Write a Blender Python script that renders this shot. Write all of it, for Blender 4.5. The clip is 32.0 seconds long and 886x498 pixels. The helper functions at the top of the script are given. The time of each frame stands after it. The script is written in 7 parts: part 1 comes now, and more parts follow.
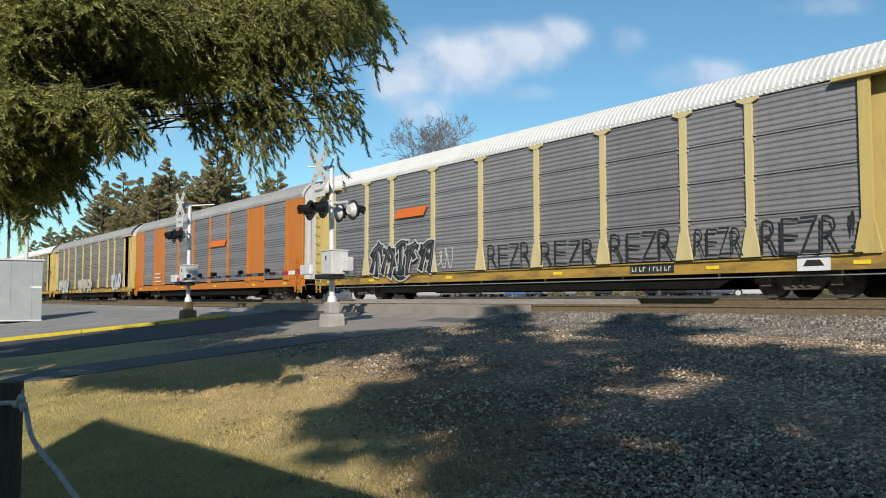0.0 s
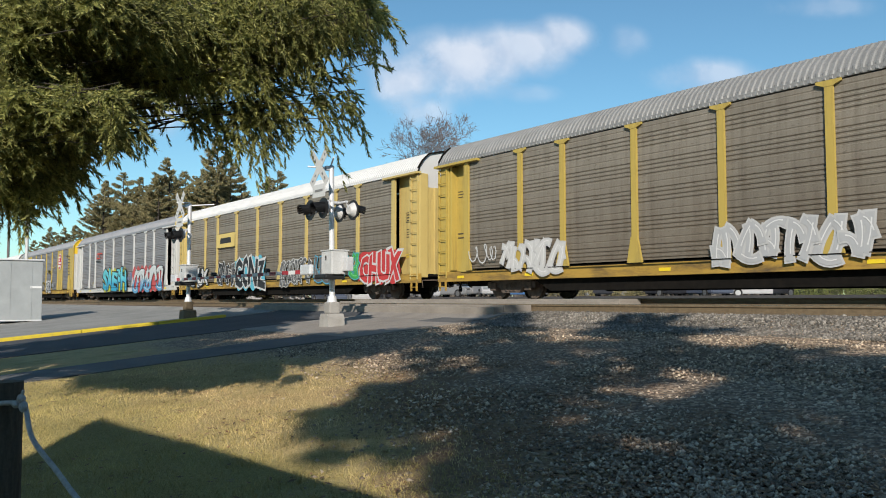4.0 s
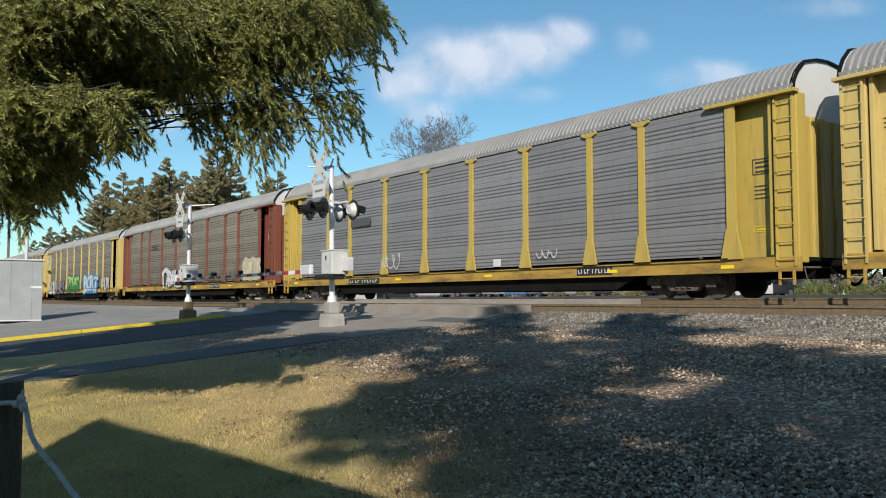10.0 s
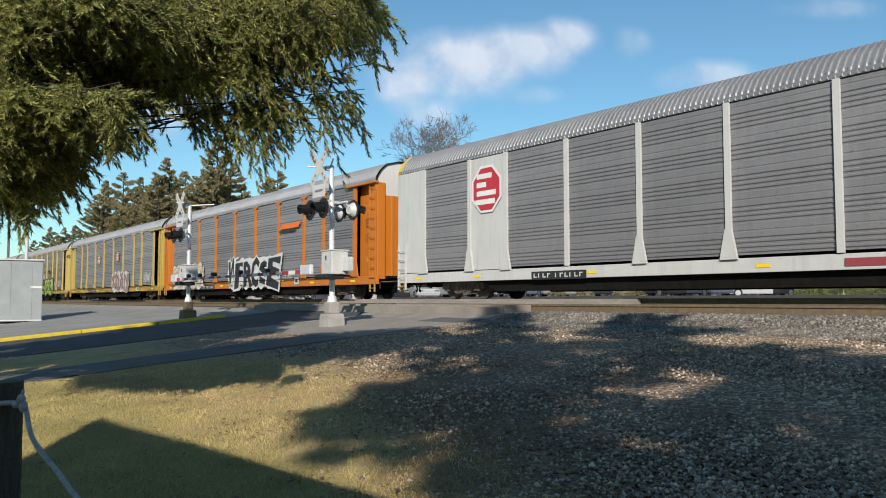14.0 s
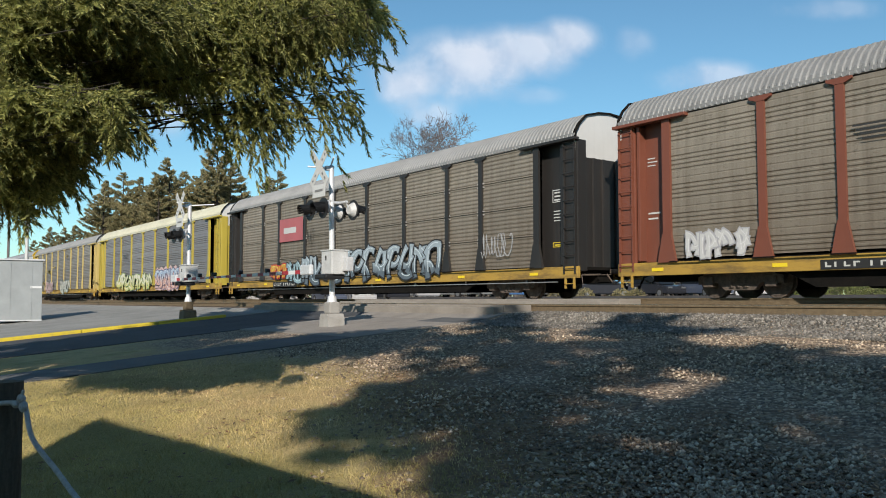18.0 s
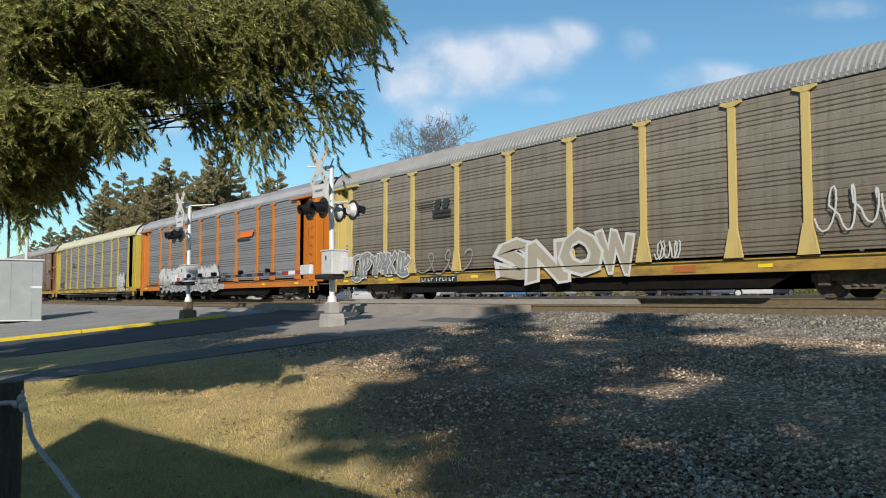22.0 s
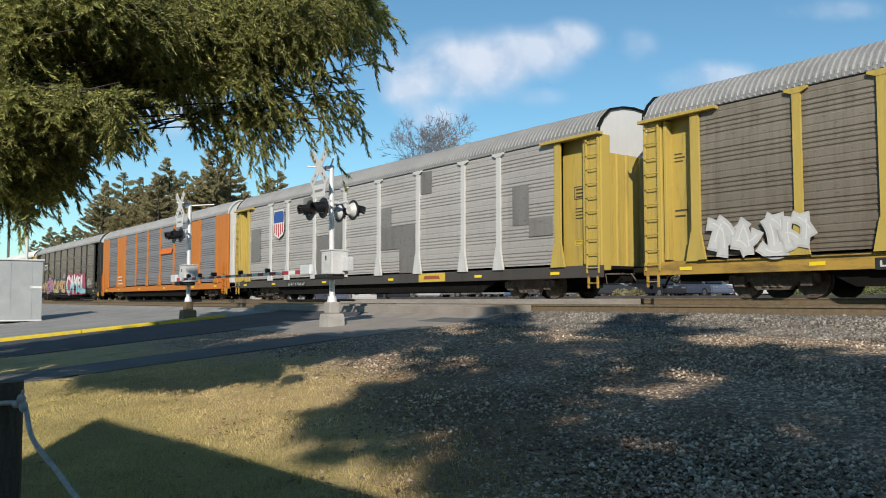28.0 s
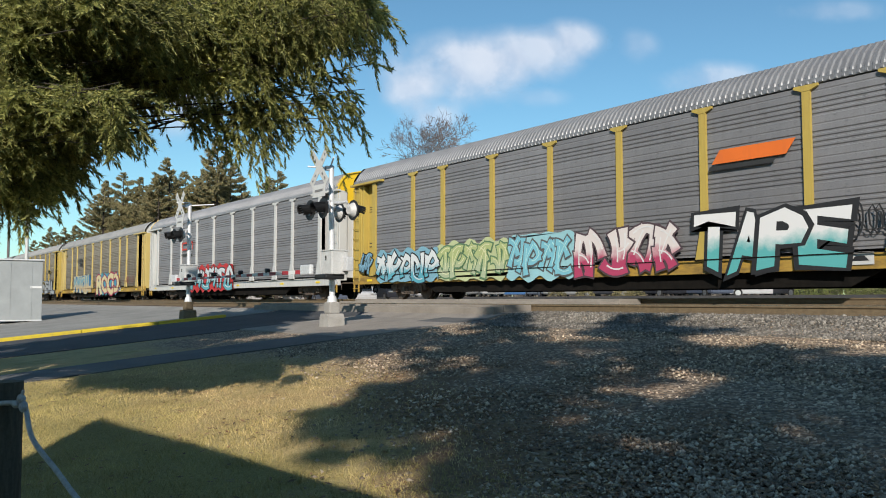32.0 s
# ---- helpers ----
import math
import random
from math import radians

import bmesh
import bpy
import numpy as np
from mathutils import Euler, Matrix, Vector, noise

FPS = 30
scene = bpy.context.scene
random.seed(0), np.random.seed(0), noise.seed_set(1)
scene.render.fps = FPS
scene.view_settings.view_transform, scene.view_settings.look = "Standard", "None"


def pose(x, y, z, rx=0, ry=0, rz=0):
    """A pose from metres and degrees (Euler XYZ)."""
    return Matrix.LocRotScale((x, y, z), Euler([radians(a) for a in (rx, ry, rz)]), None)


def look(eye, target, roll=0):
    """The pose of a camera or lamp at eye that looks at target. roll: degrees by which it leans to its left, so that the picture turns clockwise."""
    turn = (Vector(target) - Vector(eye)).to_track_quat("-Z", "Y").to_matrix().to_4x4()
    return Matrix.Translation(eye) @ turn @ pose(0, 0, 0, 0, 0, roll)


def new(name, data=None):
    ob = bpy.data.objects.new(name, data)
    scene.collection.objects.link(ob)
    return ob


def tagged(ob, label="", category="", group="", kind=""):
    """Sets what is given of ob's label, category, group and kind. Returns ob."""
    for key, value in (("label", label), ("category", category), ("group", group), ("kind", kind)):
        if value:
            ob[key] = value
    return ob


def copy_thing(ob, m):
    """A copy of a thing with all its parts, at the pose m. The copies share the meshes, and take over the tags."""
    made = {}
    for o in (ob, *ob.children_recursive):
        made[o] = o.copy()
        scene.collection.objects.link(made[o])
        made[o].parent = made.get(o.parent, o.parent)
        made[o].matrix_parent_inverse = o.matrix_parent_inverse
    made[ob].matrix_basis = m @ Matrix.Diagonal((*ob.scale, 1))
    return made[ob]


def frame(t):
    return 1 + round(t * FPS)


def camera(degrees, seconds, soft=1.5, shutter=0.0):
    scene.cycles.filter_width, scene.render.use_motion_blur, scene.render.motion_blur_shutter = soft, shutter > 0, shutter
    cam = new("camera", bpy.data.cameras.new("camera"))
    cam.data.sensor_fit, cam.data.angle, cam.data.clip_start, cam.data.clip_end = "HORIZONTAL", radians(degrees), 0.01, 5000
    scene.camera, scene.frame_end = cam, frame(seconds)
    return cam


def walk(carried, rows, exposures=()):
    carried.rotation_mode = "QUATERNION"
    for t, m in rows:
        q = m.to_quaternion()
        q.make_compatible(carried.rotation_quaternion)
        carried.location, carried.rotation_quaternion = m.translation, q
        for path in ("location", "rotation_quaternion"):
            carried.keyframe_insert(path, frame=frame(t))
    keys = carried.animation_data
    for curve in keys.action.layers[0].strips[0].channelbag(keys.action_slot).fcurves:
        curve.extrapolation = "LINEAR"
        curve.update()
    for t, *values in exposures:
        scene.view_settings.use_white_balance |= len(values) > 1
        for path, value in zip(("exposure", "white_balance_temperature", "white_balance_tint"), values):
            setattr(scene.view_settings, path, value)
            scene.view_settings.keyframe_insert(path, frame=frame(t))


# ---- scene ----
cam = camera(56.73, 32.0, soft=1.0)
EYE = (0.0, 0.0, 1.5)
AIM = 36.48                                   # degrees between the line of sight and the track
AX = (-math.cos(radians(AIM)), math.sin(radians(AIM)))
RX = (math.sin(radians(AIM)), math.cos(radians(AIM)))
TILT = math.tan(radians(3.59))
CAM_POSE = look(EYE, (AX[0] * 100, AX[1] * 100, 1.5 + 100 * TILT), 0.0)
walk(cam, [(0.0, CAM_POSE), (32.0, CAM_POSE)], [(0.0, 0.33), (32.0, 0.33)])

# ---- world and sun ----
SUN = Vector((0.741 * math.cos(radians(27)), -0.671 * math.cos(radians(27)), math.sin(radians(27))))
world = bpy.data.worlds.new("sky")
scene.world = world
world.use_nodes = True
wn = world.node_tree.nodes
sky = wn.new("ShaderNodeTexSky")
sky.sky_type = "NISHITA"
sky.sun_disc = False
sky.sun_elevation = radians(27)
sky.sun_rotation = math.atan2(SUN.x, SUN.y)
sky.air_density, sky.dust_density, sky.ozone_density = 1.0, 0.1, 1.6
bg = wn["Background"]
bg.inputs["Strength"].default_value = 0.078
tint = wn.new("ShaderNodeMix")
tint.data_type, tint.blend_type = "RGBA", "MULTIPLY"
tint.inputs["Factor"].default_value = 1.0
tint.inputs["B"].default_value = (0.81, 1.16, 1.22, 1.0)
world.node_tree.links.new(sky.outputs["Color"], tint.inputs["A"])
world.node_tree.links.new(tint.outputs["Result"], bg.inputs["Color"])
sun_data = bpy.data.lights.new("sun", "SUN")
sun_data.energy, sun_data.angle, sun_data.color = 5.0, radians(0.53), (1.0, 0.925, 0.82)
sun = new("sun", sun_data)
sun.matrix_world = look(tuple(SUN * 100), (0, 0, 0))


# ---- materials ----
def nodes_of(name):
    m = bpy.data.materials.new(name)
    m.use_nodes = True
    nt = m.node_tree
    return m, nt, nt.nodes["Principled BSDF"]


def ramp_node(nt, fac, stops):
    r = nt.nodes.new("ShaderNodeValToRGB")
    el = r.color_ramp.elements
    while len(el) < len(stops):
        el.new(0.5)
    for e, (p, c) in zip(el, stops):
        e.position, e.color = p, (c[0], c[1], c[2], 1)
    nt.links.new(fac, r.inputs["Fac"])
    return r.outputs["Color"]


def noise_node(nt, scale, detail=4.0, rough=0.6, stretch=None, space="Object", warp=0.0):
    tc = nt.nodes.new("ShaderNodeTexCoord")
    n = nt.nodes.new("ShaderNodeTexNoise")
    n.inputs["Scale"].default_value = scale
    n.inputs["Detail"].default_value = detail
    n.inputs["Roughness"].default_value = rough
    n.inputs["Distortion"].default_value = warp
    src = tc.outputs[space]
    if stretch:
        mp = nt.nodes.new("ShaderNodeMapping")
        mp.inputs["Scale"].default_value = stretch
        nt.links.new(src, mp.inputs["Vector"])
        src = mp.outputs["Vector"]
    nt.links.new(src, n.inputs["Vector"])
    return n.outputs["Fac"]


def mix_node(nt, fac, a, b, blend="MIX"):
    x = nt.nodes.new("ShaderNodeMix")
    x.data_type, x.blend_type = "RGBA", blend
    for s, v in ((x.inputs["Factor"], fac), (x.inputs["A"], a), (x.inputs["B"], b)):
        if isinstance(v, (int, float)):
            s.default_value = v
        elif isinstance(v, tuple):
            s.default_value = (v[0], v[1], v[2], 1)
        else:
            nt.links.new(v, s)
    return x.outputs["Result"]


def math_node(nt, op, a, b=0.0):
    x = nt.nodes.new("ShaderNodeMath")
    x.operation = op
    for s, v in zip(x.inputs, (a, b)):
        if isinstance(v, (int, float)):
            s.default_value = v
        else:
            nt.links.new(v, s)
    return x.outputs["Value"]


def bump(nt, bsdf, height, dist=0.01, strength=0.6):
    b = nt.nodes.new("ShaderNodeBump")
    b.inputs["Distance"].default_value = dist
    b.inputs["Strength"].default_value = strength
    nt.links.new(height, b.inputs["Height"])
    nt.links.new(b.outputs["Normal"], bsdf.inputs["Normal"])


def dimmed(c, k=0.8):
    """A colour scaled down to balance the dimmer sky and the raised exposure."""
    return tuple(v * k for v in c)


def mixed_mat(name, c1, c2, scale=3.0, rough=0.8, metal=0.0, fine=60.0, bumpd=0.004, vary=0.12, stretch=None, grain=0.25):
    """Two colours blended by coarse noise, fine grain, relief, and a little change from piece to piece."""
    c1, c2 = dimmed(c1), dimmed(c2)
    m, nt, b = nodes_of(name)
    coarse = noise_node(nt, scale, 5, 0.65, stretch)
    col = ramp_node(nt, coarse, [(0.32, c1), (0.68, c2)])
    f = noise_node(nt, fine, 3, 0.7)
    g = ramp_node(nt, f, [(0.3, (1 - grain,) * 3), (0.7, (1 + grain * 0.3,) * 3)])
    col = mix_node(nt, 1.0, col, g, "MULTIPLY")
    oi = nt.nodes.new("ShaderNodeObjectInfo")
    rv = ramp_node(nt, oi.outputs["Random"], [(0.0, (1 - vary,) * 3), (1.0, (1.0,) * 3)])
    col = mix_node(nt, 1.0, col, rv, "MULTIPLY")
    nt.links.new(col, b.inputs["Base Color"])
    b.inputs["Roughness"].default_value = rough
    b.inputs["Metallic"].default_value = metal
    bump(nt, b, f, bumpd)
    return m


def rail_paint(name, c, dirt=(0.07, 0.055, 0.045), amount=0.45, rough=0.5, wet=0.0, run=(5.0, 5.0, 0.45)):
    """Old paint on steel: vertical grime streaks, rust specks, patchy fading."""
    c, dirt = dimmed(c), dimmed(dirt)
    m, nt, b = nodes_of(name)
    streak = noise_node(nt, 1.0, 5, 0.7, run)
    patch = noise_node(nt, 0.9, 4, 0.6)
    base = mix_node(nt, patch, tuple(v * 0.82 for v in c), tuple(min(1, v * 1.12) for v in c))
    f = ramp_node(nt, streak, [(0.5 - wet, (0, 0, 0)), (0.8 - wet, (amount,) * 3)])
    col = mix_node(nt, f, base, dirt)
    speck = noise_node(nt, 26.0, 3, 0.75)
    f2 = ramp_node(nt, speck, [(0.66, (0, 0, 0)), (0.74, (amount,) * 3)])
    col = mix_node(nt, f2, col, (0.09, 0.045, 0.025))
    nt.links.new(col, b.inputs["Base Color"])
    b.inputs["Roughness"].default_value = rough
    bump(nt, b, speck, 0.003, 0.4)
    return m


def panel_mat(name, c1, c2, streak_c, amount, metal=0.12, rough=0.55):
    """Galvanised perforated side sheet: fine grain, large cloudy patches and run-down grime."""
    c1, c2, streak_c = dimmed(c1), dimmed(c2), dimmed(streak_c)
    m, nt, b = nodes_of(name)
    cloud = noise_node(nt, 0.55, 4, 0.6)
    col = ramp_node(nt, cloud, [(0.35, c1), (0.68, c2)])
    streak = noise_node(nt, 1.0, 6, 0.72, (3.2, 3.2, 0.28))
    f = ramp_node(nt, streak, [(0.45, (0, 0, 0)), (0.75, (amount,) * 3)])
    col = mix_node(nt, f, col, streak_c)
    tc = nt.nodes.new("ShaderNodeTexCoord")
    sep = nt.nodes.new("ShaderNodeSeparateXYZ")
    nt.links.new(tc.outputs["Object"], sep.inputs["Vector"])
    low = math_node(nt, "ADD", math_node(nt, "MULTIPLY", math_node(nt, "SUBTRACT", 4.6, sep.outputs["Z"]), 0.22), math_node(nt, "MULTIPLY", math_node(nt, "SUBTRACT", cloud, 0.5), 1.4))
    col = mix_node(nt, ramp_node(nt, low, [(0.1, (0, 0, 0)), (0.95, (amount * 0.85,) * 3)]), col, tuple(v * 1.25 for v in streak_c))
    dent = noise_node(nt, 7.0, 2, 0.5, (0.7, 0.7, 2.4))
    col = mix_node(nt, ramp_node(nt, dent, [(0.62, (0, 0, 0)), (0.72, (0.55,) * 3)]), col, dimmed(streak_c, 0.7))
    rust = noise_node(nt, 1.7, 6, 0.75, (1.6, 1.6, 0.5))
    col = mix_node(nt, ramp_node(nt, rust, [(0.62, (0, 0, 0)), (0.8, (amount * 0.6,) * 3)]), col, (0.12, 0.06, 0.03))
    fine = noise_node(nt, 45, 3, 0.7, (0.5, 1.0, 1.6))
    g = ramp_node(nt, fine, [(0.3, (0.74,) * 3), (0.7, (1.08,) * 3)])
    col = mix_node(nt, 1.0, col, g, "MULTIPLY")
    oi = nt.nodes.new("ShaderNodeObjectInfo")
    rv = ramp_node(nt, oi.outputs["Random"], [(0.0, (0.84,) * 3), (1.0, (1.06,) * 3)])
    col = mix_node(nt, 1.0, col, rv, "MULTIPLY")
    nt.links.new(col, b.inputs["Base Color"])
    b.inputs["Roughness"].default_value = rough
    b.inputs["Metallic"].default_value = metal
    bump(nt, b, fine, 0.002, 0.5)
    return m


def plain(name, c, rough=0.6, metal=0.0):
    return mixed_mat(name, tuple(v * 0.9 for v in c), tuple(min(1, v * 1.08) for v in c), 4.0, rough, metal, 70, 0.001, 0.05, None, 0.12)


def leaf_mat(name, dark, light, tip, thin=0.0, greener=None):
    m, nt, b = nodes_of(name)
    geo = nt.nodes.new("ShaderNodeNewGeometry")
    col = ramp_node(nt, geo.outputs["Random Per Island"], [(0.0, dark), (0.65, light), (1.0, tip)])
    if greener:
        # blades blend to a greener colour towards low y
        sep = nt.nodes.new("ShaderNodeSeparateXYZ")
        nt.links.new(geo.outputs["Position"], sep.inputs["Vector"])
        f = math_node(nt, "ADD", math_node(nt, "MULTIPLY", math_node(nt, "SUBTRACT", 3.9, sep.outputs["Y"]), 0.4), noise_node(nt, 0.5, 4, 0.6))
        col = mix_node(nt, ramp_node(nt, f, [(0.4, (0, 0, 0)), (0.95, (0.6,) * 3)]), col, greener)
    big = noise_node(nt, 1.1, 3, 0.5)
    col = mix_node(nt, 1.0, col, ramp_node(nt, big, [(0.3, (0.65,) * 3), (0.7, (1.25,) * 3)]), "MULTIPLY")
    nt.links.new(col, b.inputs["Base Color"])
    b.inputs["Roughness"].default_value = 0.65
    if thin:
        tl = nt.nodes.new("ShaderNodeBsdfTranslucent")
        nt.links.new(col, tl.inputs["Color"])
        mx = nt.nodes.new("ShaderNodeMixShader")
        mx.inputs["Fac"].default_value = thin
        nt.links.new(b.outputs["BSDF"], mx.inputs[1])
        nt.links.new(tl.outputs["BSDF"], mx.inputs[2])
        nt.links.new(mx.outputs["Shader"], nt.nodes["Material Output"].inputs["Surface"])
    return m


YELLOW = rail_paint("yellow_paint", (0.48, 0.352, 0.08), amount=0.6)
SILL = rail_paint("grimy_yellow_sill", (0.42, 0.26, 0.045), (0.06, 0.042, 0.03), 1.0, 0.7, 0.06, (0.8, 0.8, 3.0))
YELLOW_PALE = rail_paint("pale_yellow_paint", (0.55, 0.42, 0.15), amount=0.55)
CREAM = rail_paint("cream_paint", (0.60, 0.50, 0.25), (0.3, 0.25, 0.18), 0.5)
YELLOW_BRIGHT = rail_paint("bright_yellow_paint", (0.80, 0.52, 0.02), amount=0.2)
YELLOW_GREEN = rail_paint("acid_yellow_paint", (0.45, 0.355, 0.055))
ORANGE = rail_paint("orange_paint", (0.53, 0.166, 0.015), amount=0.35)
WHITE = rail_paint("white_paint", (0.56, 0.56, 0.545), (0.22, 0.19, 0.17), 0.35)
BROWN = rail_paint("oxide_red_paint", (0.19, 0.06, 0.035), amount=0.35)
BLACK = rail_paint("black_car_paint", (0.022, 0.02, 0.019), (0.07, 0.054, 0.045), 0.35)
GREY_CLEAN = panel_mat("clean_grey_sheet", (0.225, 0.225, 0.24), (0.30, 0.30, 0.315), (0.175, 0.17, 0.17), 0.5)
GREY_WORN = panel_mat("worn_grey_sheet", (0.23, 0.222, 0.21), (0.32, 0.31, 0.295), (0.13, 0.112, 0.096), 0.6)
GREY_BROWN = panel_mat("brown_weathered_sheet", (0.25, 0.22, 0.176), (0.35, 0.312, 0.254), (0.12, 0.093, 0.065), 0.75)
GREY_DARK = panel_mat("dark_weathered_sheet", (0.075, 0.066, 0.06), (0.13, 0.115, 0.10), (0.04, 0.033, 0.03), 0.7)
GREY_PATCH = panel_mat("white_washed_sheet", (0.42, 0.40, 0.38), (0.52, 0.50, 0.48), (0.3, 0.28, 0.26), 0.4, 0.1)
ROOF_WHITE = rail_paint("white_roof", (0.60, 0.60, 0.59), (0.36, 0.34, 0.31), 0.2)
ROOF_GREY = mixed_mat("galvanised_roof", (0.25, 0.255, 0.27), (0.33, 0.335, 0.35), 1.2, 0.5, 0.3, 40, 0.002)
ROOF_PALE = mixed_mat("pale_galvanised_roof", (0.25, 0.25, 0.246), (0.325, 0.325, 0.32), 1.2, 0.6, 0.12, 40, 0.002)
ROOF_CREAM = mixed_mat("cream_roof", (0.48, 0.46, 0.34), (0.58, 0.56, 0.43), 1.2, 0.55, 0.1, 40, 0.002)
FRAME_BLACK = mixed_mat("underframe_grime", (0.005, 0.0045, 0.004), (0.013, 0.011, 0.009), 5, 0.9, 0.0, 50, 0.004)
FRAME_BLACK.node_tree.nodes["Principled BSDF"].inputs["Specular IOR Level"].default_value = 0.15
TRUCK_STEEL = mixed_mat("bogie_steel", (0.075, 0.06, 0.05), (0.22, 0.17, 0.135), 6, 0.8, 0.3, 50, 0.004)
RAIL_RUST = mixed_mat("rusty_rail", (0.15, 0.107, 0.06), (0.24, 0.175, 0.103), 8, 0.8, 0.1, 60, 0.003)
RAIL_TOP = mixed_mat("polished_railhead", (0.35, 0.34, 0.33), (0.5, 0.49, 0.48), 8, 0.25, 1.0, 60, 0.0005)
TIE = mixed_mat("creosote_timber", (0.07, 0.05, 0.036), (0.16, 0.12, 0.085), 5, 0.9, 0, 40, 0.006, 0.3, (1.0, 6.0, 1.0))
# gravel kept lighter to offset the shade on it, ballast darker for the sun
BALLAST = leaf_mat("ballast_stone", (0.06, 0.052, 0.043), (0.165, 0.147, 0.122), (0.32, 0.29, 0.25))
STONE = leaf_mat("path_gravel", (0.105, 0.074, 0.05), (0.35, 0.262, 0.182), (0.62, 0.5, 0.37))
CONCRETE = mixed_mat("weathered_concrete", (0.36, 0.34, 0.31), (0.47, 0.45, 0.42), 2.5, 0.9, 0, 60, 0.003)
ASPHALT = mixed_mat("asphalt", (0.045, 0.047, 0.052), (0.085, 0.085, 0.09), 0.8, 0.9, 0, 90, 0.005, 0.05, None, 0.45)
PATH = mixed_mat("worn_asphalt_path", (0.10, 0.10, 0.10), (0.165, 0.16, 0.155), 1.2, 0.9, 0, 80, 0.004, 0.05, None, 0.4)
CROSSING = mixed_mat("pale_crossing_asphalt", (0.27, 0.235, 0.20), (0.37, 0.33, 0.285), 1.0, 0.9, 0, 80, 0.004, 0.1, None, 0.35)
YARD = mixed_mat("pale_yard_gravel", (0.25, 0.245, 0.225), (0.37, 0.36, 0.335), 0.7, 0.95, 0, 60, 0.012, 0.05, None, 0.4)
KERB_YELLOW = rail_paint("kerb_yellow", (0.62, 0.47, 0.03), (0.2, 0.18, 0.14), 0.5, 0.8)
ALU = mixed_mat("painted_aluminium", (0.34, 0.36, 0.365), (0.42, 0.44, 0.445), 1.5, 0.5, 0.15, 40, 0.001)
MAST_GREY = mixed_mat("galvanised_mast", (0.74, 0.74, 0.75), (0.88, 0.88, 0.89), 3, 0.45, 0.3, 40, 0.001)
SIGNAL_BLACK = plain("signal_black", (0.015, 0.015, 0.016), 0.55)
LENS_RED = plain("red_lens", (0.12, 0.01, 0.01), 0.15)
BARK = mixed_mat("spruce_bark", (0.035, 0.027, 0.021), (0.075, 0.06, 0.048), 12, 0.95, 0, 60, 0.01)
BARE_BARK = mixed_mat("bare_twig_bark", (0.13, 0.108, 0.105), (0.22, 0.19, 0.185), 6, 0.95, 0, 40, 0.005)
POST_WOOD = mixed_mat("weathered_post", (0.06, 0.05, 0.035), (0.13, 0.11, 0.08), 6, 0.9, 0, 50, 0.006, 0.1, (6.0, 6.0, 0.8))
ROPE = mixed_mat("grey_rope", (0.42, 0.40, 0.38), (0.6, 0.58, 0.55), 30, 0.95, 0, 150, 0.004)
SIDING = mixed_mat("house_siding", (0.2, 0.18, 0.16), (0.26, 0.24, 0.21), 2, 0.8)
SHINGLE = mixed_mat("roof_shingle", (0.07, 0.065, 0.06), (0.12, 0.11, 0.10), 3, 0.9)


NEEDLES = leaf_mat("spruce_needles", (0.125, 0.133, 0.044), (0.28, 0.288, 0.085), (0.46, 0.435, 0.15), 0.45)
NEEDLES_FAR = leaf_mat("far_spruce_needles", (0.15, 0.14, 0.07), (0.30, 0.265, 0.125), (0.46, 0.36, 0.2), 0.4)
HEDGE = leaf_mat("hedge_leaves", (0.06, 0.08, 0.02), (0.14, 0.16, 0.04), (0.2, 0.2, 0.07))
DEAD_LEAF = leaf_mat("dead_leaves", (0.08, 0.04, 0.02), (0.22, 0.115, 0.05), (0.40, 0.24, 0.11))
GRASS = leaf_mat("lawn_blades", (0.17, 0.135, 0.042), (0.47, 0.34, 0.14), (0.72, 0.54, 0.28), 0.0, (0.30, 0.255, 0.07))


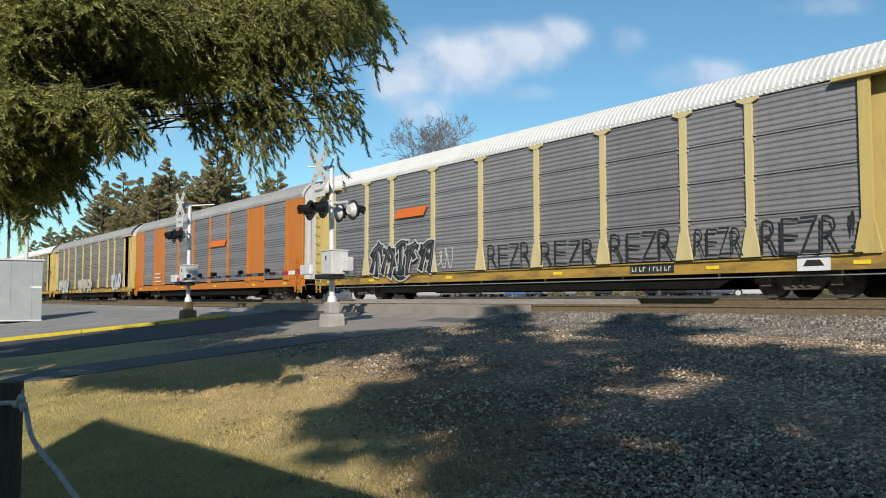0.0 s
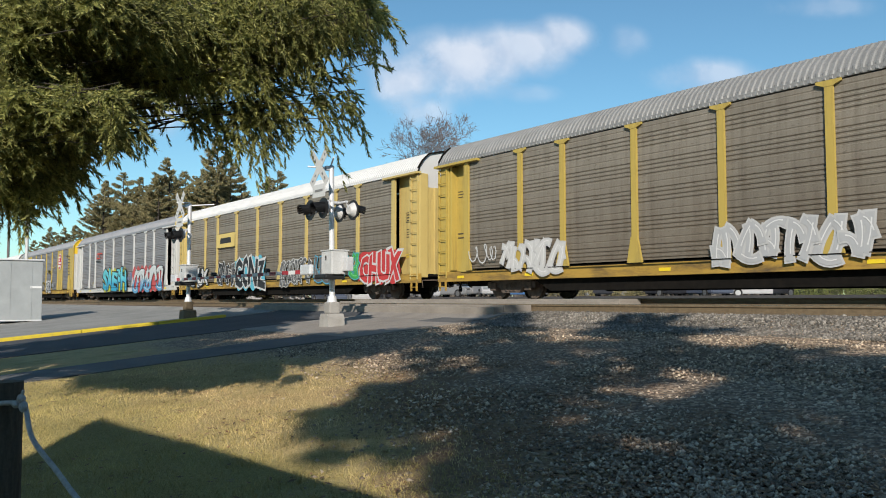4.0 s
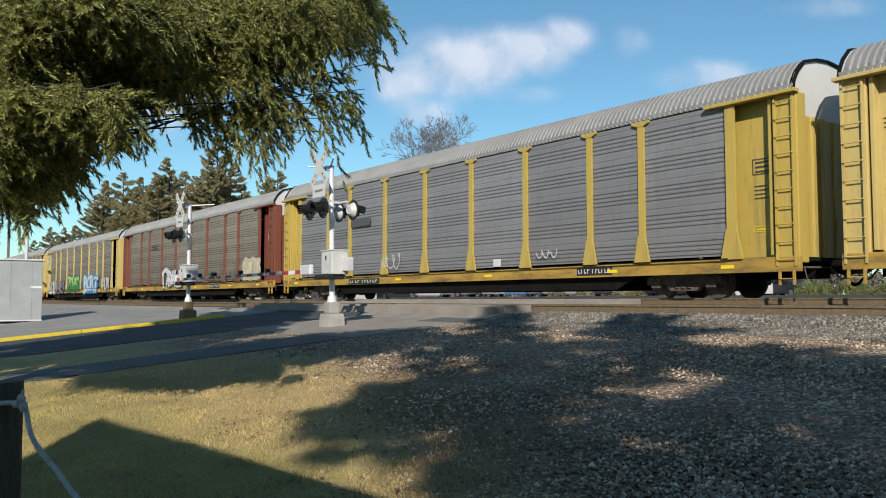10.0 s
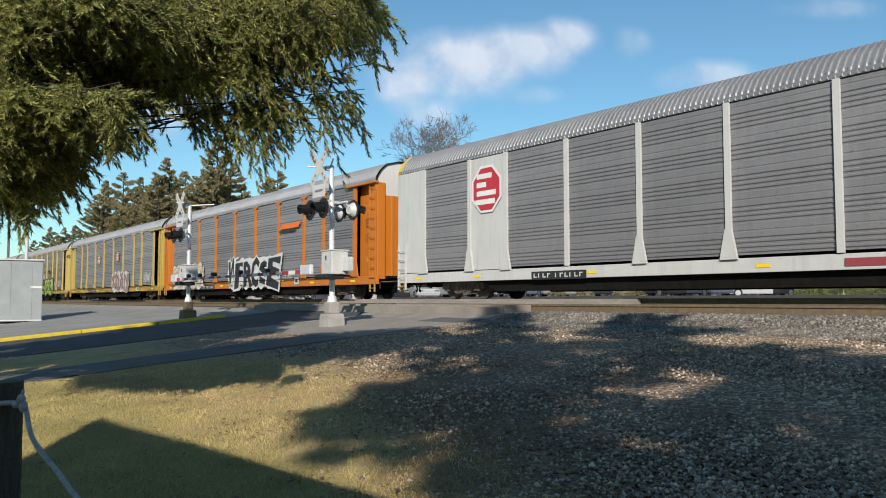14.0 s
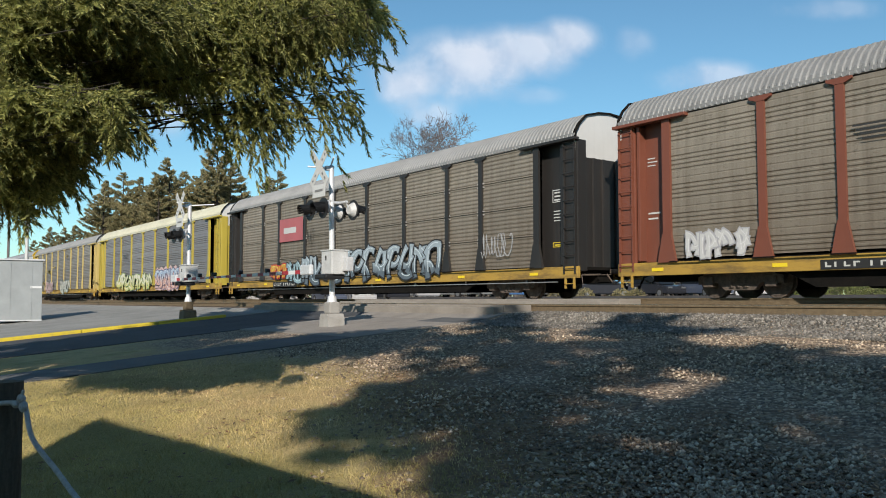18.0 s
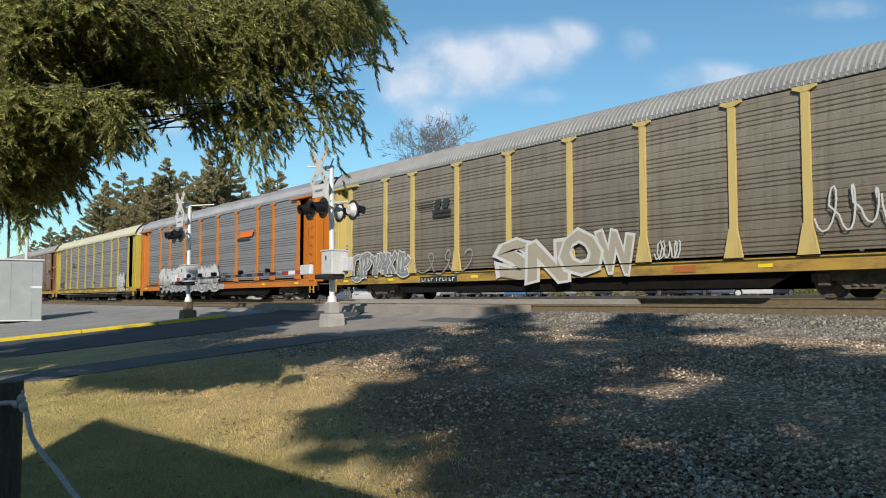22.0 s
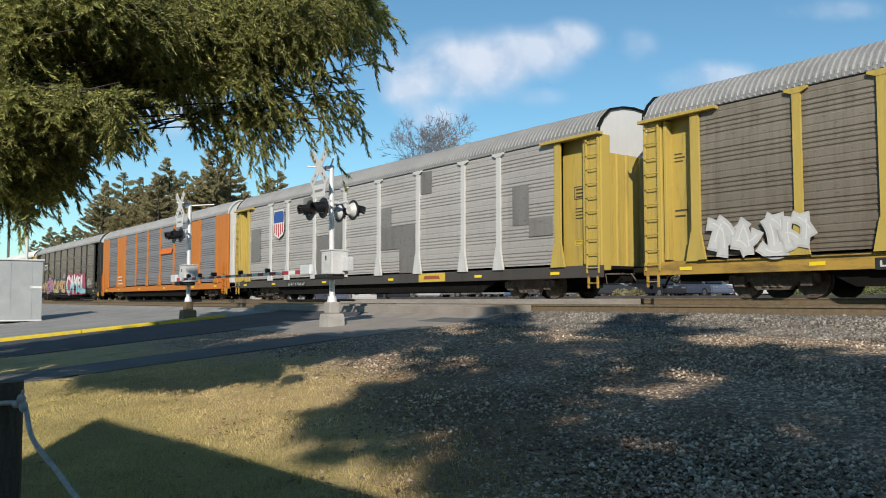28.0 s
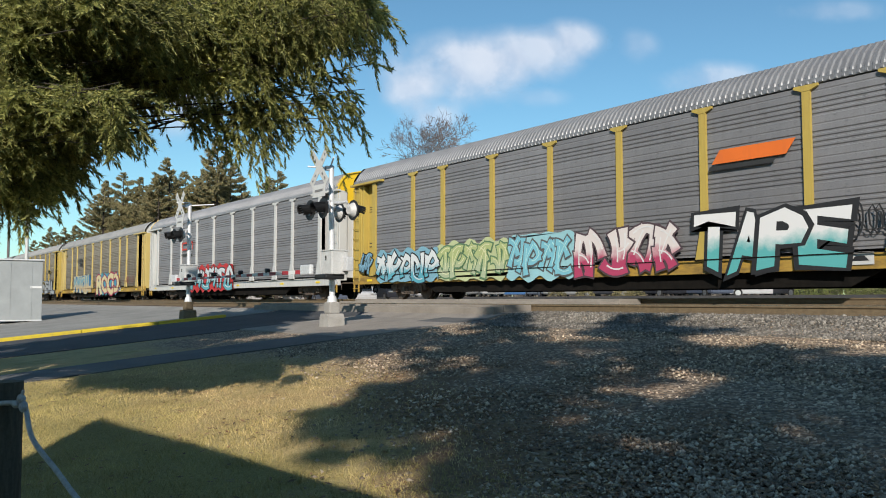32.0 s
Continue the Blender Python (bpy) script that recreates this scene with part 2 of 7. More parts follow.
def ground_mat():
    m, nt, b = nodes_of("ground")
    geo = nt.nodes.new("ShaderNodeNewGeometry")
    sep = nt.nodes.new("ShaderNodeSeparateXYZ")
    nt.links.new(geo.outputs["Position"], sep.inputs["Vector"])
    x, y = sep.outputs["X"], sep.outputs["Y"]
    lean = math_node(nt, "MULTIPLY", math_node(nt, "MAXIMUM", math_node(nt, "ADD", x, 10.0), 0.0), 0.42)
    wob = math_node(nt, "MULTIPLY", math_node(nt, "SUBTRACT", noise_node(nt, 0.55, 5, 0.7), 0.5), 6.0)
    edge = math_node(nt, "ADD", math_node(nt, "ADD", y, lean), wob)
    gravel_f = ramp_node(nt, math_node(nt, "MULTIPLY", math_node(nt, "SUBTRACT", edge, 5.0), 0.45), [(0.0, (0, 0, 0)), (1.0, (1, 1, 1))])
    lawn = ramp_node(nt, noise_node(nt, 0.9, 6, 0.7), [(0.3, (0.27, 0.22, 0.07)), (0.5, (0.50, 0.375, 0.165)), (0.72, (0.38, 0.25, 0.115))])
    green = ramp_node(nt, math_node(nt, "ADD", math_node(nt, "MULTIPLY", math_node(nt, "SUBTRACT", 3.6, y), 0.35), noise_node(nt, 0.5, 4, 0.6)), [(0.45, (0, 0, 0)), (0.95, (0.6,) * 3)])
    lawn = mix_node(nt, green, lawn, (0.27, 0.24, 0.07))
    fine = noise_node(nt, 38, 4, 0.75)
    lawn = mix_node(nt, 1.0, lawn, ramp_node(nt, fine, [(0.3, (0.5,) * 3), (0.7, (1.2,) * 3)]), "MULTIPLY")
    v = nt.nodes.new("ShaderNodeTexVoronoi")
    v.inputs["Scale"].default_value = 22.0
    tc = nt.nodes.new("ShaderNodeTexCoord")
    nt.links.new(tc.outputs["Object"], v.inputs["Vector"])
    vs = nt.nodes.new("ShaderNodeSeparateColor")
    nt.links.new(v.outputs["Color"], vs.inputs["Color"])
    stone = ramp_node(nt, vs.outputs["Red"], [(0.0, (0.11, 0.075, 0.048)), (0.6, (0.32, 0.23, 0.152)), (1.0, (0.58, 0.455, 0.32))])
    stone = mix_node(nt, ramp_node(nt, v.outputs["Distance"], [(0.35, (0, 0, 0)), (0.8, (0.8,) * 3)]), stone, (0.05, 0.045, 0.04))
    patchy = noise_node(nt, 0.8, 5, 0.65)
    litter = ramp_node(nt, math_node(nt, "MULTIPLY", edge, 0.1), [(0.5, (0, 0, 0)), (0.62, (1, 1, 1)), (0.8, (0.85,) * 3), (0.98, (0.12,) * 3)])
    litter = math_node(nt, "MULTIPLY", litter, ramp_node(nt, math_node(nt, "MULTIPLY", math_node(nt, "ADD", x, 11.0), 0.5), [(0.0, (0.08,) * 3), (1.0, (1, 1, 1))]))
    soil = math_node(nt, "MULTIPLY", litter, ramp_node(nt, patchy, [(0.34, (0.1,) * 3), (0.58, (0.95,) * 3)]))
    earth = ramp_node(nt, fine, [(0.3, (0.075, 0.042, 0.022)), (0.55, (0.19, 0.105, 0.05)), (0.75, (0.36, 0.24, 0.12))])
    col = mix_node(nt, gravel_f, lawn, stone)
    col = mix_node(nt, soil, col, earth)
    nt.links.new(col, b.inputs["Base Color"])
    b.inputs["Roughness"].default_value = 0.95
    hgt = mix_node(nt, gravel_f, fine, v.outputs["Distance"])
    bump(nt, b, hgt, 0.03, 0.9)
    return m


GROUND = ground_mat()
PAINTS = {}


def two_tone(low, high, z, name="two_tone_spray"):
    """Spray paint that passes from one colour to another up the side."""
    low, high = dimmed(low), dimmed(high)
    m, nt, b = nodes_of(name)
    tc = nt.nodes.new("ShaderNodeTexCoord")
    sep = nt.nodes.new("ShaderNodeSeparateXYZ")
    nt.links.new(tc.outputs["Object"], sep.inputs["Vector"])
    wob = math_node(nt, "MULTIPLY", noise_node(nt, 2.2, 4, 0.6), 0.7)
    f = math_node(nt, "ADD", math_node(nt, "SUBTRACT", sep.outputs["Z"], z + 0.35), wob)
    col = ramp_node(nt, math_node(nt, "ADD", math_node(nt, "MULTIPLY", f, 1.6), 0.5), [(0.2, low), (0.8, high)])
    nt.links.new(col, b.inputs["Base Color"])
    b.inputs["Roughness"].default_value = 0.6
    return m



def colour(r, g, b):
    if isinstance(r, tuple):
        if (r, g, b) not in PAINTS:
            PAINTS[r, g, b] = two_tone(r, g, b)
        return PAINTS[r, g, b]
    key = (round(r, 3), round(g, 3), round(b, 3))
    if key not in PAINTS:
        PAINTS[key] = rail_paint("spray_paint", key, tuple(v * 0.4 + 0.05 for v in key), 0.25, 0.6)
    return PAINTS[key]


# ---- mesh helpers ----
def part(name, bm, material, parent, label=""):
    me = bpy.data.meshes.new(name)
    bm.to_mesh(me)
    bm.free()
    return part_of(name, me, material, parent, label)


def part_of(name, me, material, parent, label="", m=None):
    if material and not me.materials:
        me.materials.append(material)
    ob = new(name, me)
    ob.parent = parent
    if m is not None:
        ob.matrix_basis = m
    if label:
        ob["label"] = label
    return ob


def thing(name, m, label, category, group="", kind=""):
    ob = new(name)
    ob.empty_display_size = 0.3
    ob.matrix_world = m
    return tagged(ob, label, category, group, kind)


def mesh_thing(name, bm, material, label, category, group="", kind="", m=None):
    me = bpy.data.meshes.new(name)
    bm.to_mesh(me)
    bm.free()
    me.materials.append(material)
    ob = new(name, me)
    if m is not None:
        ob.matrix_world = m
    return tagged(ob, label, category, group, kind)


def box(bm, x0, x1, y0, y1, z0, z1, bev=0.0):
    r = bmesh.ops.create_cube(bm, size=1.0, matrix=Matrix.Translation(((x0 + x1) / 2, (y0 + y1) / 2, (z0 + z1) / 2)) @ Matrix.Diagonal((x1 - x0, y1 - y0, z1 - z0, 1)))
    if bev:
        vs = r["verts"]
        es = list({e for v in vs for e in v.link_edges})
        bmesh.ops.bevel(bm, geom=es, offset=bev, segments=2, affect="EDGES", profile=0.6)
    return bm


def tube(bm, p, q, r1, r2=None, seg=10, caps=True):
    p, q = Vector(p), Vector(q)
    d = q - p
    m = Matrix.Translation((p + q) / 2) @ d.to_track_quat("Z", "Y").to_matrix().to_4x4()
    bmesh.ops.create_cone(bm, cap_ends=caps, segments=seg, radius1=r1, radius2=r1 if r2 is None else r2, depth=d.length, matrix=m)
    return bm


def extrude_profile(bm, pts, x0, x1, axis="X", close=True):
    """A polygon (two coordinates a point) drawn out along an axis, with capped ends."""
    def vec(a, u, v):
        return {"X": (a, u, v), "Y": (u, a, v), "Z": (u, v, a)}[axis]
    a = [bm.verts.new(vec(x0, *p)) for p in pts]
    b = [bm.verts.new(vec(x1, *p)) for p in pts]
    n = len(pts)
    for i in range(n if close else n - 1):
        bm.faces.new((a[i], a[(i + 1) % n], b[(i + 1) % n], b[i]))
    if close:
        bm.faces.new(a[::-1])
        bm.faces.new(b)
    bmesh.ops.recalc_face_normals(bm, faces=bm.faces)
    return bm


def B():
    return bmesh.new()


def at(lat, depth, z):
    """A place by its distance across and along the line of sight."""
    return Vector((AX[0] * depth + RX[0] * lat, AX[1] * depth + RX[1] * lat, z))


# ---- lettering shapes, made once ----
GLYPHS = {}


def make_glyphs(chars, offsets):
    for ch in chars:
        for off in offsets:
            cu = bpy.data.curves.new("lettering", "FONT")
            cu.body, cu.size, cu.offset, cu.resolution_u = ch, 1.0, off, 2
            ob = bpy.data.objects.new("lettering", cu)
            scene.collection.objects.link(ob)
            dg = bpy.context.evaluated_depsgraph_get()
            me = bpy.data.meshes.new_from_object(ob.evaluated_get(dg))
            GLYPHS[ch, off] = ([(v.co.x, v.co.y) for v in me.vertices], [tuple(p.vertices) for p in me.polygons])
            bpy.data.objects.remove(ob)
            bpy.data.meshes.remove(me)
            bpy.data.curves.remove(cu)


make_glyphs("ABCEFGHIKLMNOPRSTUWXZ!0129", (0.0, 0.02, 0.045, 0.10, -0.018))


# ---- ground ----
def smooth(a, b, v):
    t = min(1.0, max(0.0, (v - a) / (b - a)))
    return t * t * (3 - 2 * t)


def ground_z(x, y):
    z = 1.0 * min(1.0, max(0.0, (y - 1.5) / 10.8))
    z += 0.20 * smooth(12.5, 13.6, y)
    z += 0.12 * smooth(16.2, 17.6, y)
    z -= 0.30 * smooth(21.5, 23.0, y)
    z += 0.70 * smooth(26.0, 40.0, y)
    return z


def grid_axis(stops):
    out = []
    for a, b, s in stops:
        n = max(1, round((b - a) / s))
        out += [a + (b - a) * i / n for i in range(n)]
    return out + [stops[-1][1]]


def make_ground():
    xs = grid_axis([(-3000, -400, 650), (-400, -60, 34), (-60, 4, 0.4), (4, 60, 7), (60, 3000, 700)])
    ys = grid_axis([(-3000, -300, 675), (-300, -6, 29), (-6, 24, 0.25), (24, 60, 3), (60, 400, 34), (400, 4000, 720)])
    verts, faces = [], []
    for y in ys:
        for x in xs:
            z = ground_z(x, y)
            if -15.4 < x < 4 and -6 < y < 13:
                z += 0.05 * noise.noise((x * 0.5, y * 0.5, 3.0)) + 0.02 * noise.noise((x * 2.3, y * 2.3, 7.0))
            elif -62 < x <= -15.4 and -6 < y < 13.4:
                z -= 0.006
            verts.append((x, y, z))
    w = len(xs)
    for j in range(len(ys) - 1):
        for i in range(w - 1):
            a = j * w + i
            faces.append((a, a + 1, a + w + 1, a + w))
    me = bpy.data.meshes.new("ground")
    me.from_pydata(verts, [], faces)
    me.polygons.foreach_set("use_smooth", [True] * len(faces))
    me.materials.append(GROUND)
    tagged(new("ground", me), "dry winter lawn passing into grey gravel beside the tracks", "ground", kind="structure")


make_ground()


def strip(name, x0, x1, ys, lift, material, label, category, thick=0.12):
    """A paved sheet that follows the ground along y."""
    bm = B()
    top, low = [], []
    for y in ys:
        z = ground_z(0, y) + lift
        top.append([bm.verts.new((x, y, z)) for x in (x0, x1)])
        low.append([bm.verts.new((x, y, z - thick)) for x in (x0, x1)])
    for i in range(len(ys) - 1):
        bm.faces.new((top[i][0], top[i][1], top[i + 1][1], top[i + 1][0]))
        bm.faces.new((low[i][0], top[i][0], top[i + 1][0], low[i + 1][0]))
        bm.faces.new((top[i][1], low[i][1], low[i + 1][1], top[i + 1][1]))
    bm.faces.new((low[0][0], low[0][1], top[0][1], top[0][0]))
    bm.faces.new((top[-1][0], top[-1][1], low[-1][1], low[-1][0]))
    bmesh.ops.recalc_face_normals(bm, faces=bm.faces)
    return mesh_thing(name, bm, material, label, category, kind="structure")


YS = [-40, -20, -8, -2] + [1.5 + 0.9 * i for i in range(13)] + [12.9, 13.4]
strip("road", -28.0, -21.6, YS, 0.012, ASPHALT, "dark worn asphalt road climbing to the level crossing", "road")
strip("pavement", -17.3, -15.5, YS, 0.014, PATH, "worn grey asphalt footpath beside the road", "footpath")
strip("pavement_apron", -21.59, -15.45, [9.0, 9.9, 10.8, 11.7, 12.6, 13.1, 13.5], 0.019, CROSSING, "pale sunlit asphalt apron in front of the crossing", "pavement")
strip("pavement_yard", -75.0, -28.35, YS, 0.012, YARD, "pale compacted gravel yard behind the kerb", "yard")

# ---- tracks ----
Y_NEAR, Z_NEAR = 15.25, 1.40          # centre line and rail top of the empty track
Y_TRAIN, Z_TRAIN = 19.52, 1.56        # centre line and rail top under the train
RAIL = [(-0.07, 0.0), (0.07, 0.0), (0.07, 0.02), (0.012, 0.035), (0.012, 0.125), (0.036, 0.135), (0.036, 0.165), (0.028, 0.172),
        (-0.028, 0.172), (-0.036, 0.165), (-0.036, 0.135), (-0.012, 0.125), (-0.012, 0.035), (-0.07, 0.02)]


def make_track(yc, zt, label):
    t = thing("railway_track", pose(0, yc, zt), label, "track", kind="structure")
    for s in (-0.753, 0.753):
        bm = extrude_profile(B(), [(y + s, z - 0.172) for y, z in RAIL], -420, 160)
        rail = part("rail", bm, RAIL_RUST, t)
        part("railhead", box(B(), -420, 160, s - 0.029, s + 0.029, -0.0005, 0.0035), RAIL_TOP, rail, "polished steel running surface")
    tie = bpy.data.meshes.new("tie")
    bm = box(B(), -0.115, 0.115, -1.3, 1.3, -0.36, -0.185, 0.012)
    bm.to_mesh(tie)
    bm.free()
    plate = bpy.data.meshes.new("tie_plate")
    bm = box(B(), -0.1, 0.1, -0.18, 0.18, -0.186, -0.17, 0.004)
    bm.to_mesh(plate)
    bm.free()
    x = -60.0
    rng = random.Random(5)
    i = 0
    while x < 4:
        if not -30.4 < x < -15.8:
            o = part_of("tie", tie, TIE, t, "", pose(x, rng.uniform(-0.04, 0.04), rng.uniform(-0.012, 0.004), 0, 0, rng.uniform(-1, 1)))
            if yc < 16 and x > -16:
                part_of("tie_plate", plate, RAIL_RUST, o, "", pose(0, -0.753, 0.0))
        x += 0.495
    return t


make_track(Y_NEAR, Z_NEAR, "empty railway track with rusty rails on timber ties")
make_track(Y_TRAIN, Z_TRAIN, "railway track carrying the passing freight train")


def crossing():
    t = thing("level_crossing_deck", pose(0, 0, 0), "pale worn crossing panels between the rails", "crossing deck", kind="structure")
    for yc, zt in ((Y_NEAR, Z_NEAR), (Y_TRAIN, Z_TRAIN)):
        for y0, y1 in ((yc - 1.75, yc - 0.83), (yc - 0.66, yc + 0.66), (yc + 0.83, yc + 1.75)):
            for i in range(6):
                x0 = -30.3 + i * 2.44
                part("crossing_panel", box(B(), x0, x0 + 2.425, y0, y1, zt - 0.30, zt - 0.012, 0.012), CROSSING, t)
    part("fill_strip", box(B(), -30.3, -15.7, Y_NEAR + 1.76, Y_TRAIN - 1.76, 1.1, 1.47, 0.01), CROSSING, t)
    part("fill_strip", box(B(), -30.3, -15.7, 13.2, Y_NEAR - 1.76, 1.0, 1.33, 0.02), CROSSING, t)
    part("fill_strip", box(B(), -30.3, -15.7, Y_TRAIN + 1.76, 23.5, 1.0, 1.50, 0.02), CROSSING, t)


crossing()


def kerb():
    t = thing("kerb", pose(0, 0, 0), "yellow-painted concrete kerb along the road", "kerb", kind="structure")
    rng = random.Random(2)
    y = -8.0
    while y < 9.0:
        za, zb = ground_z(0, y), ground_z(0, y + 2.38)
        d = rng.uniform(-0.008, 0.008)
        bm = box(B(), -28.32, -28.06, y, y + 2.38, -0.25, 0.11 + d, 0.03)
        for v in bm.verts:
            v.co.z += za + (zb - za) * (v.co.y - y) / 2.38
        part("kerb_stone", bm, KERB_YELLOW, t)
        y += 2.4


kerb()

# ---- the train ----
PITCH = 28.6
HALF = 13.66                                   # half the length of a car body
POSTS = [-9.06, -7.10, -4.26, -1.42, 1.42, 4.26, 7.10, 9.06]
DOOR = 11.80
Y_SIDE = 1.52
Z_SILL, Z_DECK, Z_EAVE = 0.62, 0.98, 4.93
ROOF = [(-1.56, 4.93), (-1.52, 5.12), (-1.34, 5.40), (-1.04, 5.67), (-0.5, 5.80), (0, 5.84), (0.5, 5.80), (1.04, 5.67), (1.34, 5.40), (1.52, 5.12), (1.56, 4.93)]
MESHES = {}


def shared(key, build):
    if key not in MESHES:
        me = bpy.data.meshes.new(key[0])
        bm = build()
        bm.to_mesh(me)
        bm.free()
        MESHES[key] = me
    return MESHES[key]


def side_sheet(w, seams):
    """A corrugated side sheet, w wide, on the plane y = 0, facing -y."""
    bm = B()
    z0, z1 = Z_DECK + 0.03, Z_EAVE - 0.02
    prof = []
    if seams:
        n = 28
        h = (z1 - z0) / n
        for i in range(n):
            z = z0 + i * h
            if i in (7, 14, 21):
                prof += [(0.0, z), (0.06, z + 0.004), (0.06, z + 0.03), (0.0, z + 0.034)]
            else:
                prof += [(0.0, z), (0.02, z + 0.25 * h)]
            prof += [(0.02, z + 0.5 * h), (0.0, z + 0.72 * h)]
    else:
        tier = (z1 - z0) / 5
        for i in range(5):
            z = z0 + i * tier
            for k in range(4):
                a = z + 0.05 + 0.12 * k
                prof += [(0.0, a), (0.026, a + 0.014), (0.026, a + 0.05), (0.0, a + 0.078)]
            a = z + 0.62
            prof += [(0.0, a), (0.009, a + 0.01), (0.009, a + 0.03), (0.0, a + 0.045)]
    prof.append((0.0, z1))
    a = [bm.verts.new((-w / 2, y, z)) for y, z in prof]
    b = [bm.verts.new((w / 2, y, z)) for y, z in prof]
    for i in range(len(prof) - 1):
        bm.faces.new((a[i], b[i], b[i + 1], a[i + 1]))
    for s, side in ((-1, a), (1, b)):
        lo = bm.verts.new((s * w / 2, 0.06, z0))
        hi = bm.verts.new((s * w / 2, 0.06, z1))
        bm.faces.new(side + [hi, lo])
    return bm


def post_mesh(wide, flare, tee):
    bm = B()
    w = wide / 2
    extrude_profile(bm, [(-w, Z_DECK + 0.02), (w, Z_DECK + 0.02), (w, Z_EAVE), (-w, Z_EAVE)], -0.075, 0.0, "Y")
    if flare:
        f = w + 0.17
        extrude_profile(bm, [(-f, Z_DECK - 0.02), (f, Z_DECK - 0.02), (w + 0.01, Z_DECK + 0.75), (-w - 0.01, Z_DECK + 0.75)], -0.10, -0.02, "Y")
    if tee:
        extrude_profile(bm, [(-w - 0.2, Z_EAVE), (-w - 0.2, Z_EAVE - 0.06), (-w, Z_EAVE - 0.14), (w, Z_EAVE - 0.14), (w + 0.2, Z_EAVE - 0.06), (w + 0.2, Z_EAVE)], -0.085, -0.02, "Y")
    return bm


def bolt_row():
    bm = B()
    for s in (-0.2, 0.2):
        for z in (1.93, 2.05, 2.9, 3.02, 3.87, 3.99):
            box(bm, s * 0.72 - 0.025, s * 0.72 + 0.025, -0.04, 0.0, z - 0.022, z + 0.022)
    return bm


def roof_mesh():
    bm = B()
    x0, x1, n = -HALF + 0.15, HALF - 0.15, 158
    step = (x1 - x0) / n
    xs = []
    for i in range(n):
        xs += [(x0 + i * step, 0.0), (x0 + (i + 0.34) * step, 0.0), (x0 + (i + 0.5) * step, 0.028), (x0 + (i + 0.84) * step, 0.028)]
    xs.append((x1, 0.0))
    rows = []
    for x, d in xs:
        rows.append([bm.verts.new((x, y * (1 + d * 0.5), z + d)) for y, z in ROOF])
    for r, q in zip(rows, rows[1:]):
        for i in range(len(ROOF) - 1):
            bm.faces.new((r[i], r[i + 1], q[i + 1], q[i]))
    bm.normal_update()
    if bm.faces[:][5].normal.z < 0:
        bmesh.ops.reverse_faces(bm, faces=bm.faces[:])
    return bm


def end_door_mesh(lo, hi, shrink=1.0):
    """The closed end of the body between two heights, with upright folds, facing +x."""
    bm = B()
    prof = [(y * 0.965 * shrink, z - 0.02) for y, z in ROOF if lo < z - 0.02 < hi]
    if hi > 5:
        top = [(-1.49, lo)] + prof + [(1.49, lo)]
    else:
        top = [(-1.49, lo), (-1.49, hi), (1.49, hi), (1.49, lo)]
    if hi > 5:
        return extrude_profile(bm, top, -0.06, 0.0)
    line = [(-0.06, -1.49), (0.0, -1.49)]
    for y in (-1.15, -0.72, -0.3, 0.3, 0.72, 1.15):
        line += [(0.0, y - 0.06), (0.055, y - 0.045), (0.055, y + 0.045), (0.0, y + 0.06)]
    line += [(0.0, 1.49), (-0.06, 1.49)]
    a = [bm.verts.new((x, y, lo)) for x, y in line]
    b = [bm.verts.new((x, y, hi)) for x, y in line]
    for i in range(len(line)):
        j = (i + 1) % len(line)
        bm.faces.new((a[i], a[j], b[j], b[i]))
    bm.faces.new(a[::-1])
    bm.faces.new(b)
    return bm


def ladder_mesh(z0, z1, w=0.42, step=0.36):
    bm = B()
    for s in (-w / 2, w / 2):
        box(bm, s - 0.025, s + 0.025, -0.06, 0.0, z0, z1)
    z = z0 + 0.15
    while z < z1:
        tube(bm, (-w / 2, -0.085, z), (w / 2, -0.085, z), 0.016, seg=6)
        tube(bm, (-w / 2, -0.085, z), (-w / 2, 0.0, z), 0.014, seg=5)
        tube(bm, (w / 2, -0.085, z), (w / 2, 0.0, z), 0.014, seg=5)
        z += step
    return bm


def sideframe_mesh():
    bm = B()
    pts = [(-1.22, 0.36), (-1.22, 0.56), (-0.85, 0.66), (-0.35, 0.74), (0.35, 0.74), (0.85, 0.66), (1.22, 0.56), (1.22, 0.36),
           (0.62, 0.40), (0.42, 0.20), (-0.42, 0.20), (-0.62, 0.40)]
    extrude_profile(bm, pts, -0.09, 0.09, "Y")
    for s in (-0.89, 0.89):
        box(bm, s - 0.15, s + 0.15, -0.15, 0.1, 0.28, 0.56, 0.03)
    return bm


def spring_mesh():
    bm = B()
    for x in (-0.2, 0.0, 0.2):
        for k in range(5):
            tube(bm, (x, -0.03, 0.27 + k * 0.05), (x, -0.03, 0.30 + k * 0.05), 0.085, seg=10)
    return bm


def wheel_mesh():
    bm = B()
    tube(bm, (0, -0.065, 0), (0, 0.065, 0), 0.42, seg=28)
    tube(bm, (0, 0.045, 0), (0, 0.085, 0), 0.455, seg=28)
    tube(bm, (0, -0.13, 0), (0, -0.05, 0), 0.11, seg=14)
    tube(bm, (0, -0.078, 0), (0, -0.06, 0), 0.36, 0.30, seg=24)
    return bm


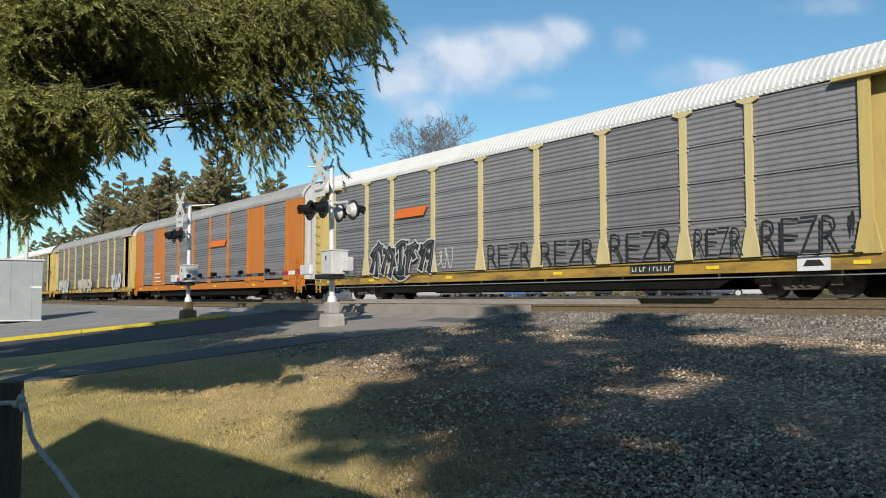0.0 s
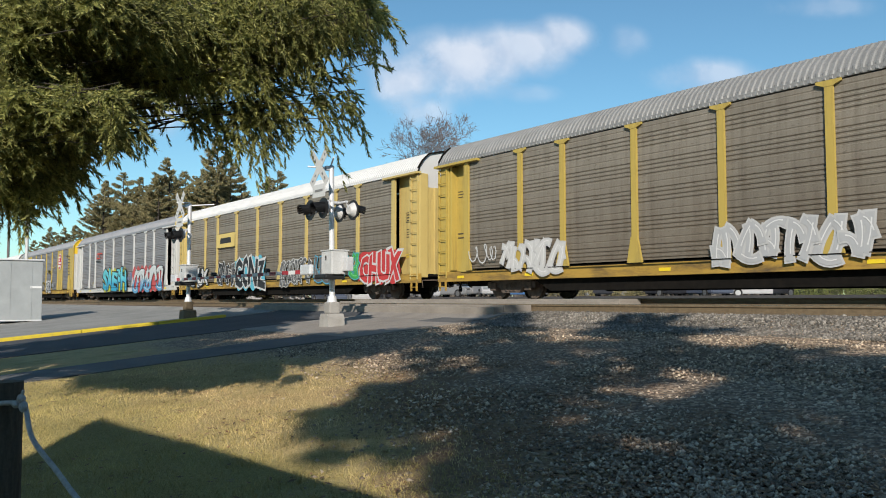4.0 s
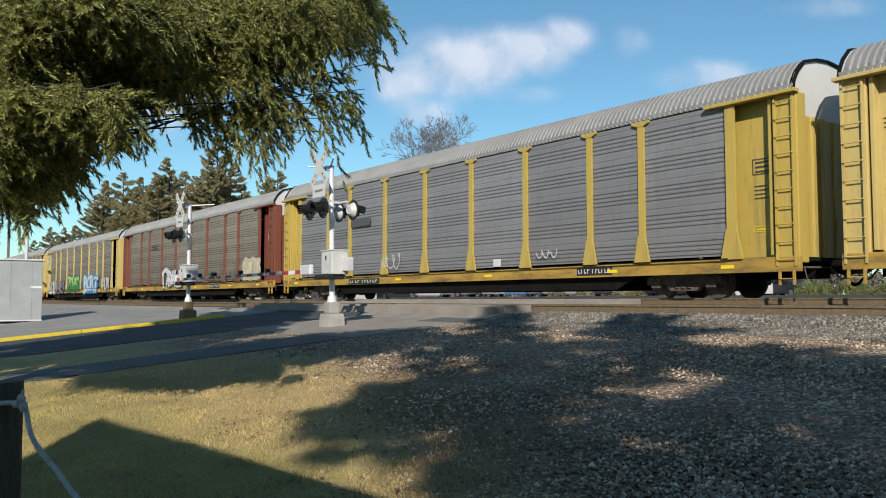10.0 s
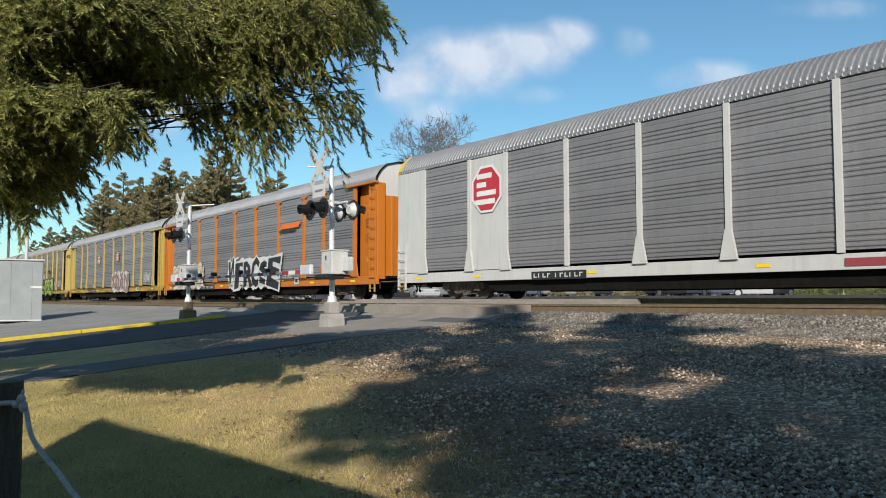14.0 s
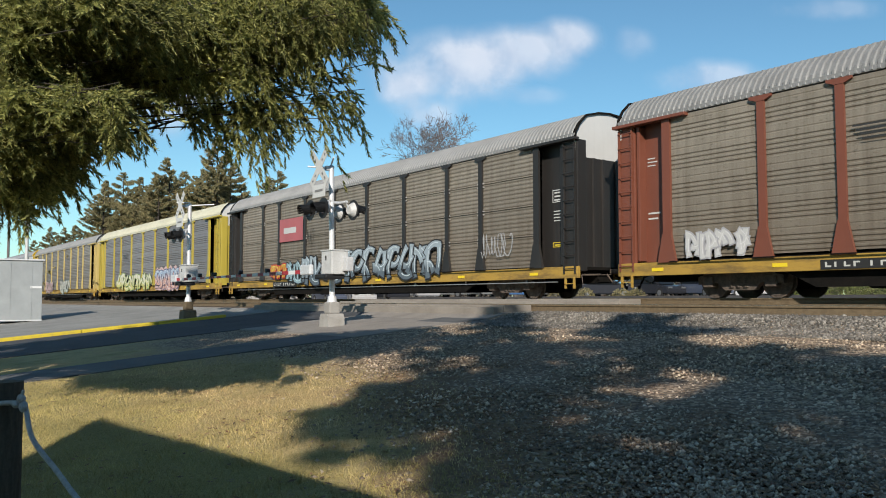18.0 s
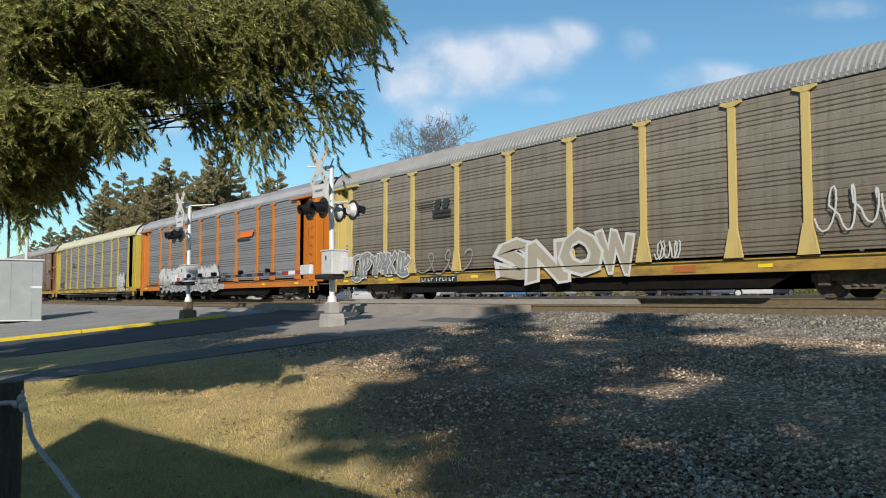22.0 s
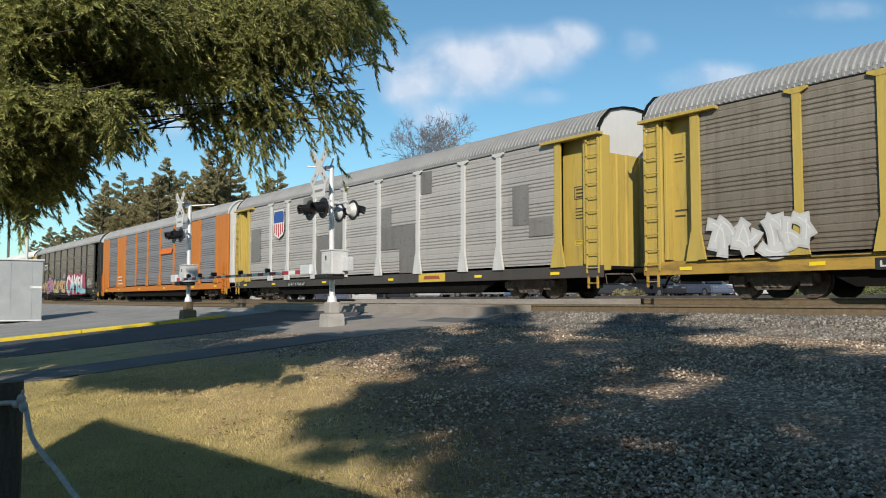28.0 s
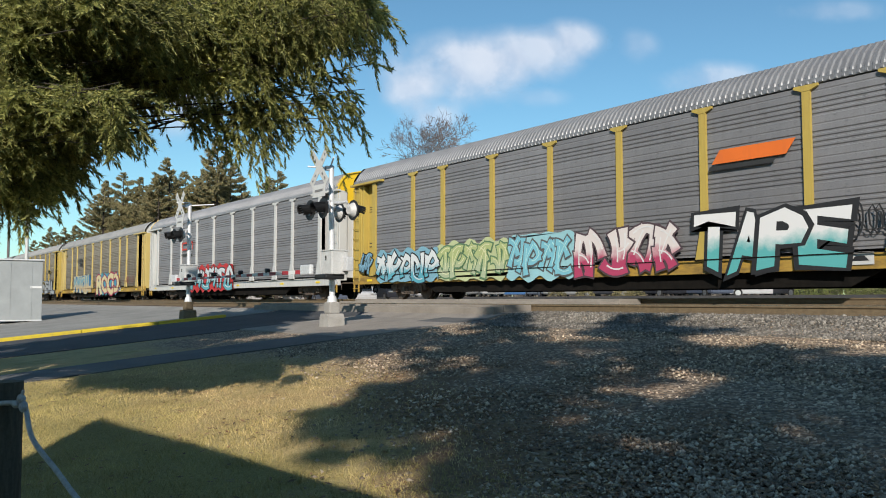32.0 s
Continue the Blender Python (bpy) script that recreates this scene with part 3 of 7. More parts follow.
def truck(car, x):
    t = part("bogie", box(B(), x - 1.15, x + 1.15, -0.72, 0.72, 0.24, 0.68, 0.06), FRAME_BLACK, car, "dark grimy freight bogie")
    for s, turn in ((-1.02, 0), (1.02, 180)):
        part_of("side_frame", shared(("side_frame",), sideframe_mesh), TRUCK_STEEL, t, "", pose(x, s, 0, 0, 0, turn))
        tagged(part_of("spring_nest", shared(("spring_nest",), spring_mesh), TRUCK_STEEL, t, "", pose(x, s * 1.03, 0, 0, 0, turn)), kind="stuff")
        for d in (-0.89, 0.89):
            part_of("wheel", shared(("wheel",), wheel_mesh), TRUCK_STEEL, t, "", pose(x + d, s * 0.76, 0.42, 0, 0, turn))
    for d in (-0.89, 0.89):
        part_of("axle", shared(("axle",), lambda: tube(B(), (0, -0.75, 0), (0, 0.75, 0), 0.08, seg=10)), TRUCK_STEEL, t, "", pose(x + d, 0, 0.42))


def hose_mesh():
    """A brake hose that hangs in a loop beside the coupler."""
    bm = B()
    pts = [(-0.25, 0.42, 0.72), (-0.02, 0.44, 0.62), (0.12, 0.42, 0.45), (0.24, 0.34, 0.33), (0.40, 0.2, 0.30), (0.52, 0.08, 0.36)]
    for a, b in zip(pts, pts[1:]):
        tube(bm, a, b, 0.03, 0.03, seg=8)
    return bm


def lever_mesh():
    bm = tube(B(), (0.03, -1.4, 0.70), (0.03, -0.1, 0.74), 0.014, 0.014, seg=6)
    tube(bm, (0.03, -1.4, 0.705), (0.12, -1.44, 0.42), 0.014, 0.012, seg=6)
    return bm


def coupler_mesh():
    bm = B()
    box(bm, 0, 0.55, -0.07, 0.07, 0.78, 0.92, 0.02)
    box(bm, 0.42, 0.66, -0.16, 0.1, 0.72, 0.98, 0.03)
    tube(bm, (0.1, -0.3, 0.75), (0.35, -0.28, 0.45), 0.025, seg=6)
    tube(bm, (0.35, -0.28, 0.45), (0.62, -0.3, 0.55), 0.025, seg=6)
    tube(bm, (0, -0.5, 0.75), (0, -1.3, 0.72), 0.02, seg=6)
    return bm


def poly_mesh(pts, thick=0.004):
    """A flat shape in the x-z plane, facing -y."""
    return extrude_profile(B(), pts, -thick, 0.0, "Y")


def octagon(cx, cz, rx, rz, n=8, turn=22.5):
    return [(cx + rx * math.cos(radians(turn + 360 / n * i)), cz + rz * math.sin(radians(turn + 360 / n * i))) for i in range(n)]


def cloud_shape(x0, x1, z0, z1, rng, bumps=9):
    """A ragged sprayed patch: a box whose outline swells and dips."""
    w, h = x1 - x0, z1 - z0
    n = bumps * 6
    amp = 0.07 * min(w, h)
    pts = []
    phase = [rng.uniform(0, 6.28) for _ in range(3)]
    for i in range(n):
        u = i / n * (2 * w + 2 * h)
        if u < w:
            p, out = (x0 + u, z0), (0, -1)
        elif u < w + h:
            p, out = (x1, z0 + u - w), (1, 0)
        elif u < 2 * w + h:
            p, out = (x1 - (u - w - h), z1), (0, 1)
        else:
            p, out = (x0, z1 - (u - 2 * w - h)), (-1, 0)
        corner = min(1.0, min(abs(p[0] - x0), abs(p[0] - x1)) / (0.25 * h) + 0.0) if out[1] else 1.0
        d = amp * (abs(math.sin(u * 3.1 + phase[0])) + 0.6 * math.sin(u * 6.7 + phase[1]) + rng.uniform(-0.15, 0.15)) - amp * 0.9 - 0.1 * h * (1 - corner)
        pts.append((p[0] + out[0] * d, p[1] + out[1] * d))
    return pts


def word_mesh(body, x0, x1, z0, z1, off, y, rng, loose):
    """A word of spray letters: each one fitted to its own slanting cell."""
    verts, faces = [], []
    n = len(body)
    w = (x1 - x0) / n
    for i, ch in enumerate(body):
        ref = GLYPHS[ch, 0.0][0]
        lo, hi = min(p[0] for p in ref), max(p[0] for p in ref)
        bo, to = min(p[1] for p in ref), max(p[1] for p in ref)
        if ch in "I!":
            lo, hi = lo - 0.12, hi + 0.12
        vs, fs = GLYPHS[ch, off]
        lean = rng.uniform(-0.14, 0.16) * loose
        dz = rng.uniform(-0.06, 0.06) * (z1 - z0) * loose
        sx, sz = w * (1.0 + 0.04 * loose), (z1 - z0) * (1 + rng.uniform(-0.08, 0.08) * loose)
        k = len(verts)
        tug = [(rng.uniform(-0.09, 0.09) * loose, rng.uniform(-0.09, 0.09) * loose) for _ in range(4)]
        for px, pz in vs:
            u, v = (px - lo) / (hi - lo), (pz - bo) / (to - bo)
            share = ((1 - u) * (1 - v), u * (1 - v), (1 - u) * v, u * v)
            u, v = u + sum(a * b[0] for a, b in zip(share, tug)), v + sum(a * b[1] for a, b in zip(share, tug))
            v += 0.06 * loose * math.sin(5.0 * u + i)
            bulge = 1 + 0.06 * loose * math.sin(math.pi * min(1, max(0, u)))
            verts.append((x0 + i * w + (u + 0.05 * loose) * sx + lean * (v - 0.5) * w, y - 0.0012 * (i % 3), z0 + dz + (v - 0.5) * sz * bulge + sz * 0.5))
        faces += [tuple(q + k for q in f) for f in fs]
    me = bpy.data.meshes.new("spray")
    me.from_pydata(verts, [], faces)
    me.update()
    return me


# bars of unreadable sprayed shapes: ends in a unit cell and how much each bows
STEMS = [(-0.3, -0.5, -0.36, 0.42, 0.14), (0.26, -0.42, 0.42, 0.5, -0.12), (-0.44, -0.3, 0.12, 0.5, 0.1), (0.05, -0.5, -0.1, 0.44, -0.16)]
WAVES = [(-0.6, 0.18, 0.5, 0.4, 0.22), (-0.5, -0.3, 0.6, -0.44, -0.2), (-0.55, 0.42, 0.2, -0.02, 0.2), (-0.1, -0.1, 0.62, 0.2, -0.26), (-0.62, -0.06, 0.1, -0.4, 0.24), (0.0, 0.46, 0.62, -0.1, 0.2)]


def bar_points(form, cx, cz, w, h, lean, rng):
    """The bowed middle line of one bar of a letter."""
    x0, z0, x1, z1, bow = form
    j = lambda: rng.uniform(-0.05, 0.05)
    x0, z0, x1, z1 = x0 + j(), z0 + j(), x1 + j(), z1 + j()
    pts = []
    for k in range(7):
        t = k / 6
        b = bow * 4 * t * (1 - t) * 0.7
        u, v = x0 + (x1 - x0) * t - (z1 - z0) * b, z0 + (z1 - z0) * t + (x1 - x0) * b
        pts.append((cx + w * u + lean * h * v, cz + h * v))
    return pts


def bar_strip(bm, pts, width, y, grow):
    """A bar with flared ends, made wider and longer all round by grow."""
    n = len(pts)
    prev = None
    for i, p in enumerate(pts):
        a, b = pts[max(0, i - 1)], pts[min(n - 1, i + 1)]
        d = Vector((b[0] - a[0], b[1] - a[1])).normalized()
        t = abs(2 * i / (n - 1) - 1)
        half = width / 2 * (0.86 + 0.3 * t ** 3) + grow
        off = -grow if i == 0 else grow if i == n - 1 else 0.0
        c = (p[0] + d.x * off, p[1] + d.y * off)
        pair = (bm.verts.new((c[0] + d.y * half, y, c[1] - d.x * half)), bm.verts.new((c[0] - d.y * half, y, c[1] + d.x * half)))
        if prev:
            bm.faces.new((prev[0], pair[0], pair[1], prev[1]))
        prev = pair
    return bm


def ribbon(pts, w, y):
    """A thin sprayed line along some points, facing -y."""
    bm = B()
    prev = None
    for i, p in enumerate(pts):
        a, b = pts[max(0, i - 1)], pts[min(len(pts) - 1, i + 1)]
        d = Vector((b[0] - a[0], b[1] - a[1]))
        d = d.normalized() if d.length > 1e-6 else Vector((1, 0))
        n = Vector((-d.y, d.x)) * w / 2
        pair = (bm.verts.new((p[0] - n.x, y - 0.0003 * i, p[1] - n.y)), bm.verts.new((p[0] + n.x, y - 0.0003 * i, p[1] + n.y)))
        if prev:
            bm.faces.new((prev[0], pair[0], pair[1], prev[1]))
        prev = pair
    return bm


def scrawl_points(x0, x1, z0, z1, n, rng):
    """A quick looping hand across the box, with tall and short loops."""
    cell = (x1 - x0) / n
    pts = []
    for j in range(n):
        tall, fat, lean = rng.uniform(0.28, 0.5), rng.uniform(0.12, 0.42), rng.uniform(-0.2, 0.3)
        turns, start = rng.choice((1, 1, 2)), rng.uniform(2.6, 3.8)
        for k in range(12):
            a = start + 2 * math.pi * turns * k / 12
            v = tall * math.sin(a)
            pts.append((x0 + cell * (j + 0.15 + 0.75 * k / 12 + fat * math.cos(a) + lean * v), z0 + (z1 - z0) * (0.5 + v)))
    return pts


Y_ART = -Y_SIDE - 0.108


def art_mesh(bm_or_me, y=None):
    if isinstance(bm_or_me, bpy.types.Mesh):
        return bm_or_me
    me = bpy.data.meshes.new("spray")
    if y is not None:
        for v in bm_or_me.verts:
            v.co.y += y
    bm_or_me.to_mesh(me)
    bm_or_me.free()
    return me


def graffiti(car, spec, seed):
    """One painted piece, letter by letter. spec: its box in metres from the left end, the word or the number of unreadable letters, and its colours."""
    x0, x1, z0, z1, word, fill, edge, halo, fat = spec
    x0, x1 = x0 - HALF, x1 - HALF
    rng = random.Random(seed + int(x0 * 10))
    if halo:
        bm = poly_mesh(cloud_shape(x0 - 0.1, x1 + 0.1, z0 - 0.06, z1 + 0.1, rng, max(8, int((x1 - x0 + z1 - z0) / 0.35))), 0.002)
        part_of("sprayed_background", art_mesh(bm, Y_ART + 0.008), colour(*halo), car)
    if isinstance(word, str):
        if fill:
            hz = (z1 - z0) * 0.09
            z0, z1 = z0 + hz, z1 - hz
        n = len(word)
        w = (x1 - x0) / n
        loose = 1.0 if fat > 0.05 else 0.35
        for i, ch in enumerate(word):
            r = rng.randrange(9999)
            y = Y_ART - 0.004 * (i % 3)
            off = 0.10 if fill else -0.018
            me = word_mesh(ch, x0 + i * w, x0 + (i + 1) * w, z0, z1, off, y, random.Random(r), loose)
            o = part_of("graffiti_letter", me, colour(*edge), car)
            if fill:
                me = word_mesh(ch, x0 + i * w, x0 + (i + 1) * w, z0, z1, 0.045 if loose > 0.5 else 0.02, y - 0.002, random.Random(r), loose)
                part_of("letter_fill", me, colour(*fill), o)
        return
    if not fill:
        pts = scrawl_points(x0, x1, z0, z1, max(2, word), rng)
        part_of("graffiti_tag", art_mesh(ribbon(pts, 0.045 if fat > 0.03 else 0.028, Y_ART)), colour(*edge), car)
        return
    w = (x1 - x0) / word
    h = z1 - z0
    if isinstance(fill[0], tuple):
        shine = tuple(min(0.7, v * 1.5 + 0.12) for v in fill[1])
    else:
        shine = tuple(min(0.7, v * 1.5 + 0.12) for v in fill)
    lean = rng.uniform(-0.12, 0.18)
    for i in range(word):
        cx, cz = x0 + (i + 0.5) * w, (z0 + z1) / 2 + rng.uniform(-0.05, 0.05) * h
        hz = h * rng.uniform(0.74, 0.9)
        bar = min(0.29 * w, 0.26 * hz) * rng.uniform(0.85, 1.1)
        rim = min(0.055, 0.2 * bar + 0.012)
        lines = [bar_points(f, cx, cz, w * 0.9, hz, lean + rng.uniform(-0.06, 0.06), rng) for f in rng.sample(STEMS, 2) + rng.sample(WAVES, 2)]
        y = Y_ART - 0.022 * (i % 2)
        outer, inner, glint = B(), B(), B()
        for q, pts in enumerate(lines):
            bar_strip(outer, pts, bar, y - 0.0012 * q, rim)
            bar_strip(inner, pts, bar, y - 0.008 - 0.0012 * q, 0.0)
            side = [(p[0] + bar * 0.2, p[1] + bar * 0.16) for p in pts[1:-1]]
            bar_strip(glint, side, bar * 0.16, y - 0.015 - 0.0012 * q, 0.0)
        o = part_of("graffiti_letter", art_mesh(outer), colour(*edge), car)
        part_of("letter_fill", art_mesh(inner), colour(*fill), o)
        part_of("letter_highlight", art_mesh(glint), colour(*shine), o)


def flat(car, name, pts, material, dy=0.0, label=""):
    bm = poly_mesh([(x - HALF, z) for x, z in pts], 0.004)
    for v in bm.verts:
        v.co.y += Y_ART + dy
    return part(name, bm, material, car, label)


def rect(x0, x1, z0, z1):
    return [(x0, z0), (x1, z0), (x1, z1), (x0, z1)]


def autorack(cfg):
    paint, sheet, roof = cfg["paint"], cfg["sheet"], cfg["roof"]
    sill = cfg.get("sill", paint)
    if sill in (YELLOW, YELLOW_PALE, YELLOW_GREEN):
        sill = SILL
    cap, capdoor = cfg.get("cap", ROOF_WHITE), cfg.get("door", paint)
    seams, flush = cfg.get("seams", False), cfg.get("flush", False)
    car = thing("autorack_car", pose(0, Y_TRAIN, Z_TRAIN), cfg["label"], "railway car", "cars of the passing train")
    edges = [-DOOR] + POSTS + [DOOR]
    solid = cfg.get("solid", ())
    post = cfg.get("post", paint)
    part("deck", box(B(), -HALF + 0.02, HALF - 0.02, -1.42, 1.42, 0.88, 0.97), FRAME_BLACK, car)
    if seams:
        bm = B()
        tube(bm, (-HALF + 1.0, -1.4, 0.52), (HALF - 1.0, -1.4, 0.52), 0.022, seg=6)
        for k in range(8):
            box(bm, -11.2 + 3.2 * k, -11.14 + 3.2 * k, -1.42, -1.38, 0.5, 0.64)
        part("brake_pipe", bm, ALU, car)
    part("centre_sill", box(B(), -HALF + 0.3, HALF - 0.3, -0.35, 0.35, 0.48, 0.88), FRAME_BLACK, car)
    bm = B()
    for s in (-1.3, 1.3):
        extrude_profile(bm, [(-8.7, 0.66), (-7.9, 0.25), (7.9, 0.25), (8.7, 0.66)], s - 0.04, s + 0.04, "Y")
    part("lower_girder", bm, FRAME_BLACK, car)
    for s in (-1, 1):
        y0, y1 = sorted((s * (Y_SIDE + 0.03), s * (Y_SIDE - 0.1)))
        part("side_sill", box(B(), -HALF, HALF, y0, y1, Z_SILL, Z_DECK, 0.012), sill, car)
        y0, y1 = sorted((s * (Y_SIDE + 0.045), s * (Y_SIDE - 0.06)))
        part("top_rail", box(B(), -HALF + 0.05, HALF - 0.05, y0, y1, Z_EAVE + 0.005, Z_EAVE + 0.13, 0.01), roof, car)
        m = pose(0, -Y_SIDE, 0) if s < 0 else pose(0, Y_SIDE, 0, 0, 0, 180)
        for i in range(9):
            w = edges[i + 1] - edges[i]
            xc = (edges[i] + edges[i + 1]) / 2
            if i in solid:
                me = shared(("solid_panel", round(w, 2), paint.name), lambda: box(B(), -w / 2, w / 2, -0.04, 0.05, Z_DECK + 0.02, Z_EAVE - 0.02, 0.01))
                mat = paint
            else:
                me = shared(("side_panel", round(w, 2), seams, sheet.name), lambda: side_sheet(w, seams))
                mat = sheet
            part_of("side_panel", me, mat, car, "", m @ pose(xc, 0, 0))
        for x in POSTS:
            wide = 0.16 if flush else 0.2
            fl = (not flush) or abs(x) > 6 or abs(x) < 2
            me = shared(("post", wide, fl, flush, post.name), lambda: post_mesh(wide, fl, not flush))
            part_of("post", me, post, car, "", m @ pose(x, 0, 0))
            if seams and s < 0:
                tagged(part_of("bracket_strip", shared(("bracket_strip",), bolt_row), GREY_PATCH, car, "", m @ pose(x, -0.01, 0)), kind="stuff")
        for e in (-1, 1):
            me = shared(("door_post", paint.name), lambda: post_mesh(0.26, True, False))
            part_of("door_post", me, paint, car, "", m @ pose(e * (DOOR + 0.1), 0, 0))
            if flush:
                me = shared(("end_panel", paint.name), lambda: box(B(), -0.86, 0.86, -0.05, 0.05, Z_DECK + 0.02, Z_EAVE, 0.02))
                part_of("end_panel", me, paint, car, "", m @ pose(e * (HALF - 0.88), 0, 0))
                me = shared(("ladder", 0.55, cfg["paint"].name), lambda: ladder_mesh(0.35, 2.1, 0.5, 0.34))
                part_of("ladder", me, paint, car, "", m @ pose(e * (HALF - 0.4), -0.07, 0))
            else:
                me = shared(("end_recess", paint.name), lambda: box(B(), -0.62, 0.62, 0.30, 0.36, Z_DECK + 0.02, Z_EAVE, 0.01))
                part_of("end_recess_panel", me, paint, car, "", m @ pose(e * (HALF - 1.25), 0, 0))
                me = shared(("rib", paint.name), lambda: box(B(), -0.05, 0.05, 0.04, 0.31, Z_DECK + 0.05, Z_EAVE - 0.1, 0.015))
                part_of("stiffener", me, paint, car, "", m @ pose(e * (HALF - 0.72), 0, 0))
                me = shared(("corner_column", paint.name), lambda: box(B(), -0.3, 0.3, 0.02, 0.42, Z_DECK - 0.15, Z_EAVE - 0.05, 0.03))
                part_of("corner_column", me, paint, car, "", m @ pose(e * (HALF - 0.31), 0, 0))
                me = shared(("ladder", 4.4, paint.name), lambda: ladder_mesh(0.75, Z_EAVE - 0.15, 0.46, 0.42))
                part_of("ladder", me, paint, car, "", m @ pose(e * (HALF - 0.32), 0, 0))
                me = shared(("top_beam", paint.name), lambda: box(B(), -1.25, 1.25, -0.18, 0.05, Z_EAVE - 0.09, Z_EAVE + 0.0, 0.015))
                part_of("top_beam", me, paint, car, "", m @ pose(e * (HALF - 1.2), 0, 0))
    part_of("roof", shared(("roof", roof.name), roof_mesh), roof, car, cfg.get("roof_label", ""))
    for e, turn in ((1, 0), (-1, 180)):
        me = shared(("end_door", capdoor.name), lambda: end_door_mesh(Z_DECK - 0.05, 4.35))
        d = part_of("end_door", me, capdoor, car, "", pose(e * (HALF - 0.08), 0, 0, 0, 0, turn))
        me = shared(("end_cap", cap.name), lambda: end_door_mesh(4.352, 5.85, 1.01))
        part_of("end_cap", me, cap, car, "", pose(e * (HALF - 0.08), 0, 0, 0, 0, turn))
        lip = cap if flush or capdoor == WHITE else FRAME_BLACK
        me = shared(("roof_lip", lip.name), lambda: extrude_profile(B(), [(y * 1.006, z + 0.03) for y, z in ROOF] + [(y * 0.985, z - 0.02) for y, z in ROOF[::-1]], -0.28 if lip == cap else -0.07, 0.0))
        part_of("roof_lip", me, lip, car, "", pose(e * (HALF - 0.01), 0, 0, 0, 0, turn))
        part_of("coupler", shared(("coupler",), coupler_mesh), TRUCK_STEEL, car, "", pose(e * (HALF - 0.05), 0, 0, 0, 0, turn))
        part_of("stirrup", shared(("stirrup",), lambda: ladder_mesh(0.30, 0.66, 0.36, 0.3)), sill, car, "", pose(e * (HALF - 0.32), -Y_SIDE, 0))
        part_of("air_hose", shared(("air_hose",), hose_mesh), FRAME_BLACK, car, "", pose(e * HALF, 0, 0, 0, 0, turn))
        part_of("uncoupling_lever", shared(("uncoupling_lever",), lever_mesh), TRUCK_STEEL, car, "", pose(e * HALF, 0, 0, 0, 0, turn))
        truck(car, e * 10.06)
    ref = colour(0.85, 0.62, 0.02)
    for i, x in enumerate(cfg.get("reflectors", (1.4, 5.0, 10.4, 16.0, 21.6, 25.4))):
        part_of("reflector", shared(("reflector",), lambda: box(B(), -0.19, 0.19, -0.012, 0.0, -0.045, 0.045)), ref, car, "", pose(x - HALF, -Y_SIDE - 0.033, 0.78))
    ink = (0.6, 0.6, 0.58) if paint in (BROWN, BLACK) else (0.06, 0.05, 0.035)
    if not flush:
        data_box(25.95, 26.55, 3.05, 3.45, ink)(car)
        bars_on(26.0, 26.5, 2.45, 2.85, ink, 4, 0.40)(car)
        data_box(25.95, 26.5, 1.62, 1.78, (0.6, 0.45, 0.03), 1)(car)
        bars_on(0.85, 1.35, 2.2, 2.5, ink, 2, 0.40)(car)
        bars_on(0.85, 1.25, 3.7, 4.0, ink, 3, 0.40)(car)
    for i, spec in enumerate(cfg.get("art", ())):
        graffiti(car, spec, 100 + i)
    if cfg.get("art"):
        # added black bar stands for the dark gap that the artwork covers
        part_of("sill_seam", shared(("sill_seam",), lambda: box(B(), -DOOR, DOOR, Y_ART - 0.024, Y_ART + 0.01, Z_DECK - 0.012, Z_DECK + 0.012)), FRAME_BLACK, car)
    for fn in cfg.get("marks", ()):
        fn(car)
    return car


def plate(x0, x1, z0=0.68, z1=0.92, back=(0.02, 0.02, 0.02), bars=10, ink=(0.55, 0.55, 0.52)):
    """A lettered plate shown as plain bars."""
    def make(car):
        p = flat(car, "number_plate", rect(x0, x1, z0, z1), colour(*back), 0.07)
        w = (x1 - x0) / (bars + 1.6)
        lo, hi = z0 + (z1 - z0) * 0.24, z1 - (z1 - z0) * 0.24
        for i in range(bars):
            xa = x0 + w * (i + (0.5 if i < 4 else 1.2)) - HALF
            y0, y1 = Y_ART + 0.062, Y_ART + 0.068
            bm = box(B(), xa, xa + w * 0.22, y0, y1, lo, hi)
            if i % 3 != 1:
                box(bm, xa + w * 0.22, xa + w * 0.66, y0, y1, hi - 0.035 if i % 2 else lo, hi if i % 2 else lo + 0.035)
            part("lettering_bar", bm, colour(*ink), p)
    return make


def bars_on(x0, x1, z0, z1, ink=(0.05, 0.05, 0.05), rows=3, dy=0.02):
    def make(car):
        h = (z1 - z0) / rows
        rng = random.Random(int(x0 * 100))
        for i in range(rows):
            part("lettering_bar", box(B(), x0 - HALF, x0 - HALF + (x1 - x0) * rng.uniform(0.6, 1.0), Y_ART + dy - 0.004, Y_ART + dy, z0 + h * i, z0 + h * i + h * (0.3 if rows > 1 else 0.8)), colour(*ink), car)
    return make


def patch(x0, x1, z0, z1, c, inner=None, dy=0.01):
    def make(car):
        p = flat(car, "sign_panel", rect(x0, x1, z0, z1), colour(*c), dy)
        if inner:
            a, b, lo, hi = x0 + (x1 - x0) * 0.18, x1 - (x1 - x0) * 0.18, z0 + (z1 - z0) * 0.3, z1 - (z1 - z0) * 0.3
            part("emblem", poly_mesh_at([(a, lo), (b, lo), (b - 0.1, hi), (a + 0.1, hi)], dy - 0.006), colour(*inner), p)
    return make


def poly_mesh_at(pts, dy):
    bm = poly_mesh([(x - HALF, z) for x, z in pts], 0.004)
    for v in bm.verts:
        v.co.y += Y_ART + dy
    return bm


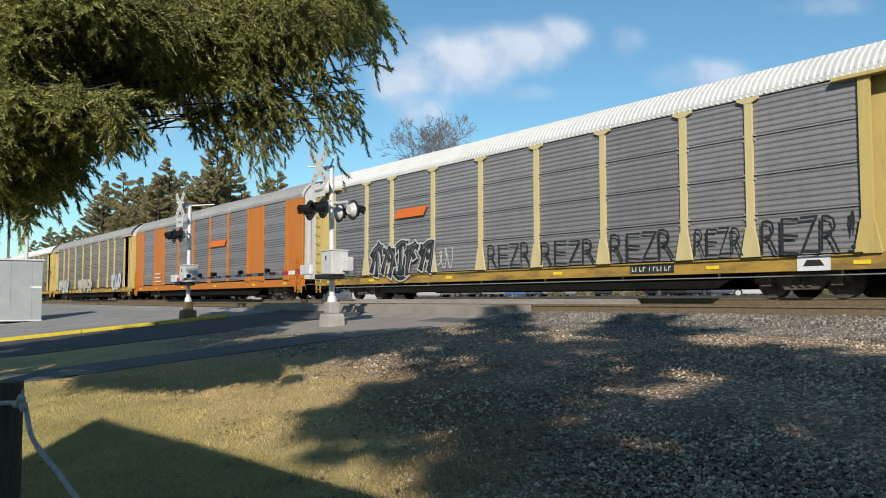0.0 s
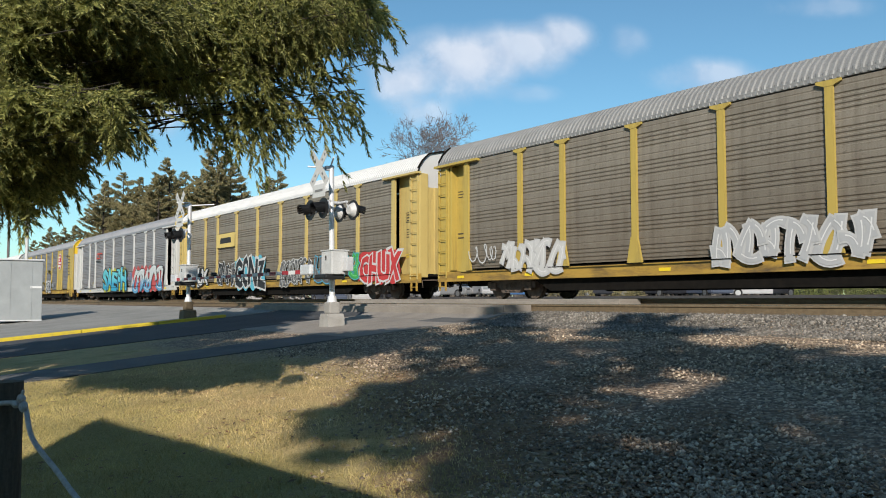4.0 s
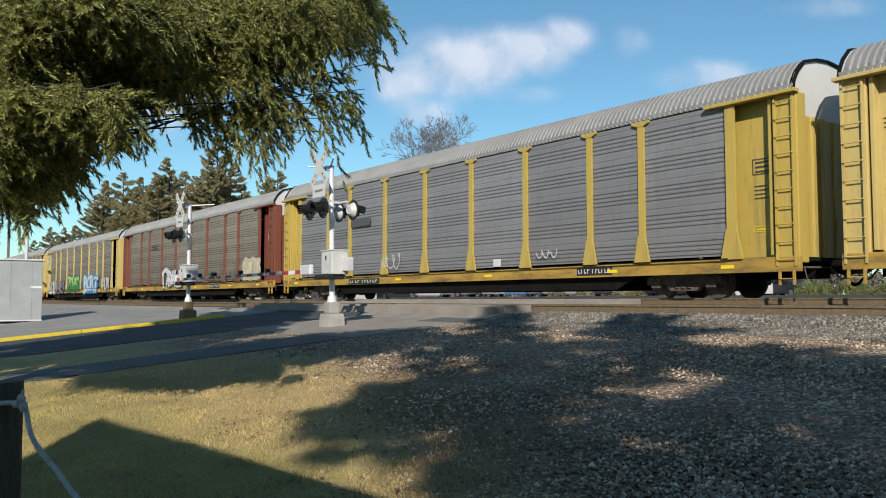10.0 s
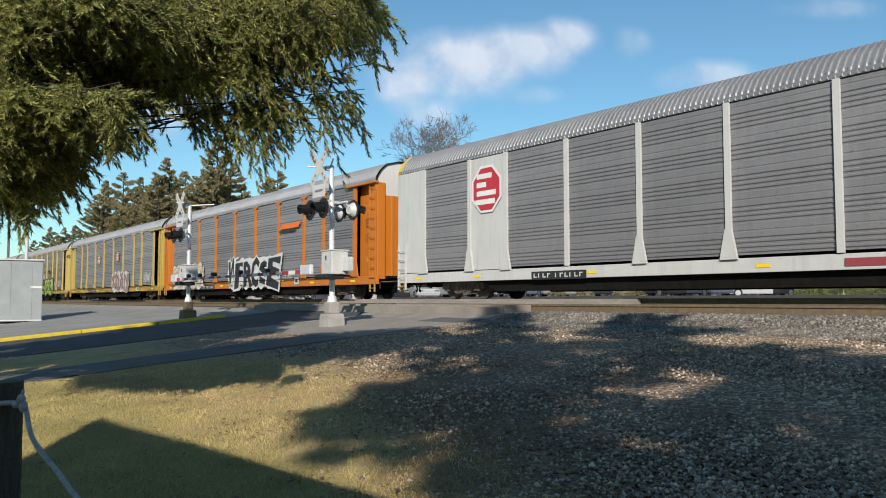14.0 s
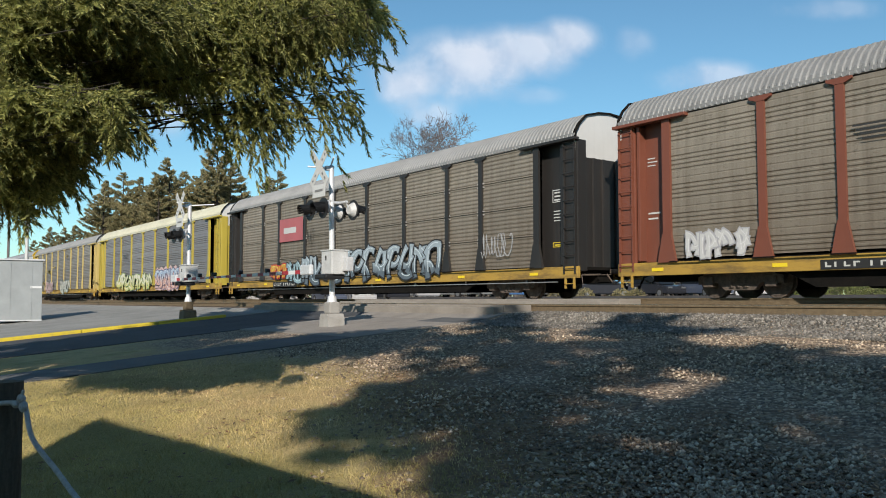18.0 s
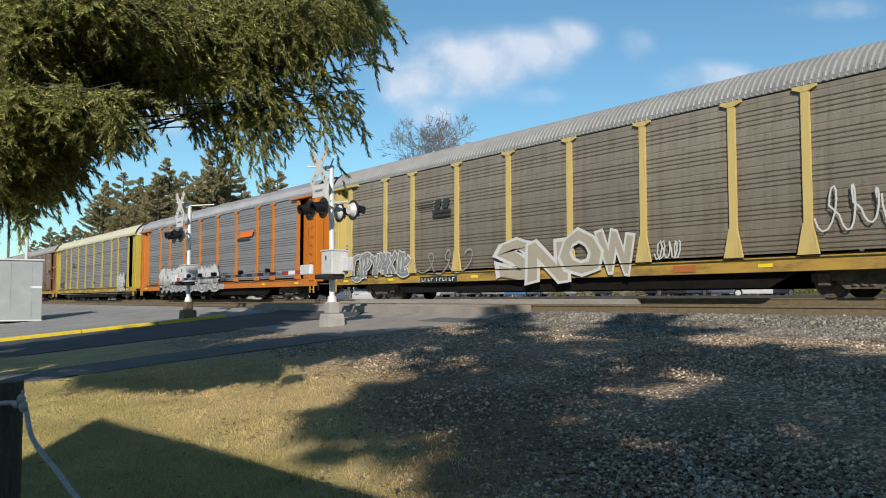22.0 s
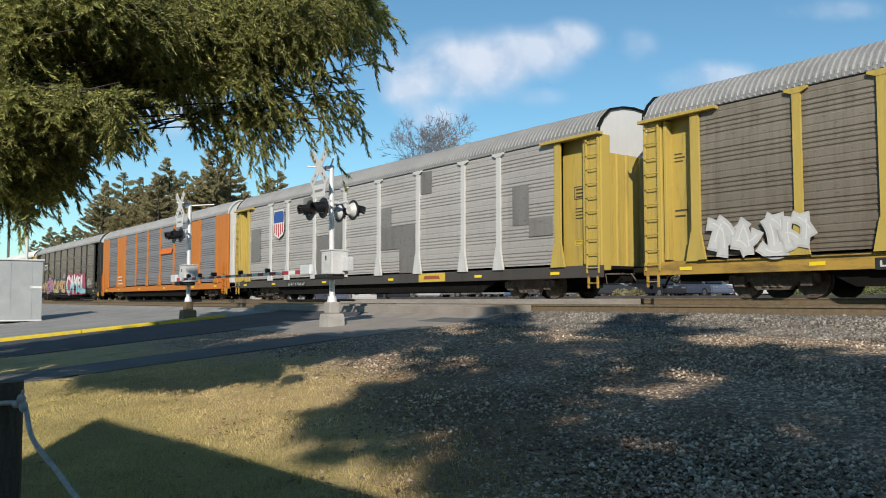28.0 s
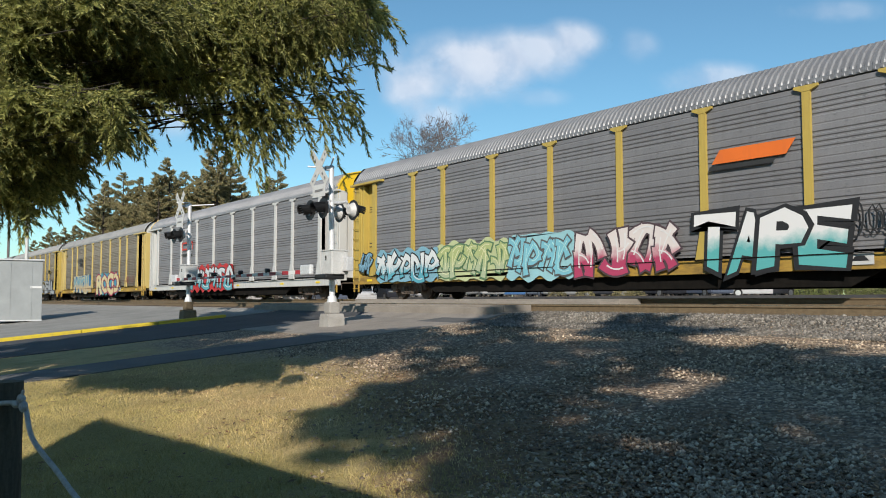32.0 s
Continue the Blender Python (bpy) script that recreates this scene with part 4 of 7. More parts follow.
def octagon_logo(cx, cz, rx, rz):
    """A red eight-sided emblem in a white rim, with plain white bars."""
    def make(car):
        p = flat(car, "emblem", octagon(cx, cz, rx, rz), colour(0.75, 0.74, 0.72), 0.02, "red octagonal railway emblem")
        part("emblem_field", poly_mesh_at(octagon(cx, cz, rx * 0.88, rz * 0.9), 0.014), colour(0.48, 0.03, 0.045), p)
        for i, (a, b) in enumerate(((-0.6, 0.35), (-0.6, 0.0), (-0.6, 0.6), (-0.7, 0.55))):
            z = cz + rz * (0.52 - i * 0.34)
            part("emblem_bar", poly_mesh_at([(cx + a * rx, z - 0.1 * rz), (cx + b * rx, z - 0.1 * rz), (cx + b * rx, z + 0.1 * rz), (cx + a * rx, z + 0.1 * rz)], 0.008), colour(0.75, 0.74, 0.72), p)
    return make


def bent_logo(x0, x1, z0, z1, c=(0.62, 0.05, 0.03)):
    """Two bent strokes in one colour."""
    def make(car):
        w, h = x1 - x0, z1 - z0
        f = 0.2 * h
        whole = None
        for a, b, lo, hi in ((0, 0.45, 0, f), (0, 0.45, h - f, h), (0, f * 0.8, 0, h), (0.5, 0.5 + f * 0.8 / w, 0, h), (0.5, 0.98, h - f, h), (0.98 - f * 0.8 / w, 0.98, 0, h)):
            a2 = a * w if a <= 1 else a
            b2 = b * w if b <= 1 else b
            if a == 0 and b == f * 0.8:
                a2, b2 = 0, f
            bm = box(B(), x0 - HALF + a2, x0 - HALF + b2, Y_ART + (0.012 if whole else 0.014), Y_ART + 0.02, z0 + lo, z0 + hi)
            o = part("emblem_bar" if whole else "emblem", bm, colour(*c), whole or car)
            whole = whole or o
    return make


def flash_bar(x0, x1, z0, z1, c=(0.75, 0.16, 0.02), shade=(0.03, 0.03, 0.03)):
    """A slanting coloured wordmark shown as a plain bar with a dark line under it."""
    def make(car):
        p = flat(car, "emblem", [(x0, z0), (x1 - 0.25, z0), (x1, z1), (x0 + 0.25, z1)], colour(*c), 0.02)
        if shade:
            part("underline", poly_mesh_at([(x0 - 0.1, z0 - 0.16), (x1 - 0.6, z0 - 0.16), (x1 - 0.5, z0 - 0.05), (x0 - 0.05, z0 - 0.05)], 0.014), colour(*shade), p)
    return make


def shield_logo(x0, x1, z0, z1):
    """A blue-topped shield with red and white upright bars."""
    def make(car):
        cx, w, h = (x0 + x1) / 2, x1 - x0, z1 - z0
        def shape(k):
            a, b = cx - w / 2 * k, cx + w / 2 * k
            return [(cx, z0 + h * 0.5 * (1 - k)), (b - 0.12 * w, z0 + 0.12 * h), (b, z0 + 0.3 * h), (b, z1 - 0.2 * h), (b - 0.08 * w, z1 - h * 0.5 * (1 - k)), (a + 0.08 * w, z1 - h * 0.5 * (1 - k)), (a, z1 - 0.2 * h), (a, z0 + 0.3 * h), (a + 0.12 * w, z0 + 0.12 * h)]
        p = flat(car, "emblem", shape(1.0), colour(0.7, 0.68, 0.64), 0.006, "shield emblem with blue top and red bars")
        part("emblem_field", poly_mesh_at([(x0 + 0.06 * w, z0 + 0.56 * h), (x1 - 0.06 * w, z0 + 0.56 * h), (x1 - 0.04 * w, z1 - 0.2 * h), (x1 - 0.1 * w, z1 - 0.04 * h), (x0 + 0.1 * w, z1 - 0.04 * h), (x0 + 0.04 * w, z1 - 0.2 * h)], 0.0), colour(0.03, 0.09, 0.3), p)
        for i in range(5):
            a = x0 + w * (0.09 + i * 0.18)
            d = 0.06 + 0.07 * abs(i - 2)
            part("emblem_bar", poly_mesh_at(rect(a, a + 0.09 * w, z0 + d * h + 0.02, z0 + 0.52 * h), 0.0), colour(0.45, 0.05, 0.05), p)
    return make


def tricolour_panel(x0, x1, z0, z1):
    """A pale yellow sign panel with an orange and green slanted flag."""
    def make(car):
        p = flat(car, "sign_panel", rect(x0, x1, z0, z1), colour(0.66, 0.50, 0.17), 0.03)
        w, h = x1 - x0, z1 - z0
        a, b, lo, hi, mid = x0 + 0.12 * w, x1 - 0.08 * w, z0 + 0.26 * h, z1 - 0.2 * h, z0 + 0.52 * h
        part("emblem_field", poly_mesh_at([(a, hi), (b + 0.05 * w, hi), (b - 0.02 * w, mid), (a + 0.5 * w, mid + 0.04 * h)], 0.022), colour(0.68, 0.2, 0.04), p)
        part("emblem_field", poly_mesh_at([(a - 0.05 * w, lo), (b - 0.1 * w, lo), (b - 0.02 * w, mid - 0.03 * h), (a + 0.3 * w, mid - 0.02 * h), (a + 0.06 * w, hi - 0.06 * h)], 0.021), colour(0.02, 0.17, 0.09), p)
        for i in range(3):
            c = a + (0.22 + 0.2 * i) * w
            part("emblem_bar", poly_mesh_at([(c, mid - 0.1 * h), (c + 0.13 * w, mid - 0.1 * h), (c + 0.16 * w, mid + 0.08 * h), (c + 0.03 * w, mid + 0.08 * h)], 0.014), colour(0.75, 0.75, 0.72), p)
    return make


def stripes_logo(x0, x1, z0, z1, c=(0.03, 0.03, 0.03)):
    """A dark wordmark with speed lines, shown as plain bars."""
    def make(car):
        w, h = x1 - x0, z1 - z0
        for i in range(4):
            z = z1 - h * (0.08 + 0.12 * i)
            part("emblem_bar", poly_mesh_at(rect(x0 + 0.03 * w * i, x0 + 0.5 * w, z - 0.025 * h, z + 0.025 * h), 0.02), colour(*c), car)
        for a in (0.52, 0.75):
            part("emblem_bar", poly_mesh_at([(x0 + a * w, z1 - 0.5 * h), (x0 + (a + 0.16) * w, z1 - 0.5 * h), (x0 + (a + 0.22) * w, z1), (x0 + (a + 0.06) * w, z1)], 0.02), colour(*c), car)
        for i, z in enumerate((0.28, 0.05)):
            part("emblem_bar", poly_mesh_at(rect(x0 + 0.48 * w, x1, z0 + z * h, z0 + (z + 0.14) * h), 0.02), colour(*c), car)
    return make


def data_box(x0, x1, z0, z1, ink=(0.03, 0.03, 0.03), rows=3, dy=0.40):
    """A stencilled inspection panel: a thin frame with rows of plain bars."""
    def make(car):
        f = 0.025
        bm = B()
        for a, b, lo, hi in ((x0, x1, z0, z0 + f), (x0, x1, z1 - f, z1), (x0, x0 + f, z0 + f, z1 - f), (x1 - f, x1, z0 + f, z1 - f)):
            box(bm, a - HALF, b - HALF, Y_ART + dy - 0.003, Y_ART + dy, lo, hi)
        p = part("data_frame", bm, colour(*ink), car)
        h = (z1 - z0) / (rows + 0.5)
        for i in range(rows):
            part("lettering_bar", box(B(), x0 + 0.08 - HALF, x1 - 0.08 - HALF, Y_ART + dy - 0.003, Y_ART + dy, z0 + h * (i + 0.45), z0 + h * (i + 0.45) + h * 0.42), colour(*ink), p)
    return make


W, K, N = (0.56, 0.56, 0.55), (0.018, 0.018, 0.02), None
SILVER, CYAN, PALE, RED, GREEN, BLUE, PINK, LIME = (0.42, 0.43, 0.44), (0.05, 0.42, 0.56), (0.48, 0.43, 0.31), (0.52, 0.04, 0.04), (0.05, 0.36, 0.08), (0.06, 0.30, 0.60), (0.55, 0.25, 0.26), (0.28, 0.36, 0.05)
TEAL, LAV, GREYW, ORNG = (0.08, 0.36, 0.38), (0.36, 0.33, 0.42), (0.5, 0.5, 0.5), (0.65, 0.22, 0.04)


def car_kind(paint, sheet, roof, label, **more):
    return dict(paint=paint, sheet=sheet, roof=roof, label=label, **more)


def worn_patch(x0, x1, z0, z1):
    """A dark block of bare sheet left where the wash was painted over."""
    def make(car):
        flat(car, "bare_sheet_patch", rect(x0, x1, z0, z1), GREY_WORN, 0.092)
    return make


TRAIN = {
    -4: car_kind(YELLOW, GREY_WORN, ROOF_PALE, "yellow autorack car with worn grey sides"),
    -3: car_kind(YELLOW_PALE, GREY_WORN, ROOF_WHITE, "yellow autorack car with a white roof"),
    -2: car_kind(YELLOW_PALE, GREY_WORN, ROOF_PALE, "yellow autorack car with grey sides and pale graffiti",
                 art=[(3.0, 7.0, 0.7, 1.9, 5, W, SILVER, N, 0.1), (11.0, 16.0, 0.7, 1.8, 6, PALE, GREYW, N, 0.1), (22.0, 25.0, 0.8, 2.1, 4, W, (0.3, 0.4, 0.5), N, 0.1)]),
    -1: car_kind(ORANGE, GREY_CLEAN, ROOF_PALE, "bright orange autorack car with grey louvred panels", flush=True, solid=(1, 7), door=WHITE,
                 marks=[flash_bar(15.2, 17.8, 3.1, 3.45, shade=None), bars_on(4.9, 6.3, 1.2, 2.0, (0.7, 0.7, 0.7))]),
    0: car_kind(YELLOW_PALE, GREY_CLEAN, ROOF_WHITE, "pale yellow autorack car with seamed grey sides and black tags", seams=True, cap=ROOF_WHITE, post=CREAM,
                art=[(12.65, 14.9, 1.05, 1.85, "REZR", N, K, N, 0.02), (15.3, 17.7, 1.05, 1.8, "REZR", N, K, N, 0.02), (18.2, 20.5, 1.03, 1.85, "REZR", N, K, N, 0.02),
                     (21.1, 22.55, 1.06, 1.8, "REZR", N, K, N, 0.025), (23.0, 25.5, 1.0, 1.9, "REZR!", N, K, N, 0.02),
                     (5.1, 9.5, 0.7, 2.3, 5, K, W, N, 0.1), (9.7, 10.8, 1.05, 1.95, 3, N, W, N, 0.05), (1.6, 4.4, 0.8, 1.9, 5, N, (0.1, 0.1, 0.1), N, 0.05)],
                marks=[flash_bar(6.8, 9.1, 3.2, 3.55, shade=None), plate(18.9, 20.4), patch(23.9, 24.7, 0.62, 0.98, (0.7, 0.7, 0.7), K, 0.06)]),
    1: car_kind(YELLOW, GREY_CLEAN, ROOF_GREY, "yellow autorack car with red octagonal emblems", flush=True, solid=(1, 7), cap=YELLOW_BRIGHT, door=WHITE,
                art=[(2.3, 4.75, 0.95, 1.95, 4, (0.3, 0.31, 0.26), K, N, 0.1), (4.8, 7.5, 0.9, 2.0, "CESO", (0.36, 0.36, 0.37), K, N, 0.1), (7.6, 9.3, 1.1, 1.9, 4, N, K, N, 0.05),
                     (9.6, 12.4, 0.65, 1.95, 4, K, (0.42, 0.44, 0.05), N, 0.1), (15.5, 18.0, 0.8, 1.9, 3, SILVER, K, (0.6, 0.6, 0.62), 0.1), (18.3, 19.6, 1.3, 1.7, 4, N, SILVER, N, 0.05)],
                marks=[octagon_logo(5.6, 3.78, 0.82, 0.85), octagon_logo(21.85, 3.8, 0.82, 0.85), plate(7.8, 10.2, 0.6, 0.86), bars_on(25.5, 26.3, 2.4, 4.4, rows=7)]),
    2: car_kind(WHITE, GREY_CLEAN, ROOF_GREY, "white-posted autorack car with large turquoise graffiti", cap=YELLOW_BRIGHT, door=WHITE, sill=WHITE,
                art=[(9.6, 16.2, 0.7, 2.35, "SAEPH", ((0.03, 0.33, 0.52), (0.12, 0.52, 0.6), 1.5), K, (0.5, 0.5, 0.05), 0.1), (18.0, 25.0, 0.65, 2.3, 5, ((0.1, 0.3, 0.5), (0.5, 0.55, 0.55), 1.4), K, (0.5, 0.08, 0.08), 0.1), (16.7, 17.8, 1.4, 2.1, 3, N, (0.2, 0.25, 0.5), N, 0.05)],
                marks=[bent_logo(7.2, 9.0, 3.45, 3.95), bars_on(7.0, 9.1, 3.2, 3.34, rows=1), plate(7.0, 8.9, back=(0.66, 0.66, 0.64), ink=K)]),
    3: car_kind(YELLOW_PALE, GREY_BROWN, ROOF_WHITE, "pale yellow autorack car with brown weathered sides and a white roof",
                art=[(2.1, 5.1, 0.8, 1.9, "CHUX", W, K, N, 0.09), (6.8, 9.4, 0.65, 2.1, 4, K, W, N, 0.1), (9.5, 13.3, 0.6, 2.2, "GONZ", K, W, (0.1, 0.42, 0.55), 0.1),
                     (15.3, 18.5, 0.6, 2.0, 7, (0.1, 0.1, 0.1), W, N, 0.1), (18.9, 21.3, 0.7, 2.1, 3, (0.12, 0.12, 0.12), (0.1, 0.35, 0.5), N, 0.1), (21.4, 22.9, 0.9, 2.0, 2, GREEN, TEAL, N, 0.1),
                     (23.0, 26.0, 0.7, 1.9, "CHUX", RED, W, RED, 0.08)],
                marks=[patch(6.66, 9.3, 2.98, 3.78, (0.66, 0.50, 0.16), K)]),
    4: car_kind(YELLOW, GREY_BROWN, ROOF_PALE, "yellow autorack car with brown weathered sides",
                art=[(2.0, 3.5, 1.2, 1.9, 3, N, W, N, 0.05), (3.7, 6.6, 0.8, 1.9, 5, W, GREYW, N, 0.08), (12, 16, 0.8, 1.9, 6, SILVER, GREYW, N, 0.08), (19, 23, 0.8, 1.9, 6, W, (0.3, 0.1, 0.1), N, 0.08)]),
    5: car_kind(YELLOW, GREY_BROWN, ROOF_PALE, "yellow autorack car with weathered sides and scrawled tags",
                art=[(17.9, 20.9, 1.05, 1.9, 7, N, SILVER, N, 0.05), (20.95, 22.35, 1.0, 2.0, 2, BLUE, (0.05, 0.2, 0.38), N, 0.1), (22.9, 25.6, 1.0, 1.85, 7, N, W, N, 0.05), (3.0, 5.6, 0.9, 1.6, 5, N, SILVER, N, 0.05), (7.0, 9.0, 0.9, 1.6, 4, N, (0.3, 0.28, 0.25), N, 0.05)],
                marks=[patch(4.75, 6.4, 3.3, 4.7, (0.66, 0.44, 0.12), K), plate(18.6, 20.0)]),
    6: car_kind(YELLOW_PALE, GREY_BROWN, ROOF_PALE, "yellow autorack car with a tricolour sign panel",
                art=[(1.3, 2.8, 0.65, 2.5, 2, (0.35, 0.52, 0.58), W, N, 0.1), (2.9, 5.8, 0.7, 2.4, 5, ((0.6, 0.58, 0.55), (0.6, 0.36, 0.36), 1.5), W, N, 0.1), (12.5, 17.6, 0.6, 2.3, 6, SILVER, (0.12, 0.12, 0.12), N, 0.1)],
                marks=[tricolour_panel(4.62, 6.54, 2.95, 4.85), plate(6.8, 9.3, 0.6, 0.86), plate(19.4, 20.3), patch(21.3, 21.8, 0.66, 0.95, W, K, 0.06), bars_on(0.9, 1.7, 2.9, 3.4, (0.4, 0.08, 0.04), 3, 0.08)]),
    7: car_kind(YELLOW_PALE, GREY_BROWN, ROOF_PALE, "yellow autorack car with green and blue graffiti",
                art=[(1.95, 4.6, 0.6, 1.95, 4, W, (0.35, 0.35, 0.36), N, 0.1), (4.8, 6.4, 0.62, 1.85, 3, (0.25, 0.24, 0.26), (0.12, 0.12, 0.13), N, 0.1), (6.6, 8.9, 0.65, 1.9, 3, (0.22, 0.2, 0.22), K, N, 0.1),
                     (10.2, 14.8, 0.72, 2.25, "ZONSO", ((0.02, 0.2, 0.03), (0.3, 0.55, 0.15), 1.4), (0.03, 0.1, 0.05), N, 0.1), (16.6, 21.2, 0.62, 2.05, "BORT", (0.5, 0.5, 0.5), BLUE, (0.05, 0.3, 0.56), 0.1),
                     (15.1, 15.7, 1.1, 1.8, 2, N, W, N, 0.05), (9.1, 9.9, 1.0, 1.7, 2, N, W, N, 0.05), (23.0, 25.2, 0.8, 1.9, 4, SILVER, PALE, N, 0.08)],
                marks=[patch(0.75, 1.4, 3.7, 4.4, (0.08, 0.3, 0.5), W, 0.08), plate(8.4, 9.6, 0.6, 0.86)]),
    8: car_kind(BROWN, GREY_BROWN, ROOF_PALE, "oxide-red autorack car with brown weathered sides", sill=YELLOW, door=BROWN,
                art=[(9.9, 14.6, 0.75, 2.1, 4, W, (0.2, 0.2, 0.2), N, 0.1), (23.6, 25.8, 1.05, 2.15, 3, PALE, (0.4, 0.36, 0.25), PALE, 0.1), (17.5, 23.0, 1.1, 1.8, 5, N, (0.08, 0.07, 0.06), N, 0.04)],
                marks=[plate(18.6, 20.0), bars_on(7.2, 9.0, 3.5, 3.9, K)]),
    9: car_kind(YELLOW, GREY_CLEAN, ROOF_PALE, "yellow autorack car with plain grey sides",
                art=[(9.3, 10.7, 1.15, 1.85, 3, N, W, N, 0.05), (18.5, 19.5, 1.2, 1.6, 3, N, GREYW, N, 0.05)],
                marks=[bars_on(6.75, 9.1, 3.1, 3.5, (0.08, 0.08, 0.085), 1), plate(6.5, 9.0, 0.64, 0.86), patch(16.3, 16.7, 1.08, 1.34, (0.6, 0.6, 0.58), None, 0.06), plate(20.2, 21.6)]),
    10: car_kind(YELLOW_PALE, GREY_BROWN, ROOF_PALE, "yellow autorack car with a shield emblem and green graffiti",
                 art=[(2.1, 4.5, 1.1, 1.9, 4, N, (0.05, 0.05, 0.05), N, 0.04), (6.7, 8.9, 0.7, 2.05, "KO", ((0.5, 0.42, 0.08), (0.45, 0.48, 0.15), 1.4), W, (0.3, 0.42, 0.5), 0.1), (8.9, 11.9, 0.65, 2.0, "MX", (0.62, 0.2, 0.03), (0.25, 0.2, 0.3), (0.18, 0.4, 0.55), 0.1),
                      (13.8, 21.6, 0.65, 2.2, "MOENESER", ((0.25, 0.34, 0.05), (0.36, 0.44, 0.1), 1.4), K, N, 0.1), (16.0, 18.6, 2.1, 2.8, 4, N, W, N, 0.05), (21.9, 25.2, 1.2, 2.1, 6, N, W, N, 0.05)],
                 marks=[patch(4.55, 6.55, 2.98, 4.9, (0.64, 0.50, 0.24), None, 0.03), shield_logo(4.95, 6.15, 3.2, 4.6), plate(6.7, 9.2, 0.56, 0.78), bars_on(25.9, 26.5, 3.6, 4.5, K, 3, 0.1), plate(22.6, 23.4)]),
    11: car_kind(YELLOW, GREY_CLEAN, ROOF_GREY, "yellow autorack car with clean grey sides and small red emblems",
                 art=[(15.3, 19.7, 0.65, 2.1, 4, (0.22, 0.13, 0.13), (0.5, 0.45, 0.4), (0.6, 0.58, 0.55), 0.1), (23.6, 25.2, 1.1, 2.05, 5, N, W, N, 0.04)],
                 marks=[octagon_logo(10.88, 3.4, 0.36, 0.36), octagon_logo(16.55, 3.4, 0.38, 0.38), plate(7.1, 9.7, 0.64, 0.88), patch(21.65, 22.15, 0.64, 0.94, W, K, 0.06)]),
    12: car_kind(ORANGE, GREY_CLEAN, ROOF_GREY, "orange-posted autorack car with black and white graffiti",
                 art=[(2.1, 7.5, 0.7, 2.1, 5, PALE, (0.3, 0.28, 0.22), (0.6, 0.58, 0.52), 0.1), (11.6, 18.0, 0.65, 2.15, "WFROSE", K, W, (0.62, 0.62, 0.6), 0.1), (18.6, 19.7, 0.9, 1.4, 3, N, W, N, 0.05)],
                 marks=[flash_bar(18.2, 20.5, 3.5, 3.75), plate(6.9, 9.3, 0.6, 0.88), patch(19.8, 20.3, 0.72, 1.05, W, K, 0.05)]),
    13: car_kind(WHITE, GREY_CLEAN, ROOF_GREY, "white autorack car with red octagonal emblems", flush=True, solid=(1, 7), cap=YELLOW_BRIGHT, door=WHITE,
                 marks=[octagon_logo(5.6, 3.78, 0.86, 0.88), octagon_logo(21.85, 3.8, 0.86, 0.88), plate(7.8, 10.2, 0.6, 0.86), bars_on(25.5, 26.3, 2.4, 4.4, rows=7), bars_on(18.0, 19.4, 0.7, 0.92, (0.3, 0.05, 0.06), 1, 0.06)]),
    14: car_kind(YELLOW_PALE, GREY_WORN, ROOF_PALE, "faded yellow autorack car with seamed grey sides", seams=True,
                 art=[(2.5, 4.3, 1.2, 2.2, 4, N, (0.5, 0.5, 0.42), N, 0.04), (7.0, 10.5, 0.7, 1.9, 5, (0.5, 0.3, 0.3), W, N, 0.08), (14.0, 18.0, 0.7, 1.9, 5, (0.5, 0.48, 0.4), (0.2, 0.3, 0.3), N, 0.08)],
                 marks=[plate(6.9, 9.0)]),
    15: car_kind(YELLOW_GREEN, GREY_CLEAN, ROOF_CREAM, "bright yellow autorack car with pastel graffiti",
                 art=[(5.9, 14.7, 0.68, 1.95, 8, ((0.6, 0.55, 0.2), (0.62, 0.6, 0.42), 1.3), (0.25, 0.36, 0.15), N, 0.1), (15.6, 20.5, 0.68, 2.1, 6, ((0.62, 0.36, 0.3), (0.36, 0.45, 0.58), 1.5), (0.12, 0.12, 0.2), (0.6, 0.42, 0.4), 0.1)],
                 marks=[bars_on(7.3, 8.9, 3.2, 3.6, (0.06, 0.06, 0.065), 2), plate(9.2, 11.0, 0.62, 0.8)]),
    16: car_kind(BLACK, GREY_BROWN, ROOF_PALE, "black-posted autorack car with a pink sign and silver graffiti", seams=True, sill=YELLOW, door=BLACK,
                 art=[(5.8, 7.5, 0.98, 1.8, 3, (0.55, 0.3, 0.04), RED, N, 0.1), (7.6, 9.2, 0.75, 1.9, 2, (0.25, 0.36, 0.4), K, N, 0.1), (9.2, 20.5, 0.68, 2.15, 12, ((0.10, 0.13, 0.155), (0.30, 0.36, 0.40), 1.3), K, N, 0.1), (9.6, 10.5, 2.5, 3.4, 3, N, K, N, 0.02),
                      (22.8, 24.5, 1.3, 2.3, 4, N, (0.4, 0.4, 0.4), N, 0.04)],
                 marks=[patch(6.7, 9.25, 2.85, 3.98, (0.42, 0.12, 0.13), None, 0.03), bars_on(7.2, 8.7, 3.25, 3.6, W, 1), plate(5.9, 8.6, 0.62, 0.88)]),
    17: car_kind(BROWN, GREY_BROWN, ROOF_PALE, "oxide-red autorack car with weathered sides and a dark wordmark", sill=YELLOW, door=BROWN,
                 art=[(2.4, 4.2, 1.0, 1.75, 4, W, (0.4, 0.4, 0.42), N, 0.1)],
                 marks=[stripes_logo(6.85, 9.1, 3.0, 3.85), plate(6.0, 8.5, 0.64, 0.86), bars_on(26.0, 26.9, 2.2, 2.5, W, 2), plate(18.6, 20.0)]),
